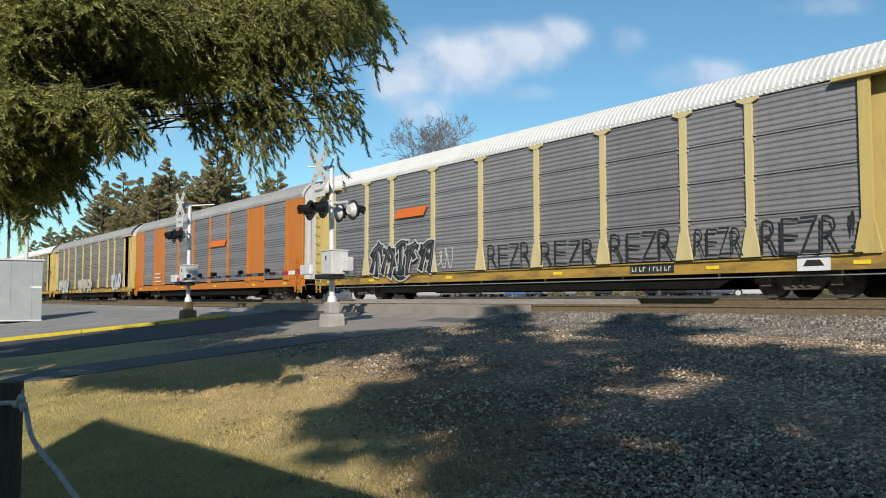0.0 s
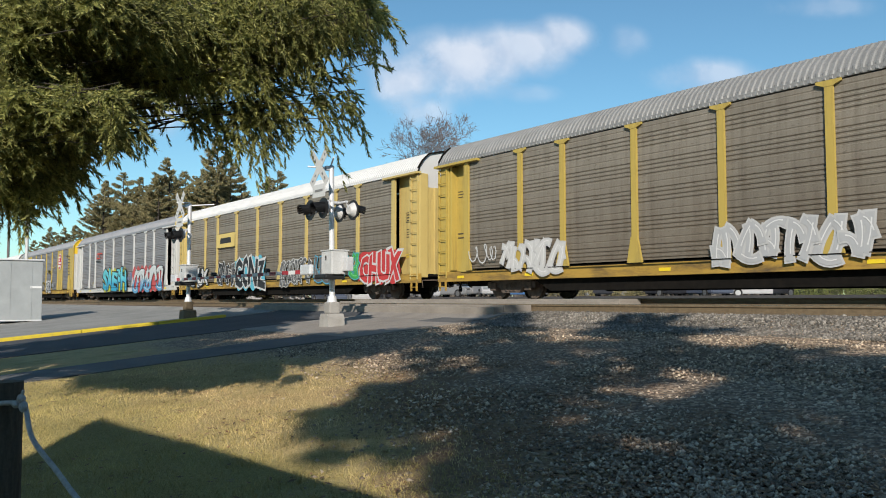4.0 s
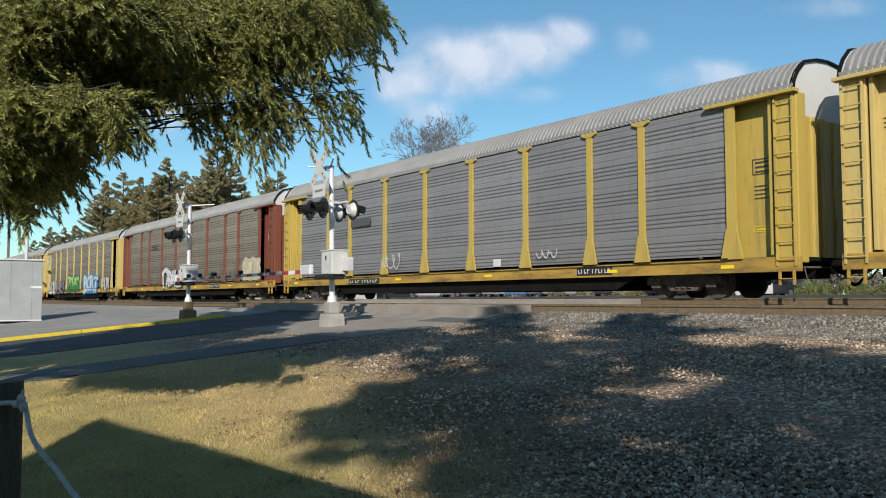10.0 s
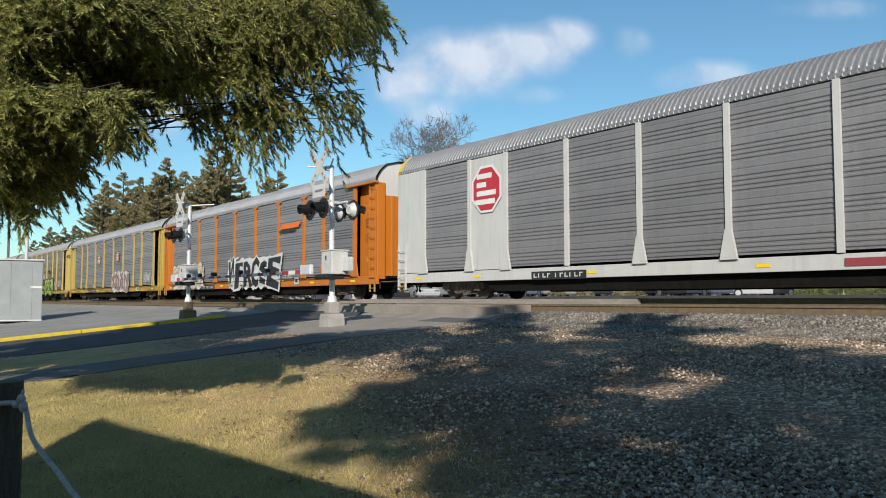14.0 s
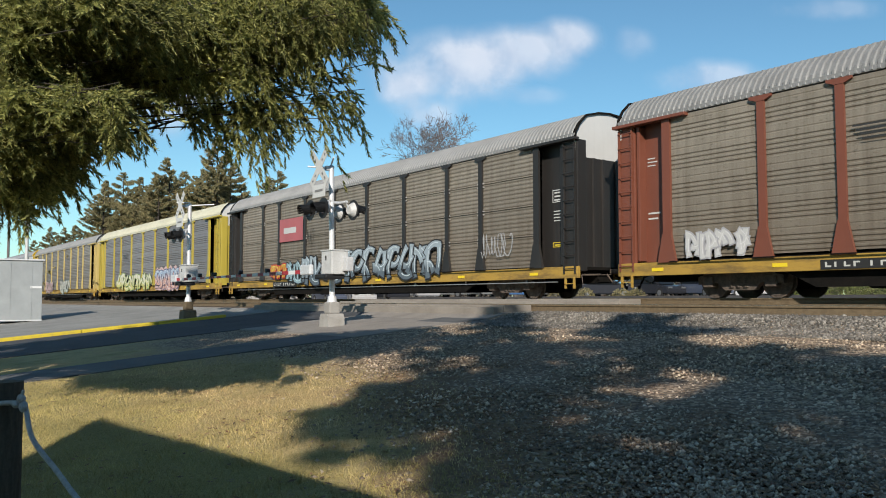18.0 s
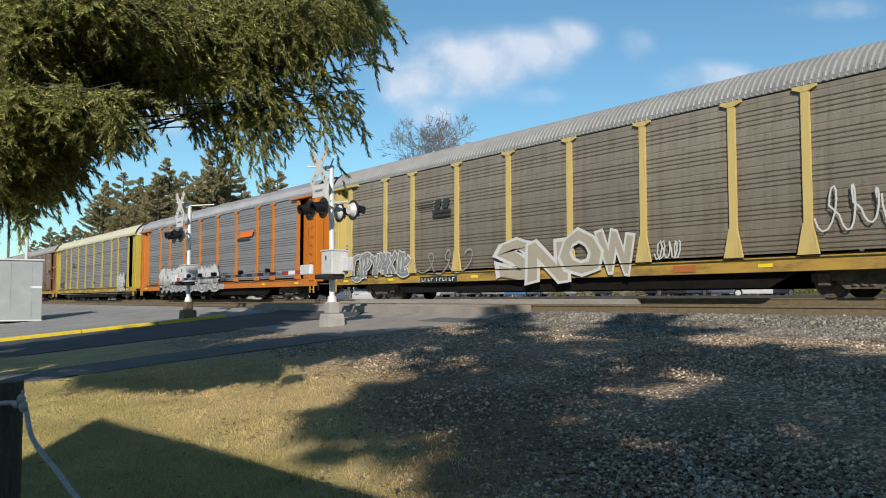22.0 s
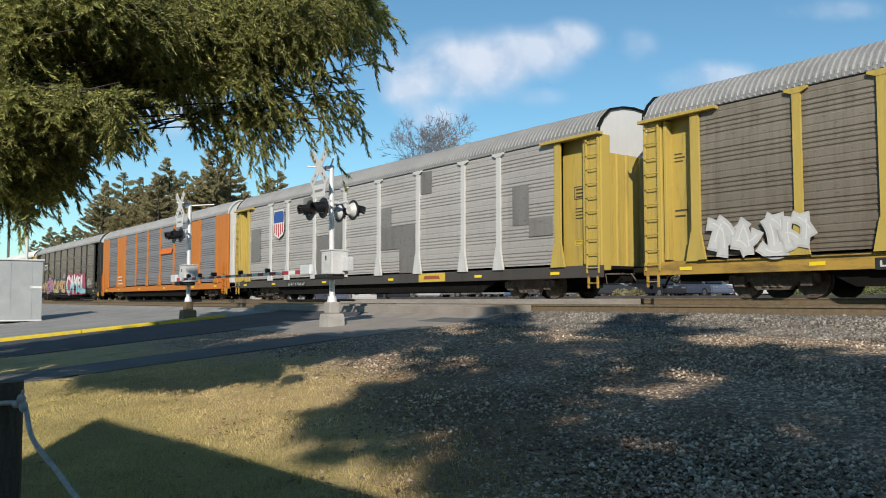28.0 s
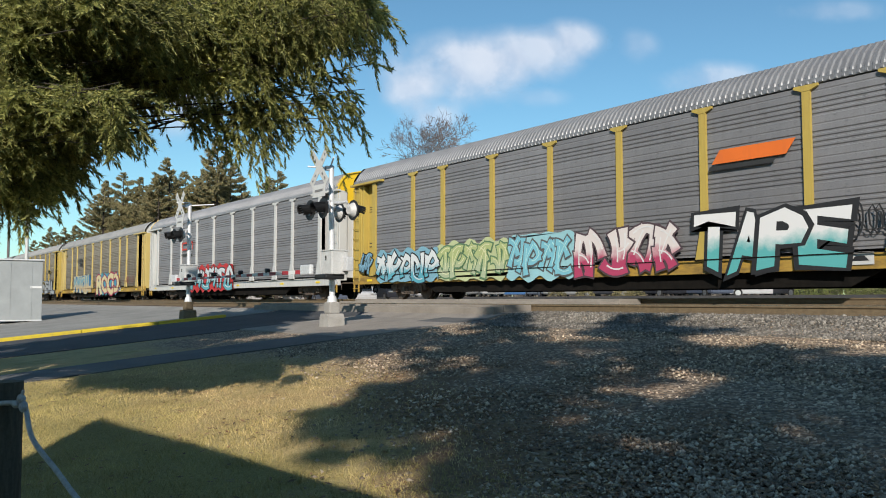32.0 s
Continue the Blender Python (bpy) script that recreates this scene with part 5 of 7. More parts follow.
    18: car_kind(YELLOW_GREEN, GREY_CLEAN, ROOF_CREAM, "acid yellow autorack car with seamed grey sides", seams=True,
                 art=[(2.7, 4.5, 1.1, 1.85, 5, N, K, N, 0.04), (23.0, 25.0, 0.75, 1.9, 4, (0.7, 0.7, 0.7), K, W, 0.1)],
                 marks=[bars_on(7.2, 8.8, 3.1, 3.55, (0.06, 0.06, 0.065), 2), plate(10.5, 12.0)]),
    19: car_kind(ORANGE, GREY_CLEAN, ROOF_GREY, "orange-posted autorack car with silver graffiti",
                 art=[(4.8, 15.4, 0.55, 2.0, 10, ((0.2, 0.2, 0.2), (0.5, 0.5, 0.5), 1.2), W, (0.24, 0.24, 0.24), 0.1), (15.7, 16.7, 1.0, 1.6, 3, N, K, N, 0.04)],
                 marks=[flash_bar(18.2, 20.4, 3.4, 3.7), patch(15.0, 16.2, 0.6, 0.98, (0.4, 0.33, 0.36), None, 0.06)]),
    20: car_kind(YELLOW_PALE, GREY_BROWN, ROOF_PALE, "pale yellow autorack car with weathered sides",
                 art=[(2.1, 6.4, 0.85, 1.95, 6, (0.2, 0.2, 0.2), W, N, 0.08), (7.0, 10.4, 0.9, 1.8, 3, N, (0.35, 0.33, 0.3), N, 0.04), (11.9, 17.6, 0.6, 1.9, "SNOW", (0.36, 0.32, 0.25), W, N, 0.1), (23.0, 25.0, 1.4, 2.6, 4, N, W, N, 0.05), (18.4, 19.2, 1.0, 1.6, 3, N, W, N, 0.04)],
                 marks=[stripes_logo(6.9, 9.1, 3.0, 3.7), plate(7.1, 9.4, 0.6, 0.84), bars_on(18.9, 19.9, 0.68, 0.9, (0.4, 0.12, 0.03), 1, 0.06)]),
    21: car_kind(WHITE, GREY_CLEAN, ROOF_GREY, "white-posted autorack car with clean grey sides", cap=YELLOW_BRIGHT, door=WHITE, sill=WHITE,
                 marks=[bent_logo(6.9, 8.8, 3.2, 3.75), bars_on(6.8, 8.9, 2.85, 3.0, rows=1), plate(6.8, 8.6, back=(0.66, 0.66, 0.64), ink=K)]),
    22: car_kind(YELLOW_PALE, GREY_WORN, ROOF_WHITE, "pale yellow autorack car with red and blue graffiti", seams=True,
                 art=[(2.5, 5.6, 0.72, 1.9, 4, (0.06, 0.27, 0.48), W, (0.08, 0.3, 0.5), 0.1), (7.2, 12.0, 0.75, 2.3, "TASK", (0.42, 0.015, 0.02), (0.5, 0.42, 0.4), N, 0.12), (12.7, 14.8, 1.2, 1.7, 4, N, W, N, 0.04), (17.5, 21.5, 0.9, 1.9, 5, N, K, N, 0.05)],
                 marks=[patch(6.68, 9.28, 2.95, 3.98, (0.66, 0.52, 0.12), None, 0.03), bars_on(7.3, 8.6, 3.25, 3.7, (0.06, 0.02, 0.02), 1), patch(6.8, 12.5, 0.62, 1.0, (0.42, 0.015, 0.02), None, 0.06)]),
    23: car_kind(BLACK, GREY_BROWN, ROOF_PALE, "black-posted autorack car with colourful graffiti", sill=BLACK, door=BLACK, seams=True,
                 art=[(2.0, 6.2, 0.75, 1.85, 4, (0.5, 0.25, 0.05), W, K, 0.1), (6.4, 9.4, 0.75, 2.15, 3, (0.4, 0.12, 0.24), W, K, 0.1), (9.5, 12.0, 0.75, 2.0, 2, (0.55, 0.28, 0.04), W, (0.04, 0.07, 0.06), 0.1), (12.4, 15.0, 0.75, 1.85, 2, (0.5, 0.24, 0.05), W, (0.04, 0.07, 0.06), 0.1),
                      (15.4, 22.6, 0.65, 2.3, "CAMEL", ((0.2, 0.5, 0.55), (0.68, 0.68, 0.66), 1.4), (0.35, 0.02, 0.05), (0.36, 0.07, 0.13), 0.1), (23.2, 25.0, 1.2, 1.9, 4, N, W, N, 0.04), (13.9, 14.7, 2.05, 2.55, 3, N, W, N, 0.04)],
                 marks=[patch(4.65, 6.5, 2.92, 3.9, (0.03, 0.028, 0.026), None, 0.03), bent_logo(4.85, 6.25, 3.15, 3.7, (0.75, 0.75, 0.73)), plate(6.2, 7.8, 0.6, 0.82)]),
    24: car_kind(ORANGE, GREY_CLEAN, ROOF_PALE, "orange autorack car with grey louvred panels", flush=True, solid=(1, 7), door=WHITE,
                 marks=[flash_bar(15.2, 17.8, 3.1, 3.45, shade=None), bars_on(4.9, 6.3, 1.2, 2.0, (0.7, 0.7, 0.7))]),
    25: car_kind(YELLOW, GREY_PATCH, ROOF_PALE, "autorack car with white-washed patched sides", post=WHITE, sill=GREY_DARK,
                 marks=[shield_logo(5.05, 6.3, 3.05, 4.5), worn_patch(2.1, 3.3, 2.0, 3.75), worn_patch(9.6, 12.0, 2.0, 2.9), worn_patch(11.3, 12.0, 2.9, 3.8), worn_patch(9.6, 10.7, 1.02, 2.0), worn_patch(15.25, 16.0, 2.9, 3.7), worn_patch(15.25, 17.7, 2.0, 2.9),
                        worn_patch(16.6, 17.7, 1.02, 2.0), worn_patch(23.4, 24.2, 2.4, 3.7), worn_patch(24.2, 25.3, 2.0, 2.6), worn_patch(8.2, 9.2, 4.3, 4.85), worn_patch(18.1, 18.8, 4.0, 4.85), plate(6.6, 8.6, 0.62, 0.86), patch(18.0, 19.7, 0.64, 0.96, (0.6, 0.42, 0.06), (0.3, 0.08, 0.03), 0.06)]),
    26: car_kind(YELLOW, GREY_BROWN, ROOF_PALE, "yellow autorack car with weathered sides and white tags",
                 art=[(2.2, 4.9, 1.0, 2.0, 4, W, GREYW, N, 0.08), (6.9, 8.5, 1.0, 1.7, 4, N, W, N, 0.04), (9.7, 13.8, 0.7, 2.05, 4, (0.2, 0.2, 0.21), W, N, 0.1), (14.3, 17.7, 0.65, 1.95, "PHASE", K, W, N, 0.1), (18.2, 20.2, 1.1, 1.85, 4, N, W, N, 0.04),
                      (20.0, 25.6, 0.65, 2.0, "REAL", (0.33, 0.35, 0.37), (0.06, 0.06, 0.07), N, 0.1)],
                 marks=[bars_on(7.2, 8.8, 3.1, 3.65, (0.62, 0.42, 0.04), 2), plate(6.3, 8.7, 0.6, 0.86), patch(18.9, 20.3, 0.64, 0.96, (0.6, 0.42, 0.06), (0.3, 0.08, 0.03), 0.06)]),
    27: car_kind(YELLOW_PALE, GREY_BROWN, ROOF_PALE, "yellow autorack car with blue and cream graffiti",
                 art=[(6.0, 12.0, 0.75, 2.1, "NAKIL", ((0.5, 0.36, 0.2), (0.15, 0.3, 0.36), 1.3), (0.5, 0.45, 0.3), (0.03, 0.14, 0.3), 0.1), (14.2, 20.7, 0.5, 2.1, "ROCO", (0.62, 0.54, 0.3), (0.3, 0.02, 0.06), (0.05, 0.27, 0.38), 0.12), (22.5, 25.0, 1.2, 1.9, 4, N, (0.25, 0.06, 0.05), N, 0.05)],
                 marks=[stripes_logo(6.7, 8.8, 3.05, 3.75), plate(6.4, 8.4, 0.6, 0.8), patch(20.8, 21.4, 0.7, 1.0, W, K, 0.05)]),
    28: car_kind(WHITE, GREY_CLEAN, ROOF_GREY, "white-posted autorack car with red and blue graffiti", cap=YELLOW_BRIGHT, door=WHITE, sill=WHITE,
                 art=[(8.2, 15.4, 0.55, 1.95, 6, ((0.12, 0.36, 0.42), (0.55, 0.6, 0.62), 1.2), K, (0.5, 0.03, 0.03), 0.1)],
                 marks=[bent_logo(6.9, 8.9, 3.15, 3.65), bars_on(6.8, 8.9, 2.8, 2.95, rows=1)]),
    29: car_kind(YELLOW, GREY_CLEAN, ROOF_GREY, "yellow autorack car with a row of bright graffiti",
                 art=[(2.1, 6.3, 0.72, 1.85, 5, ((0.1, 0.36, 0.45), (0.66, 0.7, 0.7), 1.2), K, (0.2, 0.4, 0.5), 0.1), (6.4, 10.2, 0.7, 1.95, 5, ((0.4, 0.46, 0.3), (0.4, 0.46, 0.2), 1.3), (0.1, 0.2, 0.1), (0.5, 0.55, 0.3), 0.1), (10.3, 13.3, 0.65, 2.0, 4, (0.2, 0.5, 0.6), (0.1, 0.1, 0.1), (0.3, 0.55, 0.6), 0.1),
                      (13.4, 17.4, 0.65, 2.1, 4, ((0.42, 0.05, 0.12), (0.68, 0.62, 0.6), 1.3), (0.08, 0.05, 0.06), N, 0.1), (17.7, 21.5, 0.62, 2.15, "TAPE", ((0.1, 0.4, 0.4), (0.72, 0.72, 0.72), 1.35), K, N, 0.12), (21.7, 23.2, 1.3, 2.1, 4, N, K, N, 0.05), (0.7, 1.7, 0.95, 1.9, 2, (0.15, 0.3, 0.4), K, N, 0.1)],
                 marks=[flash_bar(18.2, 20.5, 3.4, 3.75), patch(21.6, 22.2, 0.72, 1.0, W, K, 0.05)]),
}
CARS = {k: autorack(cfg) for k, cfg in TRAIN.items()}


# metres the train is held back at each second to fit the camera's view
VIEW_LAG = {0: 0.0, 1: 0.2, 2: 0.12, 3: 0.05, 6: 0.05, 7: 0.05, 8: 0.06, 9: 0.25, 10: -0.15, 11: 0.06, 12: 0.0, 13: 0.07, 14: 0.03, 17: 0.08, 18: 0.08, 19: 0.33, 20: 0.0, 21: 0.18, 22: 0.17, 23: 0.08, 24: 0.15, 25: 0.0,
         28: 0.03, 29: 0.12, 30: -0.42, 31: -0.12, 32: 0.08}


def travel(t):
    """How far the train has gone by t seconds, in metres."""
    return -0.26 + 26.26 * t - 0.013634 * t * t - VIEW_LAG[t]


# metres each car is shifted ahead of its even place to fit the camera's view
CAR_SHIFT = {1: 0.17, 2: -0.32, 3: 0.1, 4: 0.15, 5: 0.27, 6: 0.04, 7: -0.28, 8: -0.45, 9: -0.38, 10: -0.1, 11: -0.21, 12: 0.43, 13: 0.08, 14: 0.15, 15: 0.23, 16: 0.13,
         17: -0.2, 18: 0.2, 19: 0.03, 20: -0.19, 21: 0.27, 22: 0.15, 23: -0.15, 24: 0.02, 25: 0.19, 26: -0.1, 27: -0.1, 28: -0.1, 29: -0.11}


# ---- crossing signals ----
LETTER_GREY = plain("faded_lettering", (0.22, 0.22, 0.22))
GATE_RED = rail_paint("gate_red", (0.42, 0.03, 0.04), (0.2, 0.1, 0.1), 0.2)
GATE_WHITE = rail_paint("gate_white", (0.72, 0.72, 0.71), (0.4, 0.38, 0.36), 0.2)
BOX_GREY = mixed_mat("pale_box_paint", (0.60, 0.60, 0.59), (0.70, 0.70, 0.69), 3, 0.5, 0.0, 40, 0.001)


def thing_part(name, parent, m):
    """A small bracket that carries further pieces of its thing."""
    o = part(name, box(B(), -0.05, 0.05, -0.08, 0.08, -0.06, 0.06, 0.01), MAST_GREY, parent)
    o.matrix_basis = m
    return o


def signal(m, label, faces, gate_dir, gate_len, top, lean, foot):
    """A level crossing mast: base, pole, lamp heads both ways, cross sign, gate machine and lowered striped arm."""
    s = thing("crossing_signal", m, label, "crossing signal", "level crossing signals")
    bm = extrude_profile(B(), [(-0.27, -0.2), (0.27, -0.2), (0.22, 0.28), (0.16, 0.36), (-0.16, 0.36), (-0.22, 0.28)], -0.24, 0.24, "Y")
    part("base", bm, foot, s, "cast foundation block")
    part("junction_box", box(B(), -0.16, 0.16, -0.15, 0.15, 0.355, 0.66, 0.04), foot, s)
    pole = part("pole", tube(B(), (0, 0, 0.6), (lean, 0, top), 0.075, 0.07, seg=16), MAST_GREY, s)
    part("finial", tube(B(), (lean, 0, top), (lean, 0, top + 0.06), 0.09, 0.03, seg=12), MAST_GREY, pole)
    part("collar", tube(B(), (0, 0, 0.64), (0, 0, 0.82), 0.14, 0.1, seg=12), MAST_GREY, pole)
    for turn in faces:
        arm = thing_part("lamp_arm", s, pose(lean * 0.7, 0, 3.06, 0, 0, turn))
        part("crossarm", tube(B(), (-0.42, -0.22, 0.2), (0.42, -0.22, 0.2), 0.035, seg=8), MAST_GREY, arm)
        part("bracket", tube(B(), (0, 0, 0.2), (0, -0.24, 0.2), 0.045, seg=8), MAST_GREY, arm)
        for x in (-0.36, 0.36):
            part("lamp_hanger", tube(B(), (x, -0.22, 0.2), (x, -0.3, 0.05), 0.025, seg=6), MAST_GREY, arm)
            bm = tube(B(), (x, -0.30, 0), (x, -0.43, 0), 0.12, 0.2, seg=20)
            part("lamp_housing", bm, BOX_GREY, arm, "pale domed back of a lamp head")
            part("background_disc", tube(B(), (x, -0.431, 0), (x, -0.445, 0), 0.27, seg=28), SIGNAL_BLACK, arm)
            bm = B()
            for a in range(-110, 111, 20):
                p0 = Vector((x + 0.165 * math.sin(radians(a)), -0.44, 0.165 * math.cos(radians(a))))
                p1 = Vector((x + 0.165 * math.sin(radians(a + 20)), -0.44, 0.165 * math.cos(radians(a + 20))))
                ln = 0.34 * (0.45 + 0.55 * math.cos(radians(a / 2)))
                q0, q1 = p0 + Vector((0, -ln, -0.05)), p1 + Vector((0, -ln, -0.05))
                bm.faces.new([bm.verts.new(v) for v in (p0, p1, q1, q0)])
            bmesh.ops.solidify(bm, geom=bm.faces[:], thickness=0.006)
            part("visor", bm, SIGNAL_BLACK, arm)
            part("lens", tube(B(), (x, -0.44, 0), (x, -0.46, 0), 0.15, 0.14, seg=22), LENS_RED, arm)
    sign = thing_part("cross_sign", s, pose(lean, -0.1, top - 0.04))
    for a in (45, -45):
        m2 = pose(0, 0, 0, 0, a, 0)
        bm = box(B(), -0.61, 0.61, -0.26 if a > 0 else -0.266, -0.25 if a > 0 else -0.256, -0.115, 0.115, 0.004)
        bm.transform(m2)
        part("sign_board", bm, WHITE, sign, "white diagonal sign board")
        for i in range(6):
            if abs(-0.46 + i * 0.18) < 0.12:
                continue
            bm = box(B(), -0.50 + i * 0.18, -0.43 + i * 0.18, -0.27, -0.262, -0.03, 0.03)
            bm.transform(m2)
            part("lettering_bar", bm, LETTER_GREY, sign)
    plate_ob = part("track_plate", box(B(), -0.34, 0.34, -0.27, -0.255, -0.78, -0.45, 0.004), BOX_GREY, sign, "small grey sign plate under the cross")
    part("lettering_bar", box(B(), -0.2, 0.22, -0.276, -0.27, -0.64, -0.58), LETTER_GREY, plate_ob)
    part("sign_bracket", tube(B(), (0, 0.1, 0), (0, -0.25, 0), 0.03, seg=8), MAST_GREY, sign)
    reach = -0.62 if gate_dir < 0 else 0.9
    part("top_arm", tube(B(), (0, 0.1, 0.02), (reach * RX[0], 0.1 + reach * RX[1], 0.06), 0.022, seg=6), MAST_GREY, sign)
    part("bell_arm", tube(B(), (0, 0.1, 0.12), (0.85 * (1 if gate_dir < 0 else -0.3), -0.3, 0.14), 0.022, seg=6), MAST_GREY, sign)
    gm = part("gate_machine", box(B(), 0.06, 0.62, -0.36, 0.12, 1.36, 1.96, 0.03), BOX_GREY, s, "pale steel gate machine housing")
    part("machine_lid", box(B(), 0.04, 0.64, -0.38, 0.14, 1.955, 1.99, 0.01), BOX_GREY, gm)
    part("hinge", box(B(), 0.3, 0.34, -0.375, -0.358, 1.72, 1.84, 0.004), SIGNAL_BLACK, gm)
    part("motor_base", box(B(), -0.05, 0.55, -0.5, 0.06, 1.24, 1.37, 0.04), SIGNAL_BLACK, gm)
    g = gate_dir
    arm = part("gate_arm_root", box(B(), min(0, g * 0.55), max(0, g * 0.55), -0.66, -0.54, 1.36, 1.62, 0.03), MAST_GREY, s, "galvanised gate arm socket")
    for z in (1.5, 1.72):
        part("counterweight_arm", box(B(), min(0, -g * 0.75), max(0, -g * 0.75), 0.02, 0.08, z, z + 0.07), MAST_GREY, s)
    part("counterweight", box(B(), min(-g * 0.45, -g * 0.85), max(-g * 0.45, -g * 0.85), -0.06, 0.14, 1.44, 1.8, 0.02), MAST_GREY, s)
    n = int(gate_len / 0.4)
    for i in range(n):
        x0, x1 = g * (0.5 + i * gate_len / n), g * (0.5 + (i + 1) * gate_len / n)
        h = 0.052 - 0.02 * i / n
        part("gate_stripe", box(B(), min(x0, x1), max(x0, x1), -0.62, -0.58, 1.44 - h, 1.44 + h), GATE_RED if i % 2 == 0 else GATE_WHITE, arm)
    for f in (0.34, 0.64, 0.97):
        x = g * (0.5 + f * gate_len)
        part("gate_lamp", tube(B(), (x, -0.66, 1.54), (x, -0.54, 1.54), 0.06, seg=12), SIGNAL_BLACK, arm)
        part("gate_lamp_foot", box(B(), x - 0.02, x + 0.02, -0.62, -0.58, 1.44, 1.5), SIGNAL_BLACK, arm)
    return s


SIG1 = at(-2.88, 21.35, 0)
signal(pose(SIG1.x, SIG1.y, ground_z(SIG1.x, SIG1.y) - 0.02), "grey crossing signal mast with black lamps and lowered gate", (0, 180), -1, 6.4, 4.2, -0.1, CONCRETE)
SIG2 = at(-9.3, 30.0, 0)
# the far mast's foot takes the darker brown rail colour
signal(pose(SIG2.x, SIG2.y, ground_z(SIG2.x, SIG2.y) - 0.02), "grey crossing signal mast across the road with lowered gate", (0,), 1, 3.6, 4.2, -0.02, RAIL_RUST)

# ---- relay cabin ----
def cabin():
    c = at(-20.58, 38.0, 0)
    z = ground_z(c.x, c.y)
    t = thing("relay_cabin", pose(c.x, c.y, z, 0, 0, 84.0), "pale grey aluminium signal relay cabin on legs", "cabin")
    body = part("body", box(B(), -1.75, 1.75, -1.2, 1.2, 0.18, 2.9, 0.02), ALU, t)
    for i in range(4):
        x = -1.3 + i * 0.87
        part("wall_seam", box(B(), x - 0.012, x + 0.012, -1.212, -1.199, 0.22, 2.86), ALU, body)
    part("roof", box(B(), -1.82, 1.82, -1.27, 1.27, 2.9, 2.97, 0.02), MAST_GREY, t)
    part("bottom_rail", box(B(), -1.78, 1.78, -1.23, 1.23, 0.14, 0.2, 0.01), MAST_GREY, t)
    for x in (-1.6, 1.66):
        for y in (-1.1, 1.1):
            part("leg", box(B(), x - 0.07, x + 0.07, y - 0.07, y + 0.07, -0.2, 0.16), MAST_GREY, t)
    part("warning_label", box(B(), -0.95, -0.45, -1.208, -1.198, 1.6, 1.67), colour(0.6, 0.12, 0.03), body, "small orange warning strip")
    part("plate", box(B(), 1.25, 1.72, -1.208, -1.198, 1.64, 1.74), colour(0.7, 0.7, 0.7), body, "white identification plate")
    bm = box(B(), c.x - 1.9, c.x + 1.7, c.y - 2.6, c.y + 3.0, z - 0.3, z + 0.03, 0.02)
    mesh_thing("pavement_slab", bm, CONCRETE, "pale concrete slab under the relay cabin", "slab", kind="structure")


cabin()


def pole_thing(name, la, de, z_top, r, material, label, cross=False):
    p = at(la, de, 0)
    z = ground_z(p.x, p.y)
    t = thing(name, pose(p.x, p.y, z), label, "pole")
    part("shaft", tube(B(), (0, 0, -0.3), (0, 0, z_top - z), r, r * 0.8, seg=12), material, t)
    if cross:
        for d in (0.5, 1.3):
            part("crossarm", box(B(), -1.1, 1.1, -0.06, 0.06, z_top - z - d - 0.06, z_top - z - d + 0.06), material, t)
    return t


pole_thing("flag_pole", -24.4, 48.0, 7.0, 0.11, WHITE, "white metal pole behind the relay cabin")
pole_thing("utility_pole", -69.0, 130.0, 14.5, 0.22, BARE_BARK, "distant wooden utility pole with crossarms", True)

# ---- trees ----
def spruce_points(base, height, radius, start, limbs, seed, density=1.0, droop=0.35, low=1.1, taper=0.75, full=99.0, hang=0.0):
    """Limb lines and shoot places of a spruce."""
    rng = np.random.default_rng(seed)
    lines, shoots = [], []
    draws = rng.uniform(0, 1, (limbs, 3))
    for i in range(limbs):
        f = (i + draws[i, 0]) / limbs
        h = start + (height - start) * f ** low
        g = (h - start) / (height - start)
        length = radius * (1 - g) ** taper * (0.72 + 0.33 * draws[i, 1]) + 0.25
        az = 2 * math.pi * draws[i, 2]
        d = np.array([math.cos(az), math.sin(az)])
        pts = []
        for k in range(9):
            u = k / 8
            r = length * u
            z = h + length * (0.12 * u - droop * u * u + 0.22 * u ** 4)
            pts.append(np.array([d[0] * r, d[1] * r, z]))
        lines.append((pts, 0.012 + 0.011 * length))
        n = int(length * 26 * density * (1.0 if h < full else 0.12))
        for j in range(n):
            u = 0.12 + 0.88 * rng.uniform(0, 1) ** 0.7
            p = pts[min(7, int(u * 8))] * (1 - (u * 8) % 1) + pts[min(8, int(u * 8) + 1)] * ((u * 8) % 1) if u < 1 else pts[8]
            side = rng.choice([-1, 1])
            perp = np.array([-d[1] * side, d[0] * side, 0.0])
            tw = (0.10 + 0.34 * (1 - u) + 0.12) * rng.uniform(0.4, 1.1) * min(1.6, 0.4 + length / 4) * (1 + 0.35 * hang)
            out = np.array([d[0], d[1], 0.0])
            axis = perp * rng.uniform(0.2, 1.0) + out * rng.uniform(0.4, 1.0) + np.array([0, 0, rng.uniform(-0.75 - 1.3 * hang, 0.05)])
            axis /= np.linalg.norm(axis)
            m = max(2, int(tw / 0.075))
            for q in range(m):
                v = (q + 0.5) / m
                c = p + axis * tw * v + np.array([0, 0, -0.25 * tw * v * v])
                ax2 = axis + rng.normal(0, 0.45, 3) + np.array([0, 0, -0.15])
                shoots.append((c, ax2 / np.linalg.norm(ax2)))
    return lines, shoots


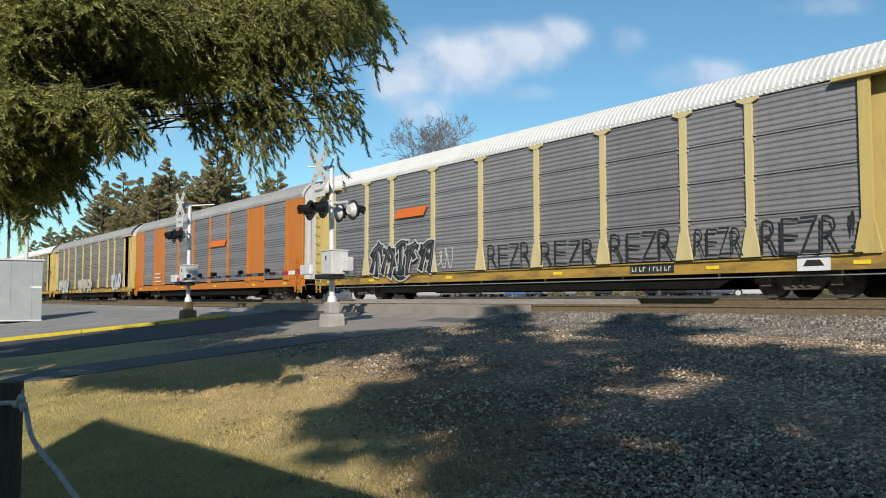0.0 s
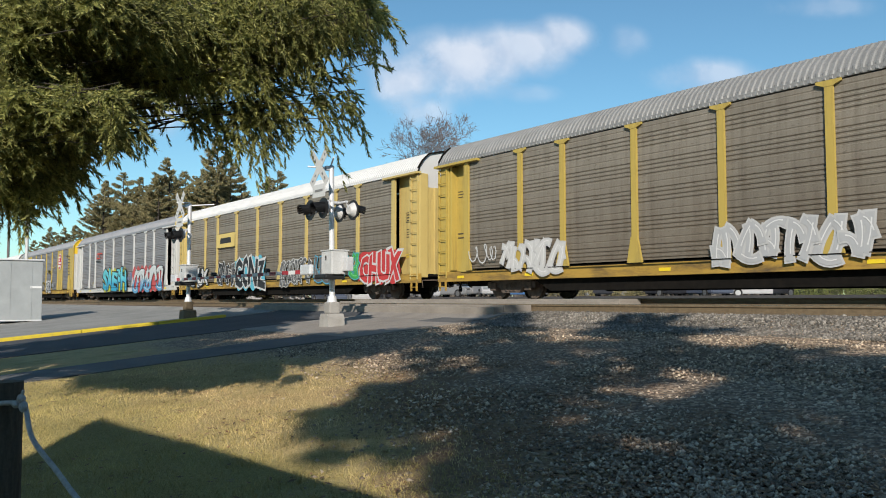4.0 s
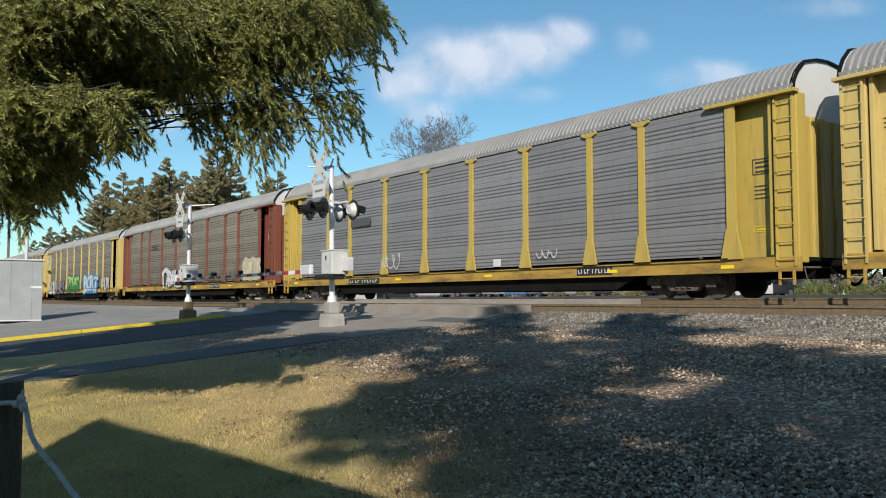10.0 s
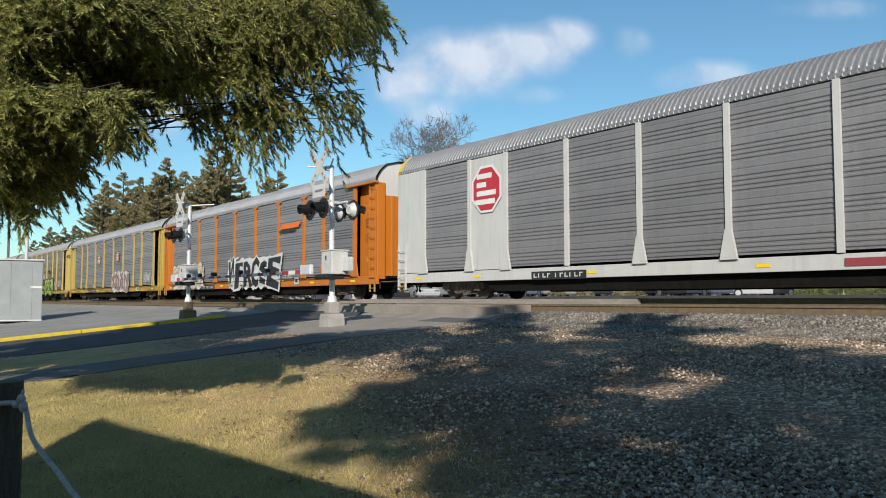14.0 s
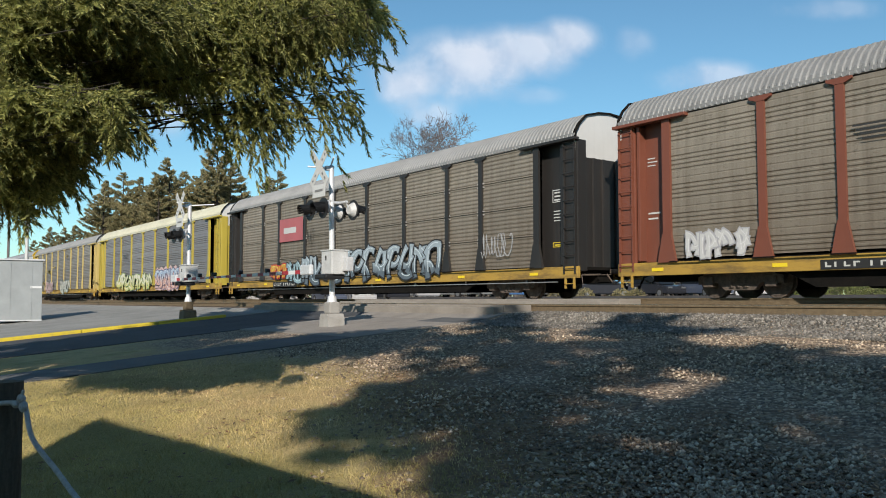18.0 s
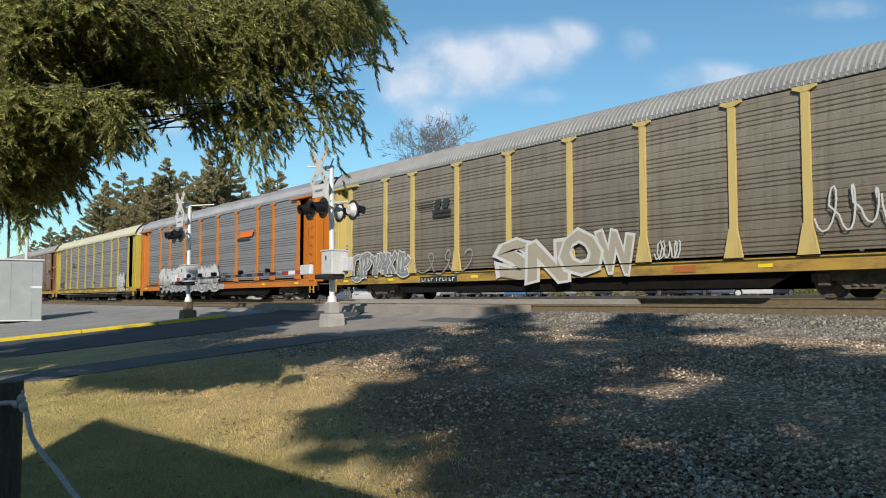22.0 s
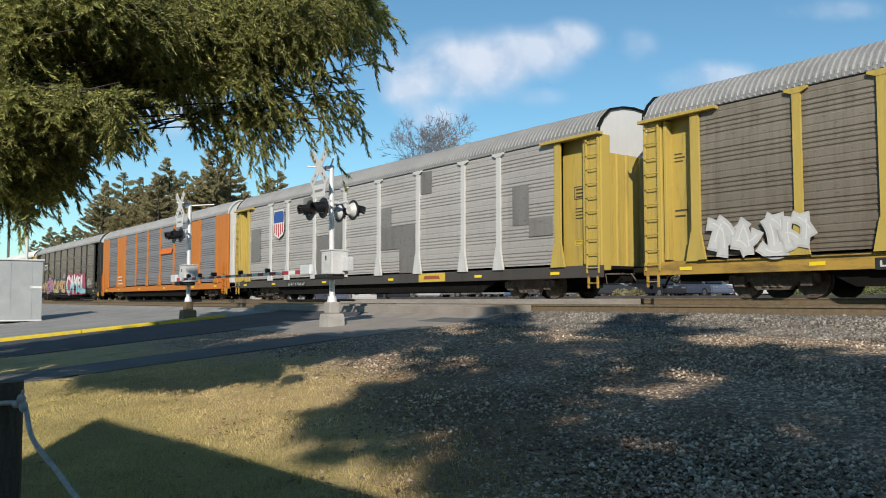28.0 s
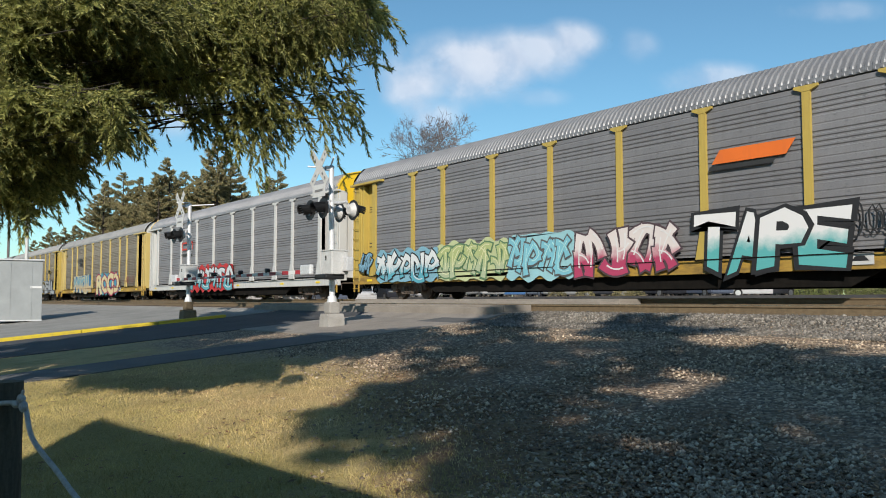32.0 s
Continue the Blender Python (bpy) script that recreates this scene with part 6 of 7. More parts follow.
def shoot_mesh(shoots, size, needles, seed, wide=0.1, slim=0.75):
    """Bottle-brush shoots: pointed needles round each axis, all in one mesh."""
    rng = np.random.default_rng(seed)
    n = len(shoots)
    c = np.array([s[0] for s in shoots])
    a = np.array([s[1] for s in shoots])
    ref = np.where(np.abs(a[:, 2:3]) > 0.9, np.array([[1.0, 0, 0]]), np.array([[0, 0, 1.0]]))
    u = np.cross(a, ref)
    u /= np.linalg.norm(u, axis=1)[:, None]
    w = np.cross(a, u)
    vs = []
    L = size * rng.uniform(0.7, 1.25, (n, 1))
    for k in range(needles):
        ang = k * 2.4 + rng.uniform(0, 1.0, (n, 1))
        along = ((k + 0.5) / needles - 0.5)
        rad = u * np.cos(ang) + w * np.sin(ang)
        tang = -u * np.sin(ang) + w * np.cos(ang)
        root = c + a * along * L
        tip = root + (a * 0.75 + rad * slim) * L * 0.42
        half = tang * L * wide * 0.5
        vs += [root - half, root + half, tip]
    V = np.stack(vs, axis=1).reshape(-1, 3)
    me = bpy.data.meshes.new("crown")
    nv = len(V)
    me.vertices.add(nv)
    me.vertices.foreach_set("co", V.astype(np.float32).ravel())
    me.loops.add(nv)
    me.loops.foreach_set("vertex_index", np.arange(nv, dtype=np.int32))
    me.polygons.add(nv // 3)
    me.polygons.foreach_set("loop_start", np.arange(0, nv, 3, dtype=np.int32))
    me.update(calc_edges=True)
    return me


def limb_bmesh(lines, seg=5):
    bm = B()
    for pts, r in lines:
        ring0 = None
        for k, p in enumerate(pts):
            rr = r * (1 - 0.85 * k / (len(pts) - 1))
            d = Vector(pts[min(k + 1, len(pts) - 1)]) - Vector(pts[max(k - 1, 0)])
            q = d.to_track_quat("Z", "Y")
            ring = [bm.verts.new(Vector(p) + q @ Vector((rr * math.cos(2 * math.pi * s / seg), rr * math.sin(2 * math.pi * s / seg), 0))) for s in range(seg)]
            if ring0:
                for s in range(seg):
                    bm.faces.new((ring0[s], ring0[(s + 1) % seg], ring[(s + 1) % seg], ring[s]))
            ring0 = ring
    return bm


def spruce(m, label, height, radius, start, limbs, seed, size, needles, density, needle_mat, droop=0.35, wide=0.1, group="spruces", low=1.1, taper=0.75, full=99.0, split=False, hang=0.0):
    t = thing("spruce_tree", m, label, "tree", group)
    part("trunk", tube(B(), (0, 0, -0.3), (0, 0, height * 0.98), 0.028 * height * 0.62, 0.02, seg=12), BARK, t)
    lines, shoots = spruce_points(None, height, radius, start, limbs, seed, density=density, droop=droop, low=low, taper=taper, full=full, hang=hang)
    if split:
        for ln in lines:
            part("limb", limb_bmesh([ln], 7), BARK, t)
    else:
        tagged(part("branchwork", limb_bmesh(lines), BARK, t), kind="stuff")
    part_of("crown", shoot_mesh(shoots, size, needles, seed, wide), needle_mat, t)
    return t


def broad_spruce():
    """An old spruce with a wide skirt of long boughs and hanging branchlets."""
    base = at(-8.06, 9.0, 0)
    z0 = ground_z(base.x, base.y)
    t = thing("spruce_tree", pose(base.x, base.y, z0), "large green spruce with long drooping boughs", "tree", "spruces")
    part("trunk", tube(B(), (0, 0, -0.3), (0, 0, 15.6), 0.34, 0.03, seg=14), BARK, t)
    rng = np.random.default_rng(17)
    shoots, coarse, twigs = [], [], []
    # windows in the crown, placed to fit the camera's view: centre across, along, up, and radius
    gaps = [(-3.04, 8.6, 3.67, 0.3), (-3.31, 8.6, 3.76, 0.26), (-2.69, 8.6, 3.85, 0.22), (-2.42, 8.6, 4.2, 0.18), (-3.37, 8.6, 2.7, 0.45), (-1.5, 8.8, 3.8, 0.15), (-0.88, 9.0, 3.95, 0.22), (-1.56, 8.8, 3.2, 0.32), (-2.93, 8.6, 3.35, 0.2)]
    gaps = [(np.array(at(a, b, 0))[:2] - np.array(base)[:2], c - z0, r) for a, b, c, r in gaps]
    sight = np.array([AX[0], AX[1]])

    def open_air(q):
        for c, z, r in gaps:
            v = q[:2] - c
            across = v[0] * RX[0] + v[1] * RX[1]
            if abs(v @ sight) < 2.2 and across * across + (q[2] - z) ** 2 < r * r:
                return True
        return False

    def bough(tip, rise, thick, per_m, bare, droop, fine):
        """One limb from the trunk to its tip, with branchlets that spread and hang."""
        d = tip - np.array([0, 0, tip[2]])
        length = np.linalg.norm(d)
        d = d / length
        start = tip[2] + rise
        wave = rng.uniform(0, 6.28)
        pts = []
        for k in range(13):
            u = k / 12
            z = start + (tip[2] - start) * u + 0.2 * rise * math.sin(math.pi * u) - 0.09 * length * math.sin(math.pi * u) * (0.5 + 0.5 * math.cos(wave))
            swing = 0.34 * math.sin(4.0 * u + wave) * u * (1.1 - u)
            pts.append(np.array([d[0] * length * u - d[1] * swing, d[1] * length * u + d[0] * swing, z + 0.09 * math.sin(9 * u + wave)]))
        part("limb", limb_bmesh([(pts, thick)], 7), BARK, t)
        for j in range(int(length * (1 - bare) * per_m)):
            u = bare + (1 - bare) * rng.uniform(0, 1) ** 0.85
            k = min(11, int(u * 12))
            f = u * 12 - k
            q = pts[k] * (1 - f) + pts[k + 1] * f
            perp = np.array([-d[1], d[0], 0.0]) * rng.choice([-1, 1])
            tw = rng.uniform(0.2, 0.62) * (1.15 - 0.45 * u)
            axis = perp * rng.uniform(0.1, 0.9) + np.array([d[0], d[1], 0]) * rng.uniform(0.1, 0.8) + np.array([0, 0, rng.uniform(-0.5, 0.35) - 0.45 * droop])
            axis /= np.linalg.norm(axis)
            if open_air(q + axis * tw * 0.6):
                continue
            m = max(3, int(tw / 0.055)) if fine else 2
            flat = np.cross(axis, np.array([0, 0, 1.0]))
            line = []
            for e in range(m):
                v = (e + 0.5) / m
                c = q + axis * tw * v + np.array([0, 0, -0.75 * droop * tw * v * v])
                line.append(c)
                fan = flat * (0.8 if e % 2 else -0.8) * (1.0 if e < m - 1 else 0.1)
                ax = axis * 0.8 + fan + rng.normal(0, 0.25, 3) + np.array([0, 0, -0.55 * droop * v - 0.05])
                ax /= np.linalg.norm(ax)
                (shoots if fine else coarse).append((c + ax * 0.05, ax))
            if fine:
                twigs.append(([line[0], line[len(line) // 2], line[-1]], 0.006))

    def tip_at(la, de, z):
        v = at(la, de, z)
        return np.array([v.x - base.x, v.y - base.y, v.z - z0])

    # leafy boughs of the near face
    for i in range(80):
        de = rng.uniform(6.7, 8.4)
        rise = 0.19 + 0.21 * rng.uniform(0, 1)
        z = 1.5 + rise * de
        reach = -0.375 - 0.075 * smooth(0.26, 0.16, rise) + 0.06 * smooth(0.3, 0.38, rise)
        bough(tip_at((reach - 0.17 * rng.uniform(0, 1) ** 1.3) * de, de, z), rng.uniform(0.2, 0.9), 0.022, 20, 0.35, rng.uniform(0.3, 0.8), True)
    # long boughs that carry hanging curtains further out
    out = [(-1.35, 4.85), (-0.72, 4.95), (-0.85, 4.8), (-1.2, 5.0), (-1.9, 4.9), (-2.0, 4.6), (-1.1, 4.65), (-1.5, 4.45), (-1.9, 4.15), (-2.2, 4.2), (-2.5, 4.8), (-1.6, 5.0), (-0.95, 5.05), (-3.2, 4.9), (-2.9, 4.6), (-2.4, 4.35), (-2.75, 4.2),
           (-3.3, 3.85), (-3.6, 3.6), (-2.15, 4.5), (-1.75, 4.7), (-2.3, 5.0), (-3.4, 4.1), (-0.85, 5.1), (-3.9, 3.5), (-4.2, 3.2), (-0.7, 4.75)]
    for la, z in out:
        for k in range(3):
            de = rng.uniform(8.2, 10.2)
            s = de / 9.0
            bough(tip_at(la * s + rng.uniform(-0.14, 0.06), de, 1.5 + (z - 1.5) * s + rng.uniform(-0.12, 0.12)), rng.uniform(0.1, 0.7), 0.024, 16, (0.3, 0.5, 0.4)[k], rng.uniform(0.7, 1.2), True)
    # the low bough whose end turns up clear of the crown, and its hanging tail
    bough(tip_at(-0.8, 9.1, 4.15), -0.3, 0.03, 22, 0.62, 0.55, True)
    bough(tip_at(-0.88, 9.15, 3.9), 0.1, 0.024, 20, 0.68, 0.9, True)
    bough(tip_at(-0.95, 9.0, 3.75), 0.3, 0.024, 20, 0.7, 1.0, True)
    bough(tip_at(-1.2, 9.0, 3.55), 0.6, 0.024, 20, 0.84, 1.5, True)
    bough(tip_at(-1.28, 9.1, 3.4), 0.8, 0.022, 20, 0.9, 1.5, True)
    bough(tip_at(-1.85, 9.2, 3.55), 0.8, 0.022, 16, 0.88, 1.4, True)
    # bare limb in the window of the crown
    bough(tip_at(-2.35, 8.6, 4.05), -0.7, 0.075, 8, 0.9, 0.6, True)
    # the crown above and behind
    for i in range(270):
        z = 4.8 + 10.4 * rng.uniform(0, 1) ** 0.9
        az = rng.uniform(0, 6.283)
        length = 5.7 * (1 - (z - 3.5) / 12.6) ** 0.7 * rng.uniform(0.75, 1.05)
        facing = math.cos(az) * RX[0] + math.sin(az) * RX[1]
        if z < 6.4 and facing > 0.1:
            continue
        length *= 1 - 0.42 * smooth(0.2, 0.7, facing) + 0.35 * smooth(0.1, -0.5, facing)
        bough(np.array([math.cos(az) * length, math.sin(az) * length, z]), rng.uniform(0.2, 0.8), 0.03, 15, 0.15, 0.7, False)
    # the lowest skirt
    for i in range(18):
        de = rng.uniform(7.6, 9.2)
        slope = rng.uniform(0.15, 0.185)
        reach = -0.455 - 0.05 * smooth(0.175, 0.15, slope) - 0.05 * rng.uniform(0, 1)
        bough(tip_at(reach * de, de, 1.5 + slope * de), rng.uniform(0.2, 0.7), 0.022, 18, 0.35, rng.uniform(0.4, 0.9), True)
    tagged(part("branchwork", limb_bmesh(twigs, 3), BARK, t), kind="stuff")
    part_of("crown", shoot_mesh(shoots, 0.17, 16, 17, 0.13, 0.5), NEEDLES, t)
    part_of("upper_crown", shoot_mesh(coarse, 0.42, 6, 18, 0.4), NEEDLES, t)


broad_spruce()

# spruces that stand behind the viewer and throw the dappled shade
SHADE = [(0.95, -13.7, 17.0, 4.5, 2.2), (-1.9, -14.2, 19.4, 1.65, 11.2)]
for i, (la, de, h, r, st) in enumerate(SHADE):
    p = at(la, de, 0.0)
    spruce(pose(p.x, p.y, 0.0), "tall spruce beside the lawn", h, r, st, (200, 110)[i], 30 + i, 0.42, 5, (0.46, 0.5)[i], NEEDLES, 0.3, 0.4, "spruces", 1.0, 0.6)

# distant spruces
FAR = [(-36.9, 90, 13.2), (-26.2, 78, 13.6), (-19.4, 70, 13.8), (-13.6, 67, 10.6), (-17.0, 78, 11.8), (-29.5, 86, 12.4), (-23.0, 84, 13.0), (-47.0, 100, 8.0), (-43.5, 97, 8.8), (-39.0, 94, 10.5), (-32.8, 92, 12.9), (-22.6, 76, 12.2), (-30.0, 80, 11.2)] + [((px - 784) / 1452 * de, de, h) for px, de, h in ((180, 88, 12.6), (215, 82, 12.9), (250, 86, 13.0), (278, 76, 11.6), (325, 80, 12.6), (345, 74, 11.0), (368, 82, 13.4), (405, 76, 12.8), (425, 72, 10.2), (448, 78, 9.6), (90, 96, 8.6), (115, 90, 8.0), (60, 104, 7.6), (232, 74, 8.8), (300, 88, 13.4))]
far_a = spruce(pose(0, 0, 0), "distant spruce with ragged open boughs", 13.0, 5.4, 0.3, 120, 51, 0.32, 5, 0.95, NEEDLES_FAR, 0.02, 0.24, "distant spruces", 1.0, 0.85, hang=-0.45)
for i, (la, de, h) in enumerate(FAR):
    p = at(la, de, 1.6)
    m = pose(p.x, p.y, 1.5, 0, 0, 47 * i)
    o = far_a if i == 0 else copy_thing(far_a, m)
    o.matrix_basis = m @ Matrix.Diagonal((h / 13, h / 13, h / 13, 1))


def bare_tree(m, label, seed, height):
    rng = random.Random(seed)
    t = thing("bare_tree", m, label, "tree")
    lines = []

    def grow(p, d, length, r, depth):
        pts = []
        q = p.copy()
        for k in range(4):
            pts.append(np.array(q))
            d = (d + Vector((rng.uniform(-0.16, 0.16), rng.uniform(-0.16, 0.16), rng.uniform(-0.02, 0.12)))).normalized()
            q = q + d * length / 3
        lines.append((pts, r))
        if depth == 0:
            return
        for c in range(3):
            a = d.orthogonal().normalized()
            a.rotate(Matrix.Rotation(rng.uniform(0, 6.28), 3, d).to_quaternion())
            grow(Vector(pts[rng.choice((2, 3, 3))]), (d + a * rng.uniform(0.45, 1.05)).normalized(), length * rng.uniform(0.64, 0.84), max(0.02, r * 0.58), depth - 1)
    grow(Vector((0, 0, 0)), Vector((0, 0, 1)), height * 0.25, height * 0.016, 8)
    tagged(part("branchwork", limb_bmesh(lines, 3), BARE_BARK, t), kind="stuff")
    return t


p = at(-0.9, 72, 1.6)
bare_tree(pose(p.x, p.y, 1.5), "leafless tree with fine spreading twigs", 4, 18.6)


# ---- house behind the viewer ----
def house():
    t = thing("house", pose(0, 0, 0), "low house with a sloping shingle roof", "house")
    z_hi, z_lo = 5.7, 1.9
    a, b = at(-5.15, -1.35, 0), at(2.9, -1.35, 0)
    back = -9.0
    bm = B()
    def quad(*ps):
        bm.faces.new([bm.verts.new(p) for p in ps])
    fr = [at(-5.05, -1.5, 0), at(2.4, -1.5, 0)]
    bk = [at(-5.05, back, 0), at(2.4, back, 0)]
    up = lambda v, z: Vector((v.x, v.y, z))
    quad(fr[0], fr[1], up(fr[1], z_lo), up(fr[0], z_hi))
    quad(bk[1], bk[0], up(bk[0], z_hi), up(bk[1], z_lo))
    quad(bk[0], fr[0], up(fr[0], z_hi), up(bk[0], z_hi))
    quad(fr[1], bk[1], up(bk[1], z_lo), up(fr[1], z_lo))
    part("wall", bm, SIDING, t)
    bm = B()
    top = [up(at(-5.15, -1.35, 0), z_hi + 0.12), up(at(2.9, -1.35, 0), z_lo - 0.15), up(at(2.9, back - 0.3, 0), z_lo - 0.15), up(at(-5.15, back - 0.3, 0), z_hi + 0.12)]
    vs = [bm.verts.new(v) for v in top] + [bm.verts.new(v - Vector((0, 0, 0.15))) for v in top]
    for q in ((0, 1, 2, 3), (7, 6, 5, 4), (0, 4, 5, 1), (1, 5, 6, 2), (2, 6, 7, 3), (3, 7, 4, 0)):
        bm.faces.new([vs[i] for i in q])
    part("roof", bm, SHINGLE, t)


house()


# ---- rope fence ----
def fence():
    p = at(-2.39, 4.5, 0)
    t = thing("fence_post", pose(p.x, p.y, 0.0), "dark weathered round timber fence post", "post")
    bm = tube(B(), (0, 0, -0.3), (0, 0, 1.06), 0.105, 0.1, seg=20)
    part("post_body", bm, POST_WOOD, t)
    cu = bpy.data.curves.new("rope", "CURVE")
    cu.dimensions, cu.bevel_depth, cu.bevel_resolution = "3D", 0.0135, 3
    q = [at(-3.9, 5.0, 0.78), at(-3.1, 4.6, 0.88), at(-2.5, 4.4, 0.945), at(-2.24, 4.37, 0.96), at(-2.19, 4.35, 0.93), at(-2.10, 4.25, 0.795), at(-1.90, 4.1, 0.66), at(-1.69, 3.9, 0.555), at(-1.37, 3.6, 0.45), at(-0.8, 3.0, 0.38), at(0.2, 2.2, 0.42)]
    sp = cu.splines.new("POLY")
    pts = []
    for i in range(len(q) - 1):
        p0, p1, p2, p3 = q[max(0, i - 1)], q[i], q[i + 1], q[min(len(q) - 1, i + 2)]
        for k in range(8):
            u = k / 8
            pts.append(0.5 * ((2 * p1) + (p2 - p0) * u + (2 * p0 - 5 * p1 + 4 * p2 - p3) * u * u + (3 * p1 - p0 - 3 * p2 + p3) * u ** 3))
    sp.points.add(len(pts) - 1)
    for s, v in zip(sp.points, pts):
        s.co = (*v, 1)
    cu.materials.append(ROPE)
    tagged(new("fence_rope", cu), "thick pale rope hanging slack from the post", "rope")
    bm = B()
    for k, (dl, dd, dz) in enumerate(((-2.245, 4.36, 0.955), (-2.215, 4.35, 0.985), (-2.20, 4.345, 0.945))):
        c = at(dl, dd, dz)
        bmesh.ops.create_uvsphere(bm, u_segments=12, v_segments=8, radius=0.026, matrix=Matrix.Translation(c) @ Matrix.Diagonal((1.25, 0.9, 0.8 + 0.2 * k, 1)))
    tube(bm, at(-2.215, 4.35, 0.985), at(-2.20, 4.34, 1.03), 0.011, 0.008, seg=8)
    mesh_thing("rope_knot", bm, ROPE, "pale rope knot tied to the fence post", "knot")


fence()


# ---- beyond the tracks ----
GLASS = plain("car_glass", (0.02, 0.025, 0.03), 0.08)
TYRE = plain("tyre_rubber", (0.02, 0.02, 0.02), 0.9)
RIM = plain("alloy_rim", (0.5, 0.5, 0.5), 0.35, 0.8)


def wheel_parts(car, x, y):
    w = part("wheel", tube(B(), (x, y - 0.1, 0.32), (x, y + 0.1, 0.32), 0.32, seg=18), TYRE, car)
    part("rim", tube(B(), (x, y - 0.108, 0.32), (x, y + 0.108, 0.32), 0.2, seg=14), RIM, w)


def parked_car(m, paint, label, tall):
    t = thing("parked_car", m, label, "car", "parked cars")
    h = 1.45 + 0.3 * tall
    prof = [(-2.2, 0.25), (2.2, 0.25), (2.25, 0.55), (2.1, 0.78), (1.1, 0.92), (-2.05, 0.98), (-2.25, 0.8)]
    bm = extrude_profile(B(), prof, -0.88, 0.88, "Y")
    bmesh.ops.bevel(bm, geom=bm.edges[:], offset=0.06, segments=2, affect="EDGES")
    part("body", bm, paint, t)
    back = -1.95 if tall else -1.55
    bm = extrude_profile(B(), [(1.2, 0.9), (0.35, h), (back + 0.4, h), (back, 0.95)], -0.76, 0.76, "Y")
    bmesh.ops.bevel(bm, geom=bm.edges[:], offset=0.07, segments=2, affect="EDGES")
    part("cabin", bm, paint, t)
    for y0, y1 in ((-0.775, -0.755), (0.755, 0.775)):
        part("side_window", extrude_profile(B(), [(0.95, 0.98), (0.3, h - 0.1), (back + 0.45, h - 0.1), (back + 0.2, 1.0)], y0, y1, "Y"), GLASS, t)
    part("windscreen", extrude_profile(B(), [(1.2, 0.96), (1.23, 0.96), (0.43, h - 0.05), (0.40, h - 0.05)], -0.66, 0.66, "Y"), GLASS, t)
    for x in (-1.35, 1.4):
        for y in (-0.8, 0.8):
            wheel_parts(t, x, y)
    for y in (-0.62, 0.62):
        part("headlight", box(B(), 2.16, 2.262, y - 0.18, y + 0.18, 0.62, 0.74, 0.02), RIM, t)
    return t


CAR_WHITE, CAR_DARK, CAR_SILVER, CAR_BLUE, CAR_GREY = plain("white_car_paint", (0.45, 0.45, 0.46), 0.35), plain("dark_car_paint", (0.03, 0.032, 0.04), 0.3), plain("silver_car_paint", (0.42, 0.43, 0.44), 0.3, 0.4), plain("blue_car_paint", (0.04, 0.14, 0.35), 0.3), plain("slate_car_paint", (0.10, 0.12, 0.17), 0.3)
PARKED = [(1245, 58, CAR_GREY, 1, 10), (1335, 60, CAR_WHITE, 0, 75), (1390, 59, CAR_DARK, 0, 15), (1160, 60, CAR_DARK, 1, 20), (1075, 62, CAR_DARK, 0, 60), (860, 62, CAR_WHITE, 1, 5), (800, 64, CAR_SILVER, 0, 40), (745, 62, CAR_WHITE, 0, 10),
          (690, 63, CAR_DARK, 1, 15), (640, 62, CAR_WHITE, 0, 5), (905, 66, CAR_BLUE, 0, 80), (960, 64, CAR_SILVER, 1, 10), (1020, 66, CAR_SILVER, 0, 50), (585, 66, CAR_GREY, 0, 20), (520, 70, CAR_WHITE, 1, 5), (440, 74, CAR_WHITE, 0, 15), (330, 80, CAR_SILVER, 0, 10), (230, 84, CAR_WHITE, 1, 5), (130, 90, CAR_SILVER, 0, 10)]
NAMES = {CAR_WHITE: "white", CAR_DARK: "black", CAR_SILVER: "silver", CAR_BLUE: "blue", CAR_GREY: "slate-blue"}
for x, de, paint, tall, turn in PARKED:
    p = at((x - 784) / 1452 * de, de, 0)
    parked_car(pose(p.x, p.y, ground_z(p.x, p.y) + 0.01, 0, 0, turn - 30), paint, NAMES[paint] + (" van" if tall else " saloon car") + " parked in the lot beyond the tracks", tall)


def clumps(name, label, category, spots, size, leaf, n, seed, kind=""):
    """A low mass of leaves: many small pointed leaves strewn through rounded heaps."""
    rng = np.random.default_rng(seed)
    out = []
    for (c, r, h) in spots:
        for i in range(n):
            v = rng.normal(0, 1, 3)
            v /= np.linalg.norm(v)
            k = rng.uniform(0.75, 1.0)
            pnt = np.array([c[0] + v[0] * r * k, c[1] + v[1] * r * k, c[2] + abs(v[2]) * h * k])
            out.append((pnt, v * 0.6 + rng.normal(0, 0.5, 3)))
    out = [(a, b / np.linalg.norm(b)) for a, b in out]
    me = shoot_mesh(out, size, 5, seed, 0.3)
    me.materials.append(leaf)
    return tagged(new(name, me), label, category, kind=kind)


for i in range(12):
    x = 1425 + i * 24
    p = at((x - 784) / 1452 * 50, 50 + 0.6 * (i % 3), 0)
    clumps("shrub", "low yellow-green shrub on the far bank", "shrub", [((p.x, p.y, ground_z(p.x, p.y) - 0.1), 0.75, 1.05 + 0.1 * (i % 2))], 0.16, HEDGE, 420, 200 + i)
for i, x in enumerate((985, 1035, 1100, 1125)):
    p = at((x - 784) / 1452 * 54, 54, 0)
    clumps("shrub", "low grey-green shrub beyond the tracks", "shrub", [((p.x, p.y, ground_z(p.x, p.y) - 0.1), 0.7, 0.7)], 0.16, NEEDLES_FAR, 320, 230 + i)

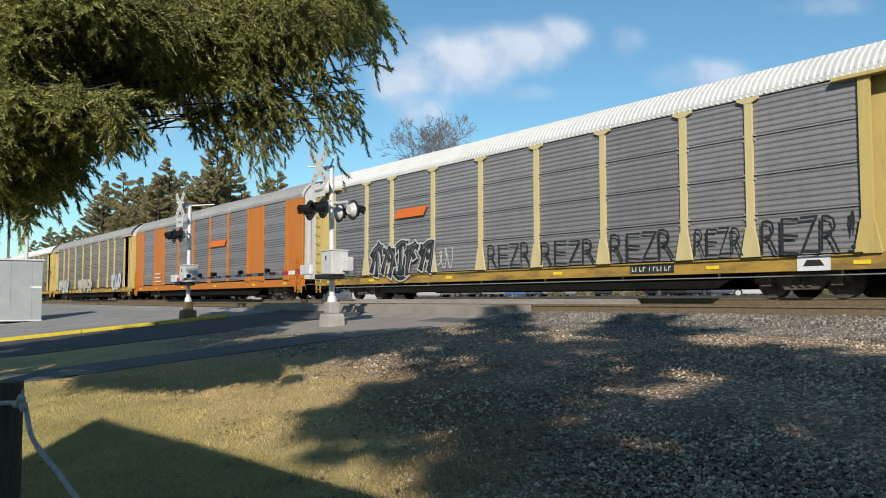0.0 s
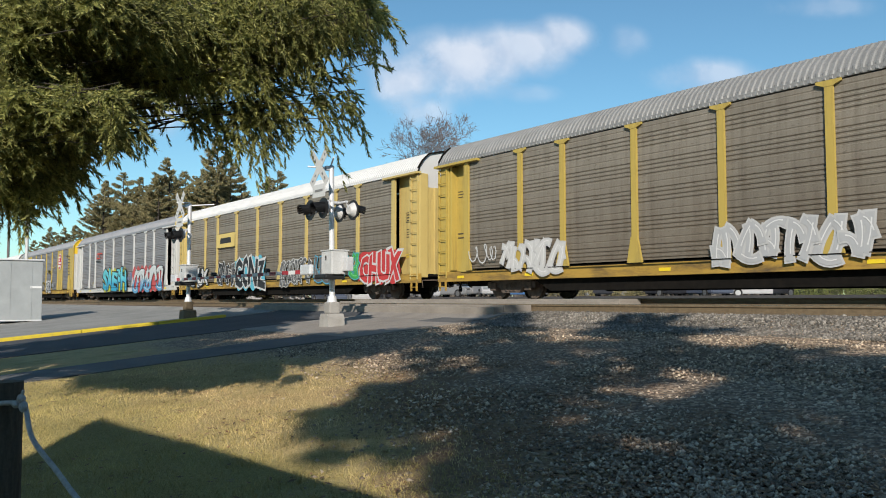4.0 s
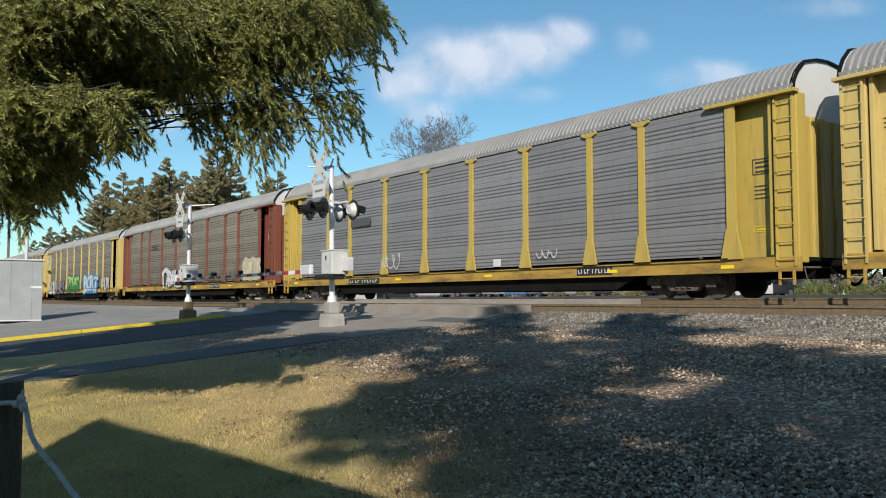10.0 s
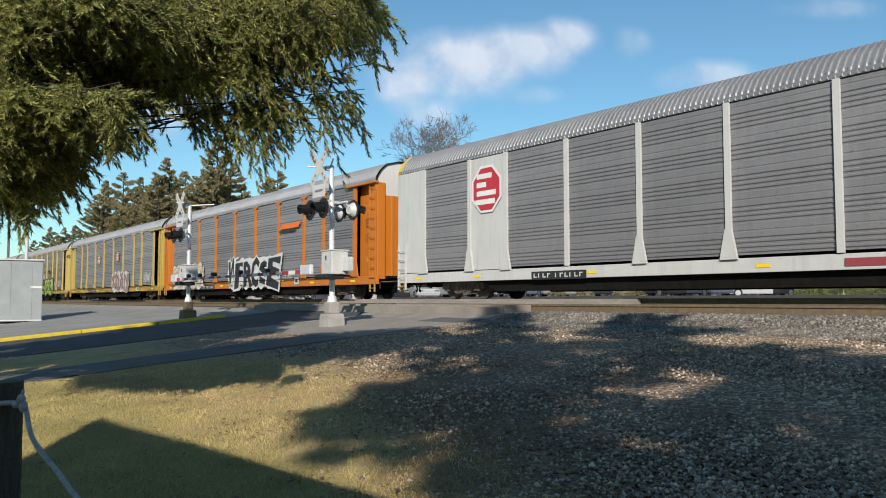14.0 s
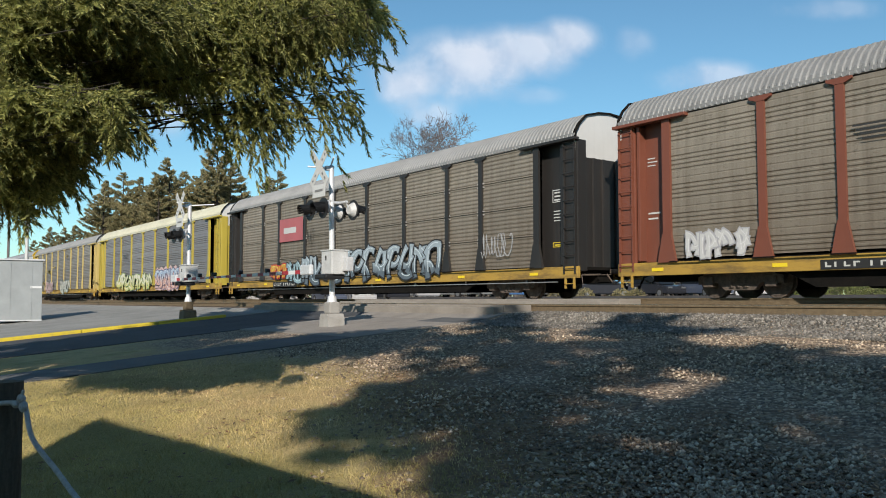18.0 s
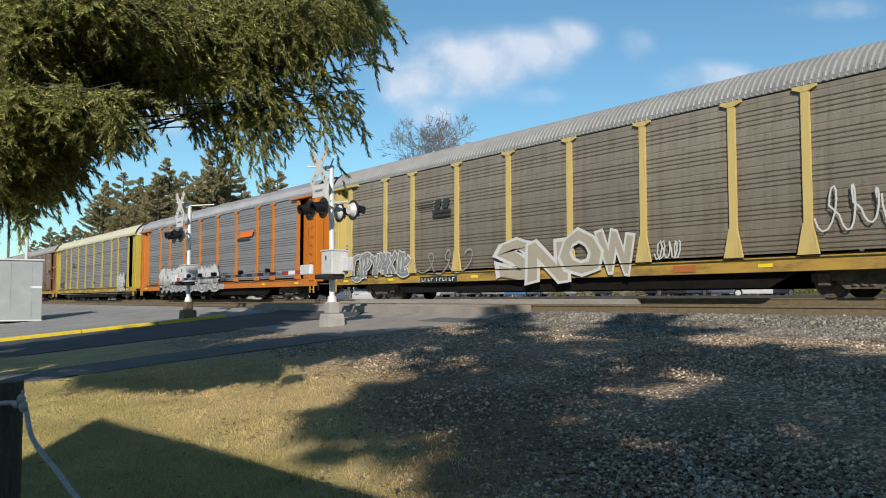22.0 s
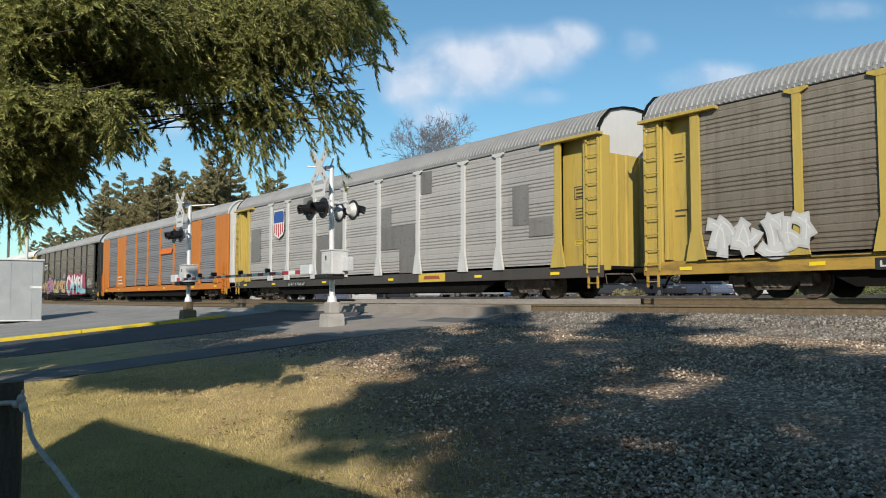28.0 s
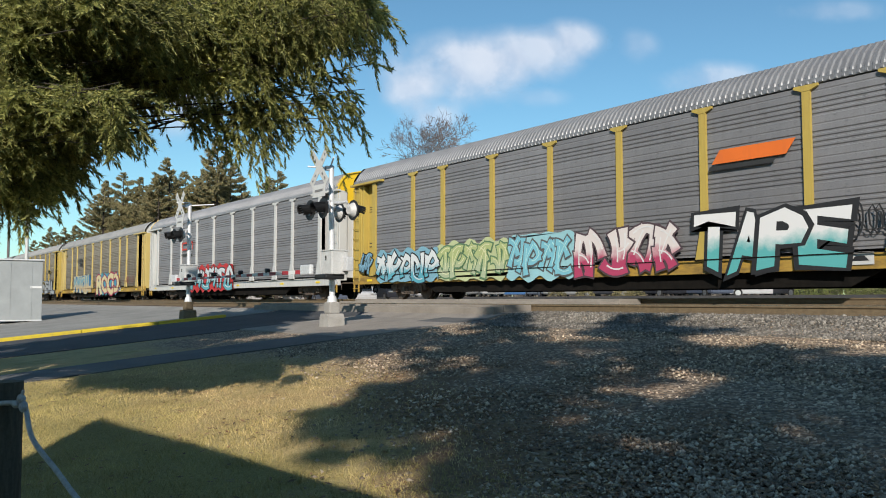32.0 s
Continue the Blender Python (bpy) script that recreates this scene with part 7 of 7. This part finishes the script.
WOODS = leaf_mat("far_wood", (0.07, 0.06, 0.05), (0.13, 0.11, 0.09), (0.17, 0.15, 0.11))
rng0 = np.random.default_rng(9)
spots = []
for i in range(150):
    a = radians(80 + 125 * i / 149)
    rr = 190 + rng0.uniform(-15, 25)
    spots.append(((math.cos(a) * rr, math.sin(a) * rr, 1.0), rng0.uniform(5, 9), rng0.uniform(5, 10)))
clumps("woodland", "far belt of bare winter woodland", "woodland", spots, 1.9, WOODS, 170, 77, "stuff")
lot = box(B(), -120, 30, 33, 68, 1.2, 1.735)
mesh_thing("pavement_lot", lot, ASPHALT, "grey asphalt car park beyond the tracks", "car park", kind="structure")


# ---- lawn and stones ----
def scatter_grass():
    rng = np.random.default_rng(21)
    n = 150000
    de = 4.6 + 13.0 * rng.uniform(0, 1, n) ** 1.3
    la = -0.56 * de + rng.uniform(0, 1, n) * (0.56 * de + 1.2)
    X, Y = AX[0] * de + RX[0] * la, AX[1] * de + RX[1] * la
    edge = Y + 0.42 * np.maximum(X + 10, 0)
    keep = (rng.normal(5.8, 0.9, n) > edge) & (X > -15.3)
    X, Y = X[keep], Y[keep]
    m = len(X)
    Z = np.array([ground_z(0, y) for y in Y]) - 0.02 + np.array([0.05 * noise.noise((x * 0.5, y * 0.5, 3.0)) + 0.02 * noise.noise((x * 2.3, y * 2.3, 7.0)) for x, y in zip(X, Y)])
    ang = rng.uniform(0, 6.283, m)
    hgt = rng.uniform(0.012, 0.045, m)
    lean = rng.uniform(0.4, 1.6, m)
    la2 = rng.uniform(0, 6.283, m)
    wd = rng.uniform(0.003, 0.006, m)
    P = np.stack([X, Y, Z], 1)
    S = np.stack([np.cos(ang) * wd, np.sin(ang) * wd, np.zeros(m)], 1)
    T = P + np.stack([np.cos(la2) * hgt * lean, np.sin(la2) * hgt * lean, hgt + 0.02], 1)
    V = np.stack([P - S, P + S, T], 1).reshape(-1, 3)
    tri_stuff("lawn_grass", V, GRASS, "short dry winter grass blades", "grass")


def tri_stuff(name, V, material, label, category):
    nv = len(V)
    me = bpy.data.meshes.new(name)
    me.vertices.add(nv)
    me.vertices.foreach_set("co", V.astype(np.float32).ravel())
    me.loops.add(nv)
    me.loops.foreach_set("vertex_index", np.arange(nv, dtype=np.int32))
    me.polygons.add(nv // 3)
    me.polygons.foreach_set("loop_start", np.arange(0, nv, 3, dtype=np.int32))
    me.update(calc_edges=True)
    me.materials.append(material)
    return tagged(new(name, me), label, category, kind="stuff")


def scatter_stones(name, X, Y, size, seed, label, material):
    """Angular stones, each a jittered eight-sided lump half sunk in the ground."""
    rng = np.random.default_rng(seed)
    n = len(X)
    Z = np.array([ground_z(0, y) for y in Y])
    r = size * rng.uniform(0.6, 1.5, n)
    base = np.array([[1, 0, 0], [0, 1, 0], [-1, 0, 0], [0, -1, 0], [0, 0, 0.75], [0, 0, -0.75]])
    D = base[None] * r[:, None, None] * rng.uniform(0.6, 1.25, (n, 6, 1)) + rng.normal(0, 0.18, (n, 6, 3)) * r[:, None, None]
    a = rng.uniform(0, 6.283, n)
    c, s = np.cos(a)[:, None], np.sin(a)[:, None]
    D = np.stack([D[..., 0] * c - D[..., 1] * s, D[..., 0] * s + D[..., 1] * c, D[..., 2]], -1)
    D += np.stack([X, Y, Z + 0.25 * r], 1)[:, None, :]
    verts = D.reshape(-1, 3)
    fc = np.array([[0, 1, 4], [1, 2, 4], [2, 3, 4], [3, 0, 4], [1, 0, 5], [2, 1, 5], [3, 2, 5], [0, 3, 5]])
    F = (fc[None] + 6 * np.arange(n)[:, None, None]).reshape(-1)
    me = bpy.data.meshes.new(name)
    me.vertices.add(len(verts))
    me.vertices.foreach_set("co", verts.astype(np.float32).ravel())
    me.loops.add(len(F))
    me.loops.foreach_set("vertex_index", F.astype(np.int32))
    me.polygons.add(len(F) // 3)
    me.polygons.foreach_set("loop_start", np.arange(0, len(F), 3, dtype=np.int32))
    me.update(calc_edges=True)
    me.materials.append(material)
    return tagged(new(name, me), label, "gravel", kind="stuff")


def scatter_leaves():
    """Fallen brown leaves on the lawn and the bare soil beside the gravel, thicker in drifts."""
    rng = np.random.default_rng(41)
    n = 26000
    de = 4.8 + 11.0 * rng.uniform(0, 1, n) ** 1.3
    la = -0.5 * de + rng.uniform(0, 1, n) * (0.5 * de + 3.2)
    X, Y = AX[0] * de + RX[0] * la, AX[1] * de + RX[1] * la
    edge = Y + 0.42 * np.maximum(X + 10, 0)
    drift = np.array([noise.noise((x * 0.7, y * 0.7, 11.0)) for x, y in zip(X, Y)])
    thick = np.exp(-((edge - 6.9) / 1.5) ** 2) * 0.9 * np.clip((X + 10.8) / 1.5, 0.05, 1) + 0.1
    keep = (rng.uniform(0, 1, n) < thick * (0.45 + 1.3 * np.clip(drift, -0.3, 0.7))) & (X > -15.0)
    X, Y = X[keep], Y[keep]
    m = len(X)
    Z = np.array([ground_z(0, y) for y in Y]) + np.array([0.05 * noise.noise((x * 0.5, y * 0.5, 3.0)) + 0.02 * noise.noise((x * 2.3, y * 2.3, 7.0)) for x, y in zip(X, Y)]) + rng.uniform(0.012, 0.03, m)
    ang, size = rng.uniform(0, 6.283, m), rng.uniform(0.016, 0.042, m)
    P = np.stack([X, Y, Z], 1)
    along = np.stack([np.cos(ang) * size, np.sin(ang) * size, rng.uniform(-0.3, 0.3, m) * size], 1)
    side = np.stack([-np.sin(ang) * size, np.cos(ang) * size, rng.uniform(-0.4, 0.4, m) * size], 1) * 0.45
    V = np.stack([P - along, P + side, P + along, P + along, P - side, P - along], 1).reshape(-1, 3)
    tri_stuff("fallen_leaves", V, DEAD_LEAF, "scattered fallen brown leaves on the lawn edge", "leaves")


def scatter_gravel():
    rng = np.random.default_rng(31)
    n = 34000
    de = 4.8 + 14.0 * rng.uniform(0, 1, n) ** 1.5
    la = -0.2 * de + rng.uniform(0, 1, n) * 0.78 * de
    X, Y = AX[0] * de + RX[0] * la, AX[1] * de + RX[1] * la
    edge = Y + 0.42 * np.maximum(X + 10, 0)
    keep = (rng.normal(6.4, 0.7, n) < edge) & (X > -15.2) & (Y < 12.6)
    scatter_stones("gravel", X[keep], Y[keep], 0.019, 32, "loose grey gravel beside the lawn", STONE)
    n = 26000
    X = -15.2 + 11.0 * rng.uniform(0, 1, n)
    Y = 11.6 + 2.7 * rng.uniform(0, 1, n)
    scatter_stones("track_ballast", X, Y, 0.027, 33, "grey ballast stones beside the track", BALLAST)
    X = -15.4 + 11.0 * rng.uniform(0, 1, 14000)
    Y = 14.3 + 7.5 * rng.uniform(0, 1, 14000)
    scatter_stones("track_ballast", X, Y, 0.035, 34, "grey ballast stones between the rails", BALLAST)


scatter_grass()
scatter_leaves()
scatter_gravel()


# ---- clouds ----
def cloud_mat(seed, thick):
    m, nt, b = nodes_of("cloud")
    nt.nodes.remove(b)
    tc = nt.nodes.new("ShaderNodeTexCoord")
    mp = nt.nodes.new("ShaderNodeMapping")
    mp.inputs["Location"].default_value = (-0.5, -0.5, 0)
    mp.inputs["Scale"].default_value = (1, 1, 0)
    nt.links.new(tc.outputs["Generated"], mp.inputs["Vector"])
    ln = nt.nodes.new("ShaderNodeVectorMath")
    ln.operation = "LENGTH"
    nt.links.new(mp.outputs["Vector"], ln.inputs[0])
    fall = math_node(nt, "SUBTRACT", 1.0, math_node(nt, "MULTIPLY", ln.outputs["Value"], 2.0))
    n = nt.nodes.new("ShaderNodeTexNoise")
    n.noise_dimensions = "4D"
    n.inputs["W"].default_value = seed
    n.inputs["Scale"].default_value = 0.011
    n.inputs["Detail"].default_value = 7
    n.inputs["Roughness"].default_value = 0.55
    nt.links.new(tc.outputs["Object"], n.inputs["Vector"])
    f = math_node(nt, "ADD", fall, math_node(nt, "MULTIPLY", math_node(nt, "SUBTRACT", n.outputs["Fac"], 0.5), 1.9))
    a = ramp_node(nt, f, [(0.0, (0, 0, 0)), (0.8, (0.72,) * 3)])
    a = mix_node(nt, 1.0, a, ramp_node(nt, fall, [(0.02, (0, 0, 0)), (0.5, (thick,) * 3)]), "MULTIPLY")
    em = nt.nodes.new("ShaderNodeEmission")
    shade = ramp_node(nt, n.outputs["Fac"], [(0.35, (0.47, 0.53, 0.65)), (0.62, (0.66, 0.69, 0.76))])
    nt.links.new(shade, em.inputs["Color"])
    tr = nt.nodes.new("ShaderNodeBsdfTransparent")
    mx = nt.nodes.new("ShaderNodeMixShader")
    nt.links.new(a, mx.inputs["Fac"])
    nt.links.new(tr.outputs["BSDF"], mx.inputs[1])
    nt.links.new(em.outputs["Emission"], mx.inputs[2])
    nt.links.new(mx.outputs["Shader"], nt.nodes["Material Output"].inputs["Surface"])
    return m


CLOUDS = {}
SKYM = CAM_POSE.to_quaternion().to_matrix().to_4x4()
for i, (x, y, w, h, thick) in enumerate([(800, 118, 360, 170, 0.95), (900, 92, 330, 130, 0.95), (985, 66, 170, 100, 0.9), (1245, 136, 260, 90, 0.7), (1105, 74, 110, 80, 0.3), (925, 166, 170, 50, 0.25), (735, 200, 170, 80, 0.7), (1450, 12, 260, 60, 0.3), (290, 165, 300, 190, 0.95), (110, 60, 260, 160, 0.95), (500, 60, 240, 160, 0.95), (700, 150, 170, 120, 0.9)]):
    d = 1452.0 + 14.0 * i
    bm = B()
    n = 8
    vs = [[bm.verts.new((-w / 2 + w * a / n, -h / 2 + h * c / n, 0)) for a in range(n + 1)] for c in range(n + 1)]
    for c in range(n):
        for a in range(n):
            bm.faces.new((vs[c][a], vs[c][a + 1], vs[c + 1][a + 1], vs[c + 1][a]))
    ob = mesh_thing("backdrop_cloud", bm, cloud_mat(3.7 * i, thick), "soft white fair-weather cloud in a blue sky", "cloud", kind="structure")

    def spot(px, py):
        v = CAM_POSE @ Vector(((px - 784) * d / 1452, (441 - py) * d / 1452, -d))
        return Matrix.Translation(v) @ SKYM
    CLOUDS[ob.name] = (spot(x, y), spot(x + 21, y + 8))


# ---- motions ----
def motions():
    for k, car in CARS.items():
        walk(car, [(t, pose(-34.35 + PITCH * k + HALF - travel(t) - CAR_SHIFT.get(k, 0.24), Y_TRAIN, Z_TRAIN)) for t in VIEW_LAG])
    for c, (a, b) in CLOUDS.items():
        walk(bpy.data.objects[c], [(0.0, a), (32.0, b)])


motions()
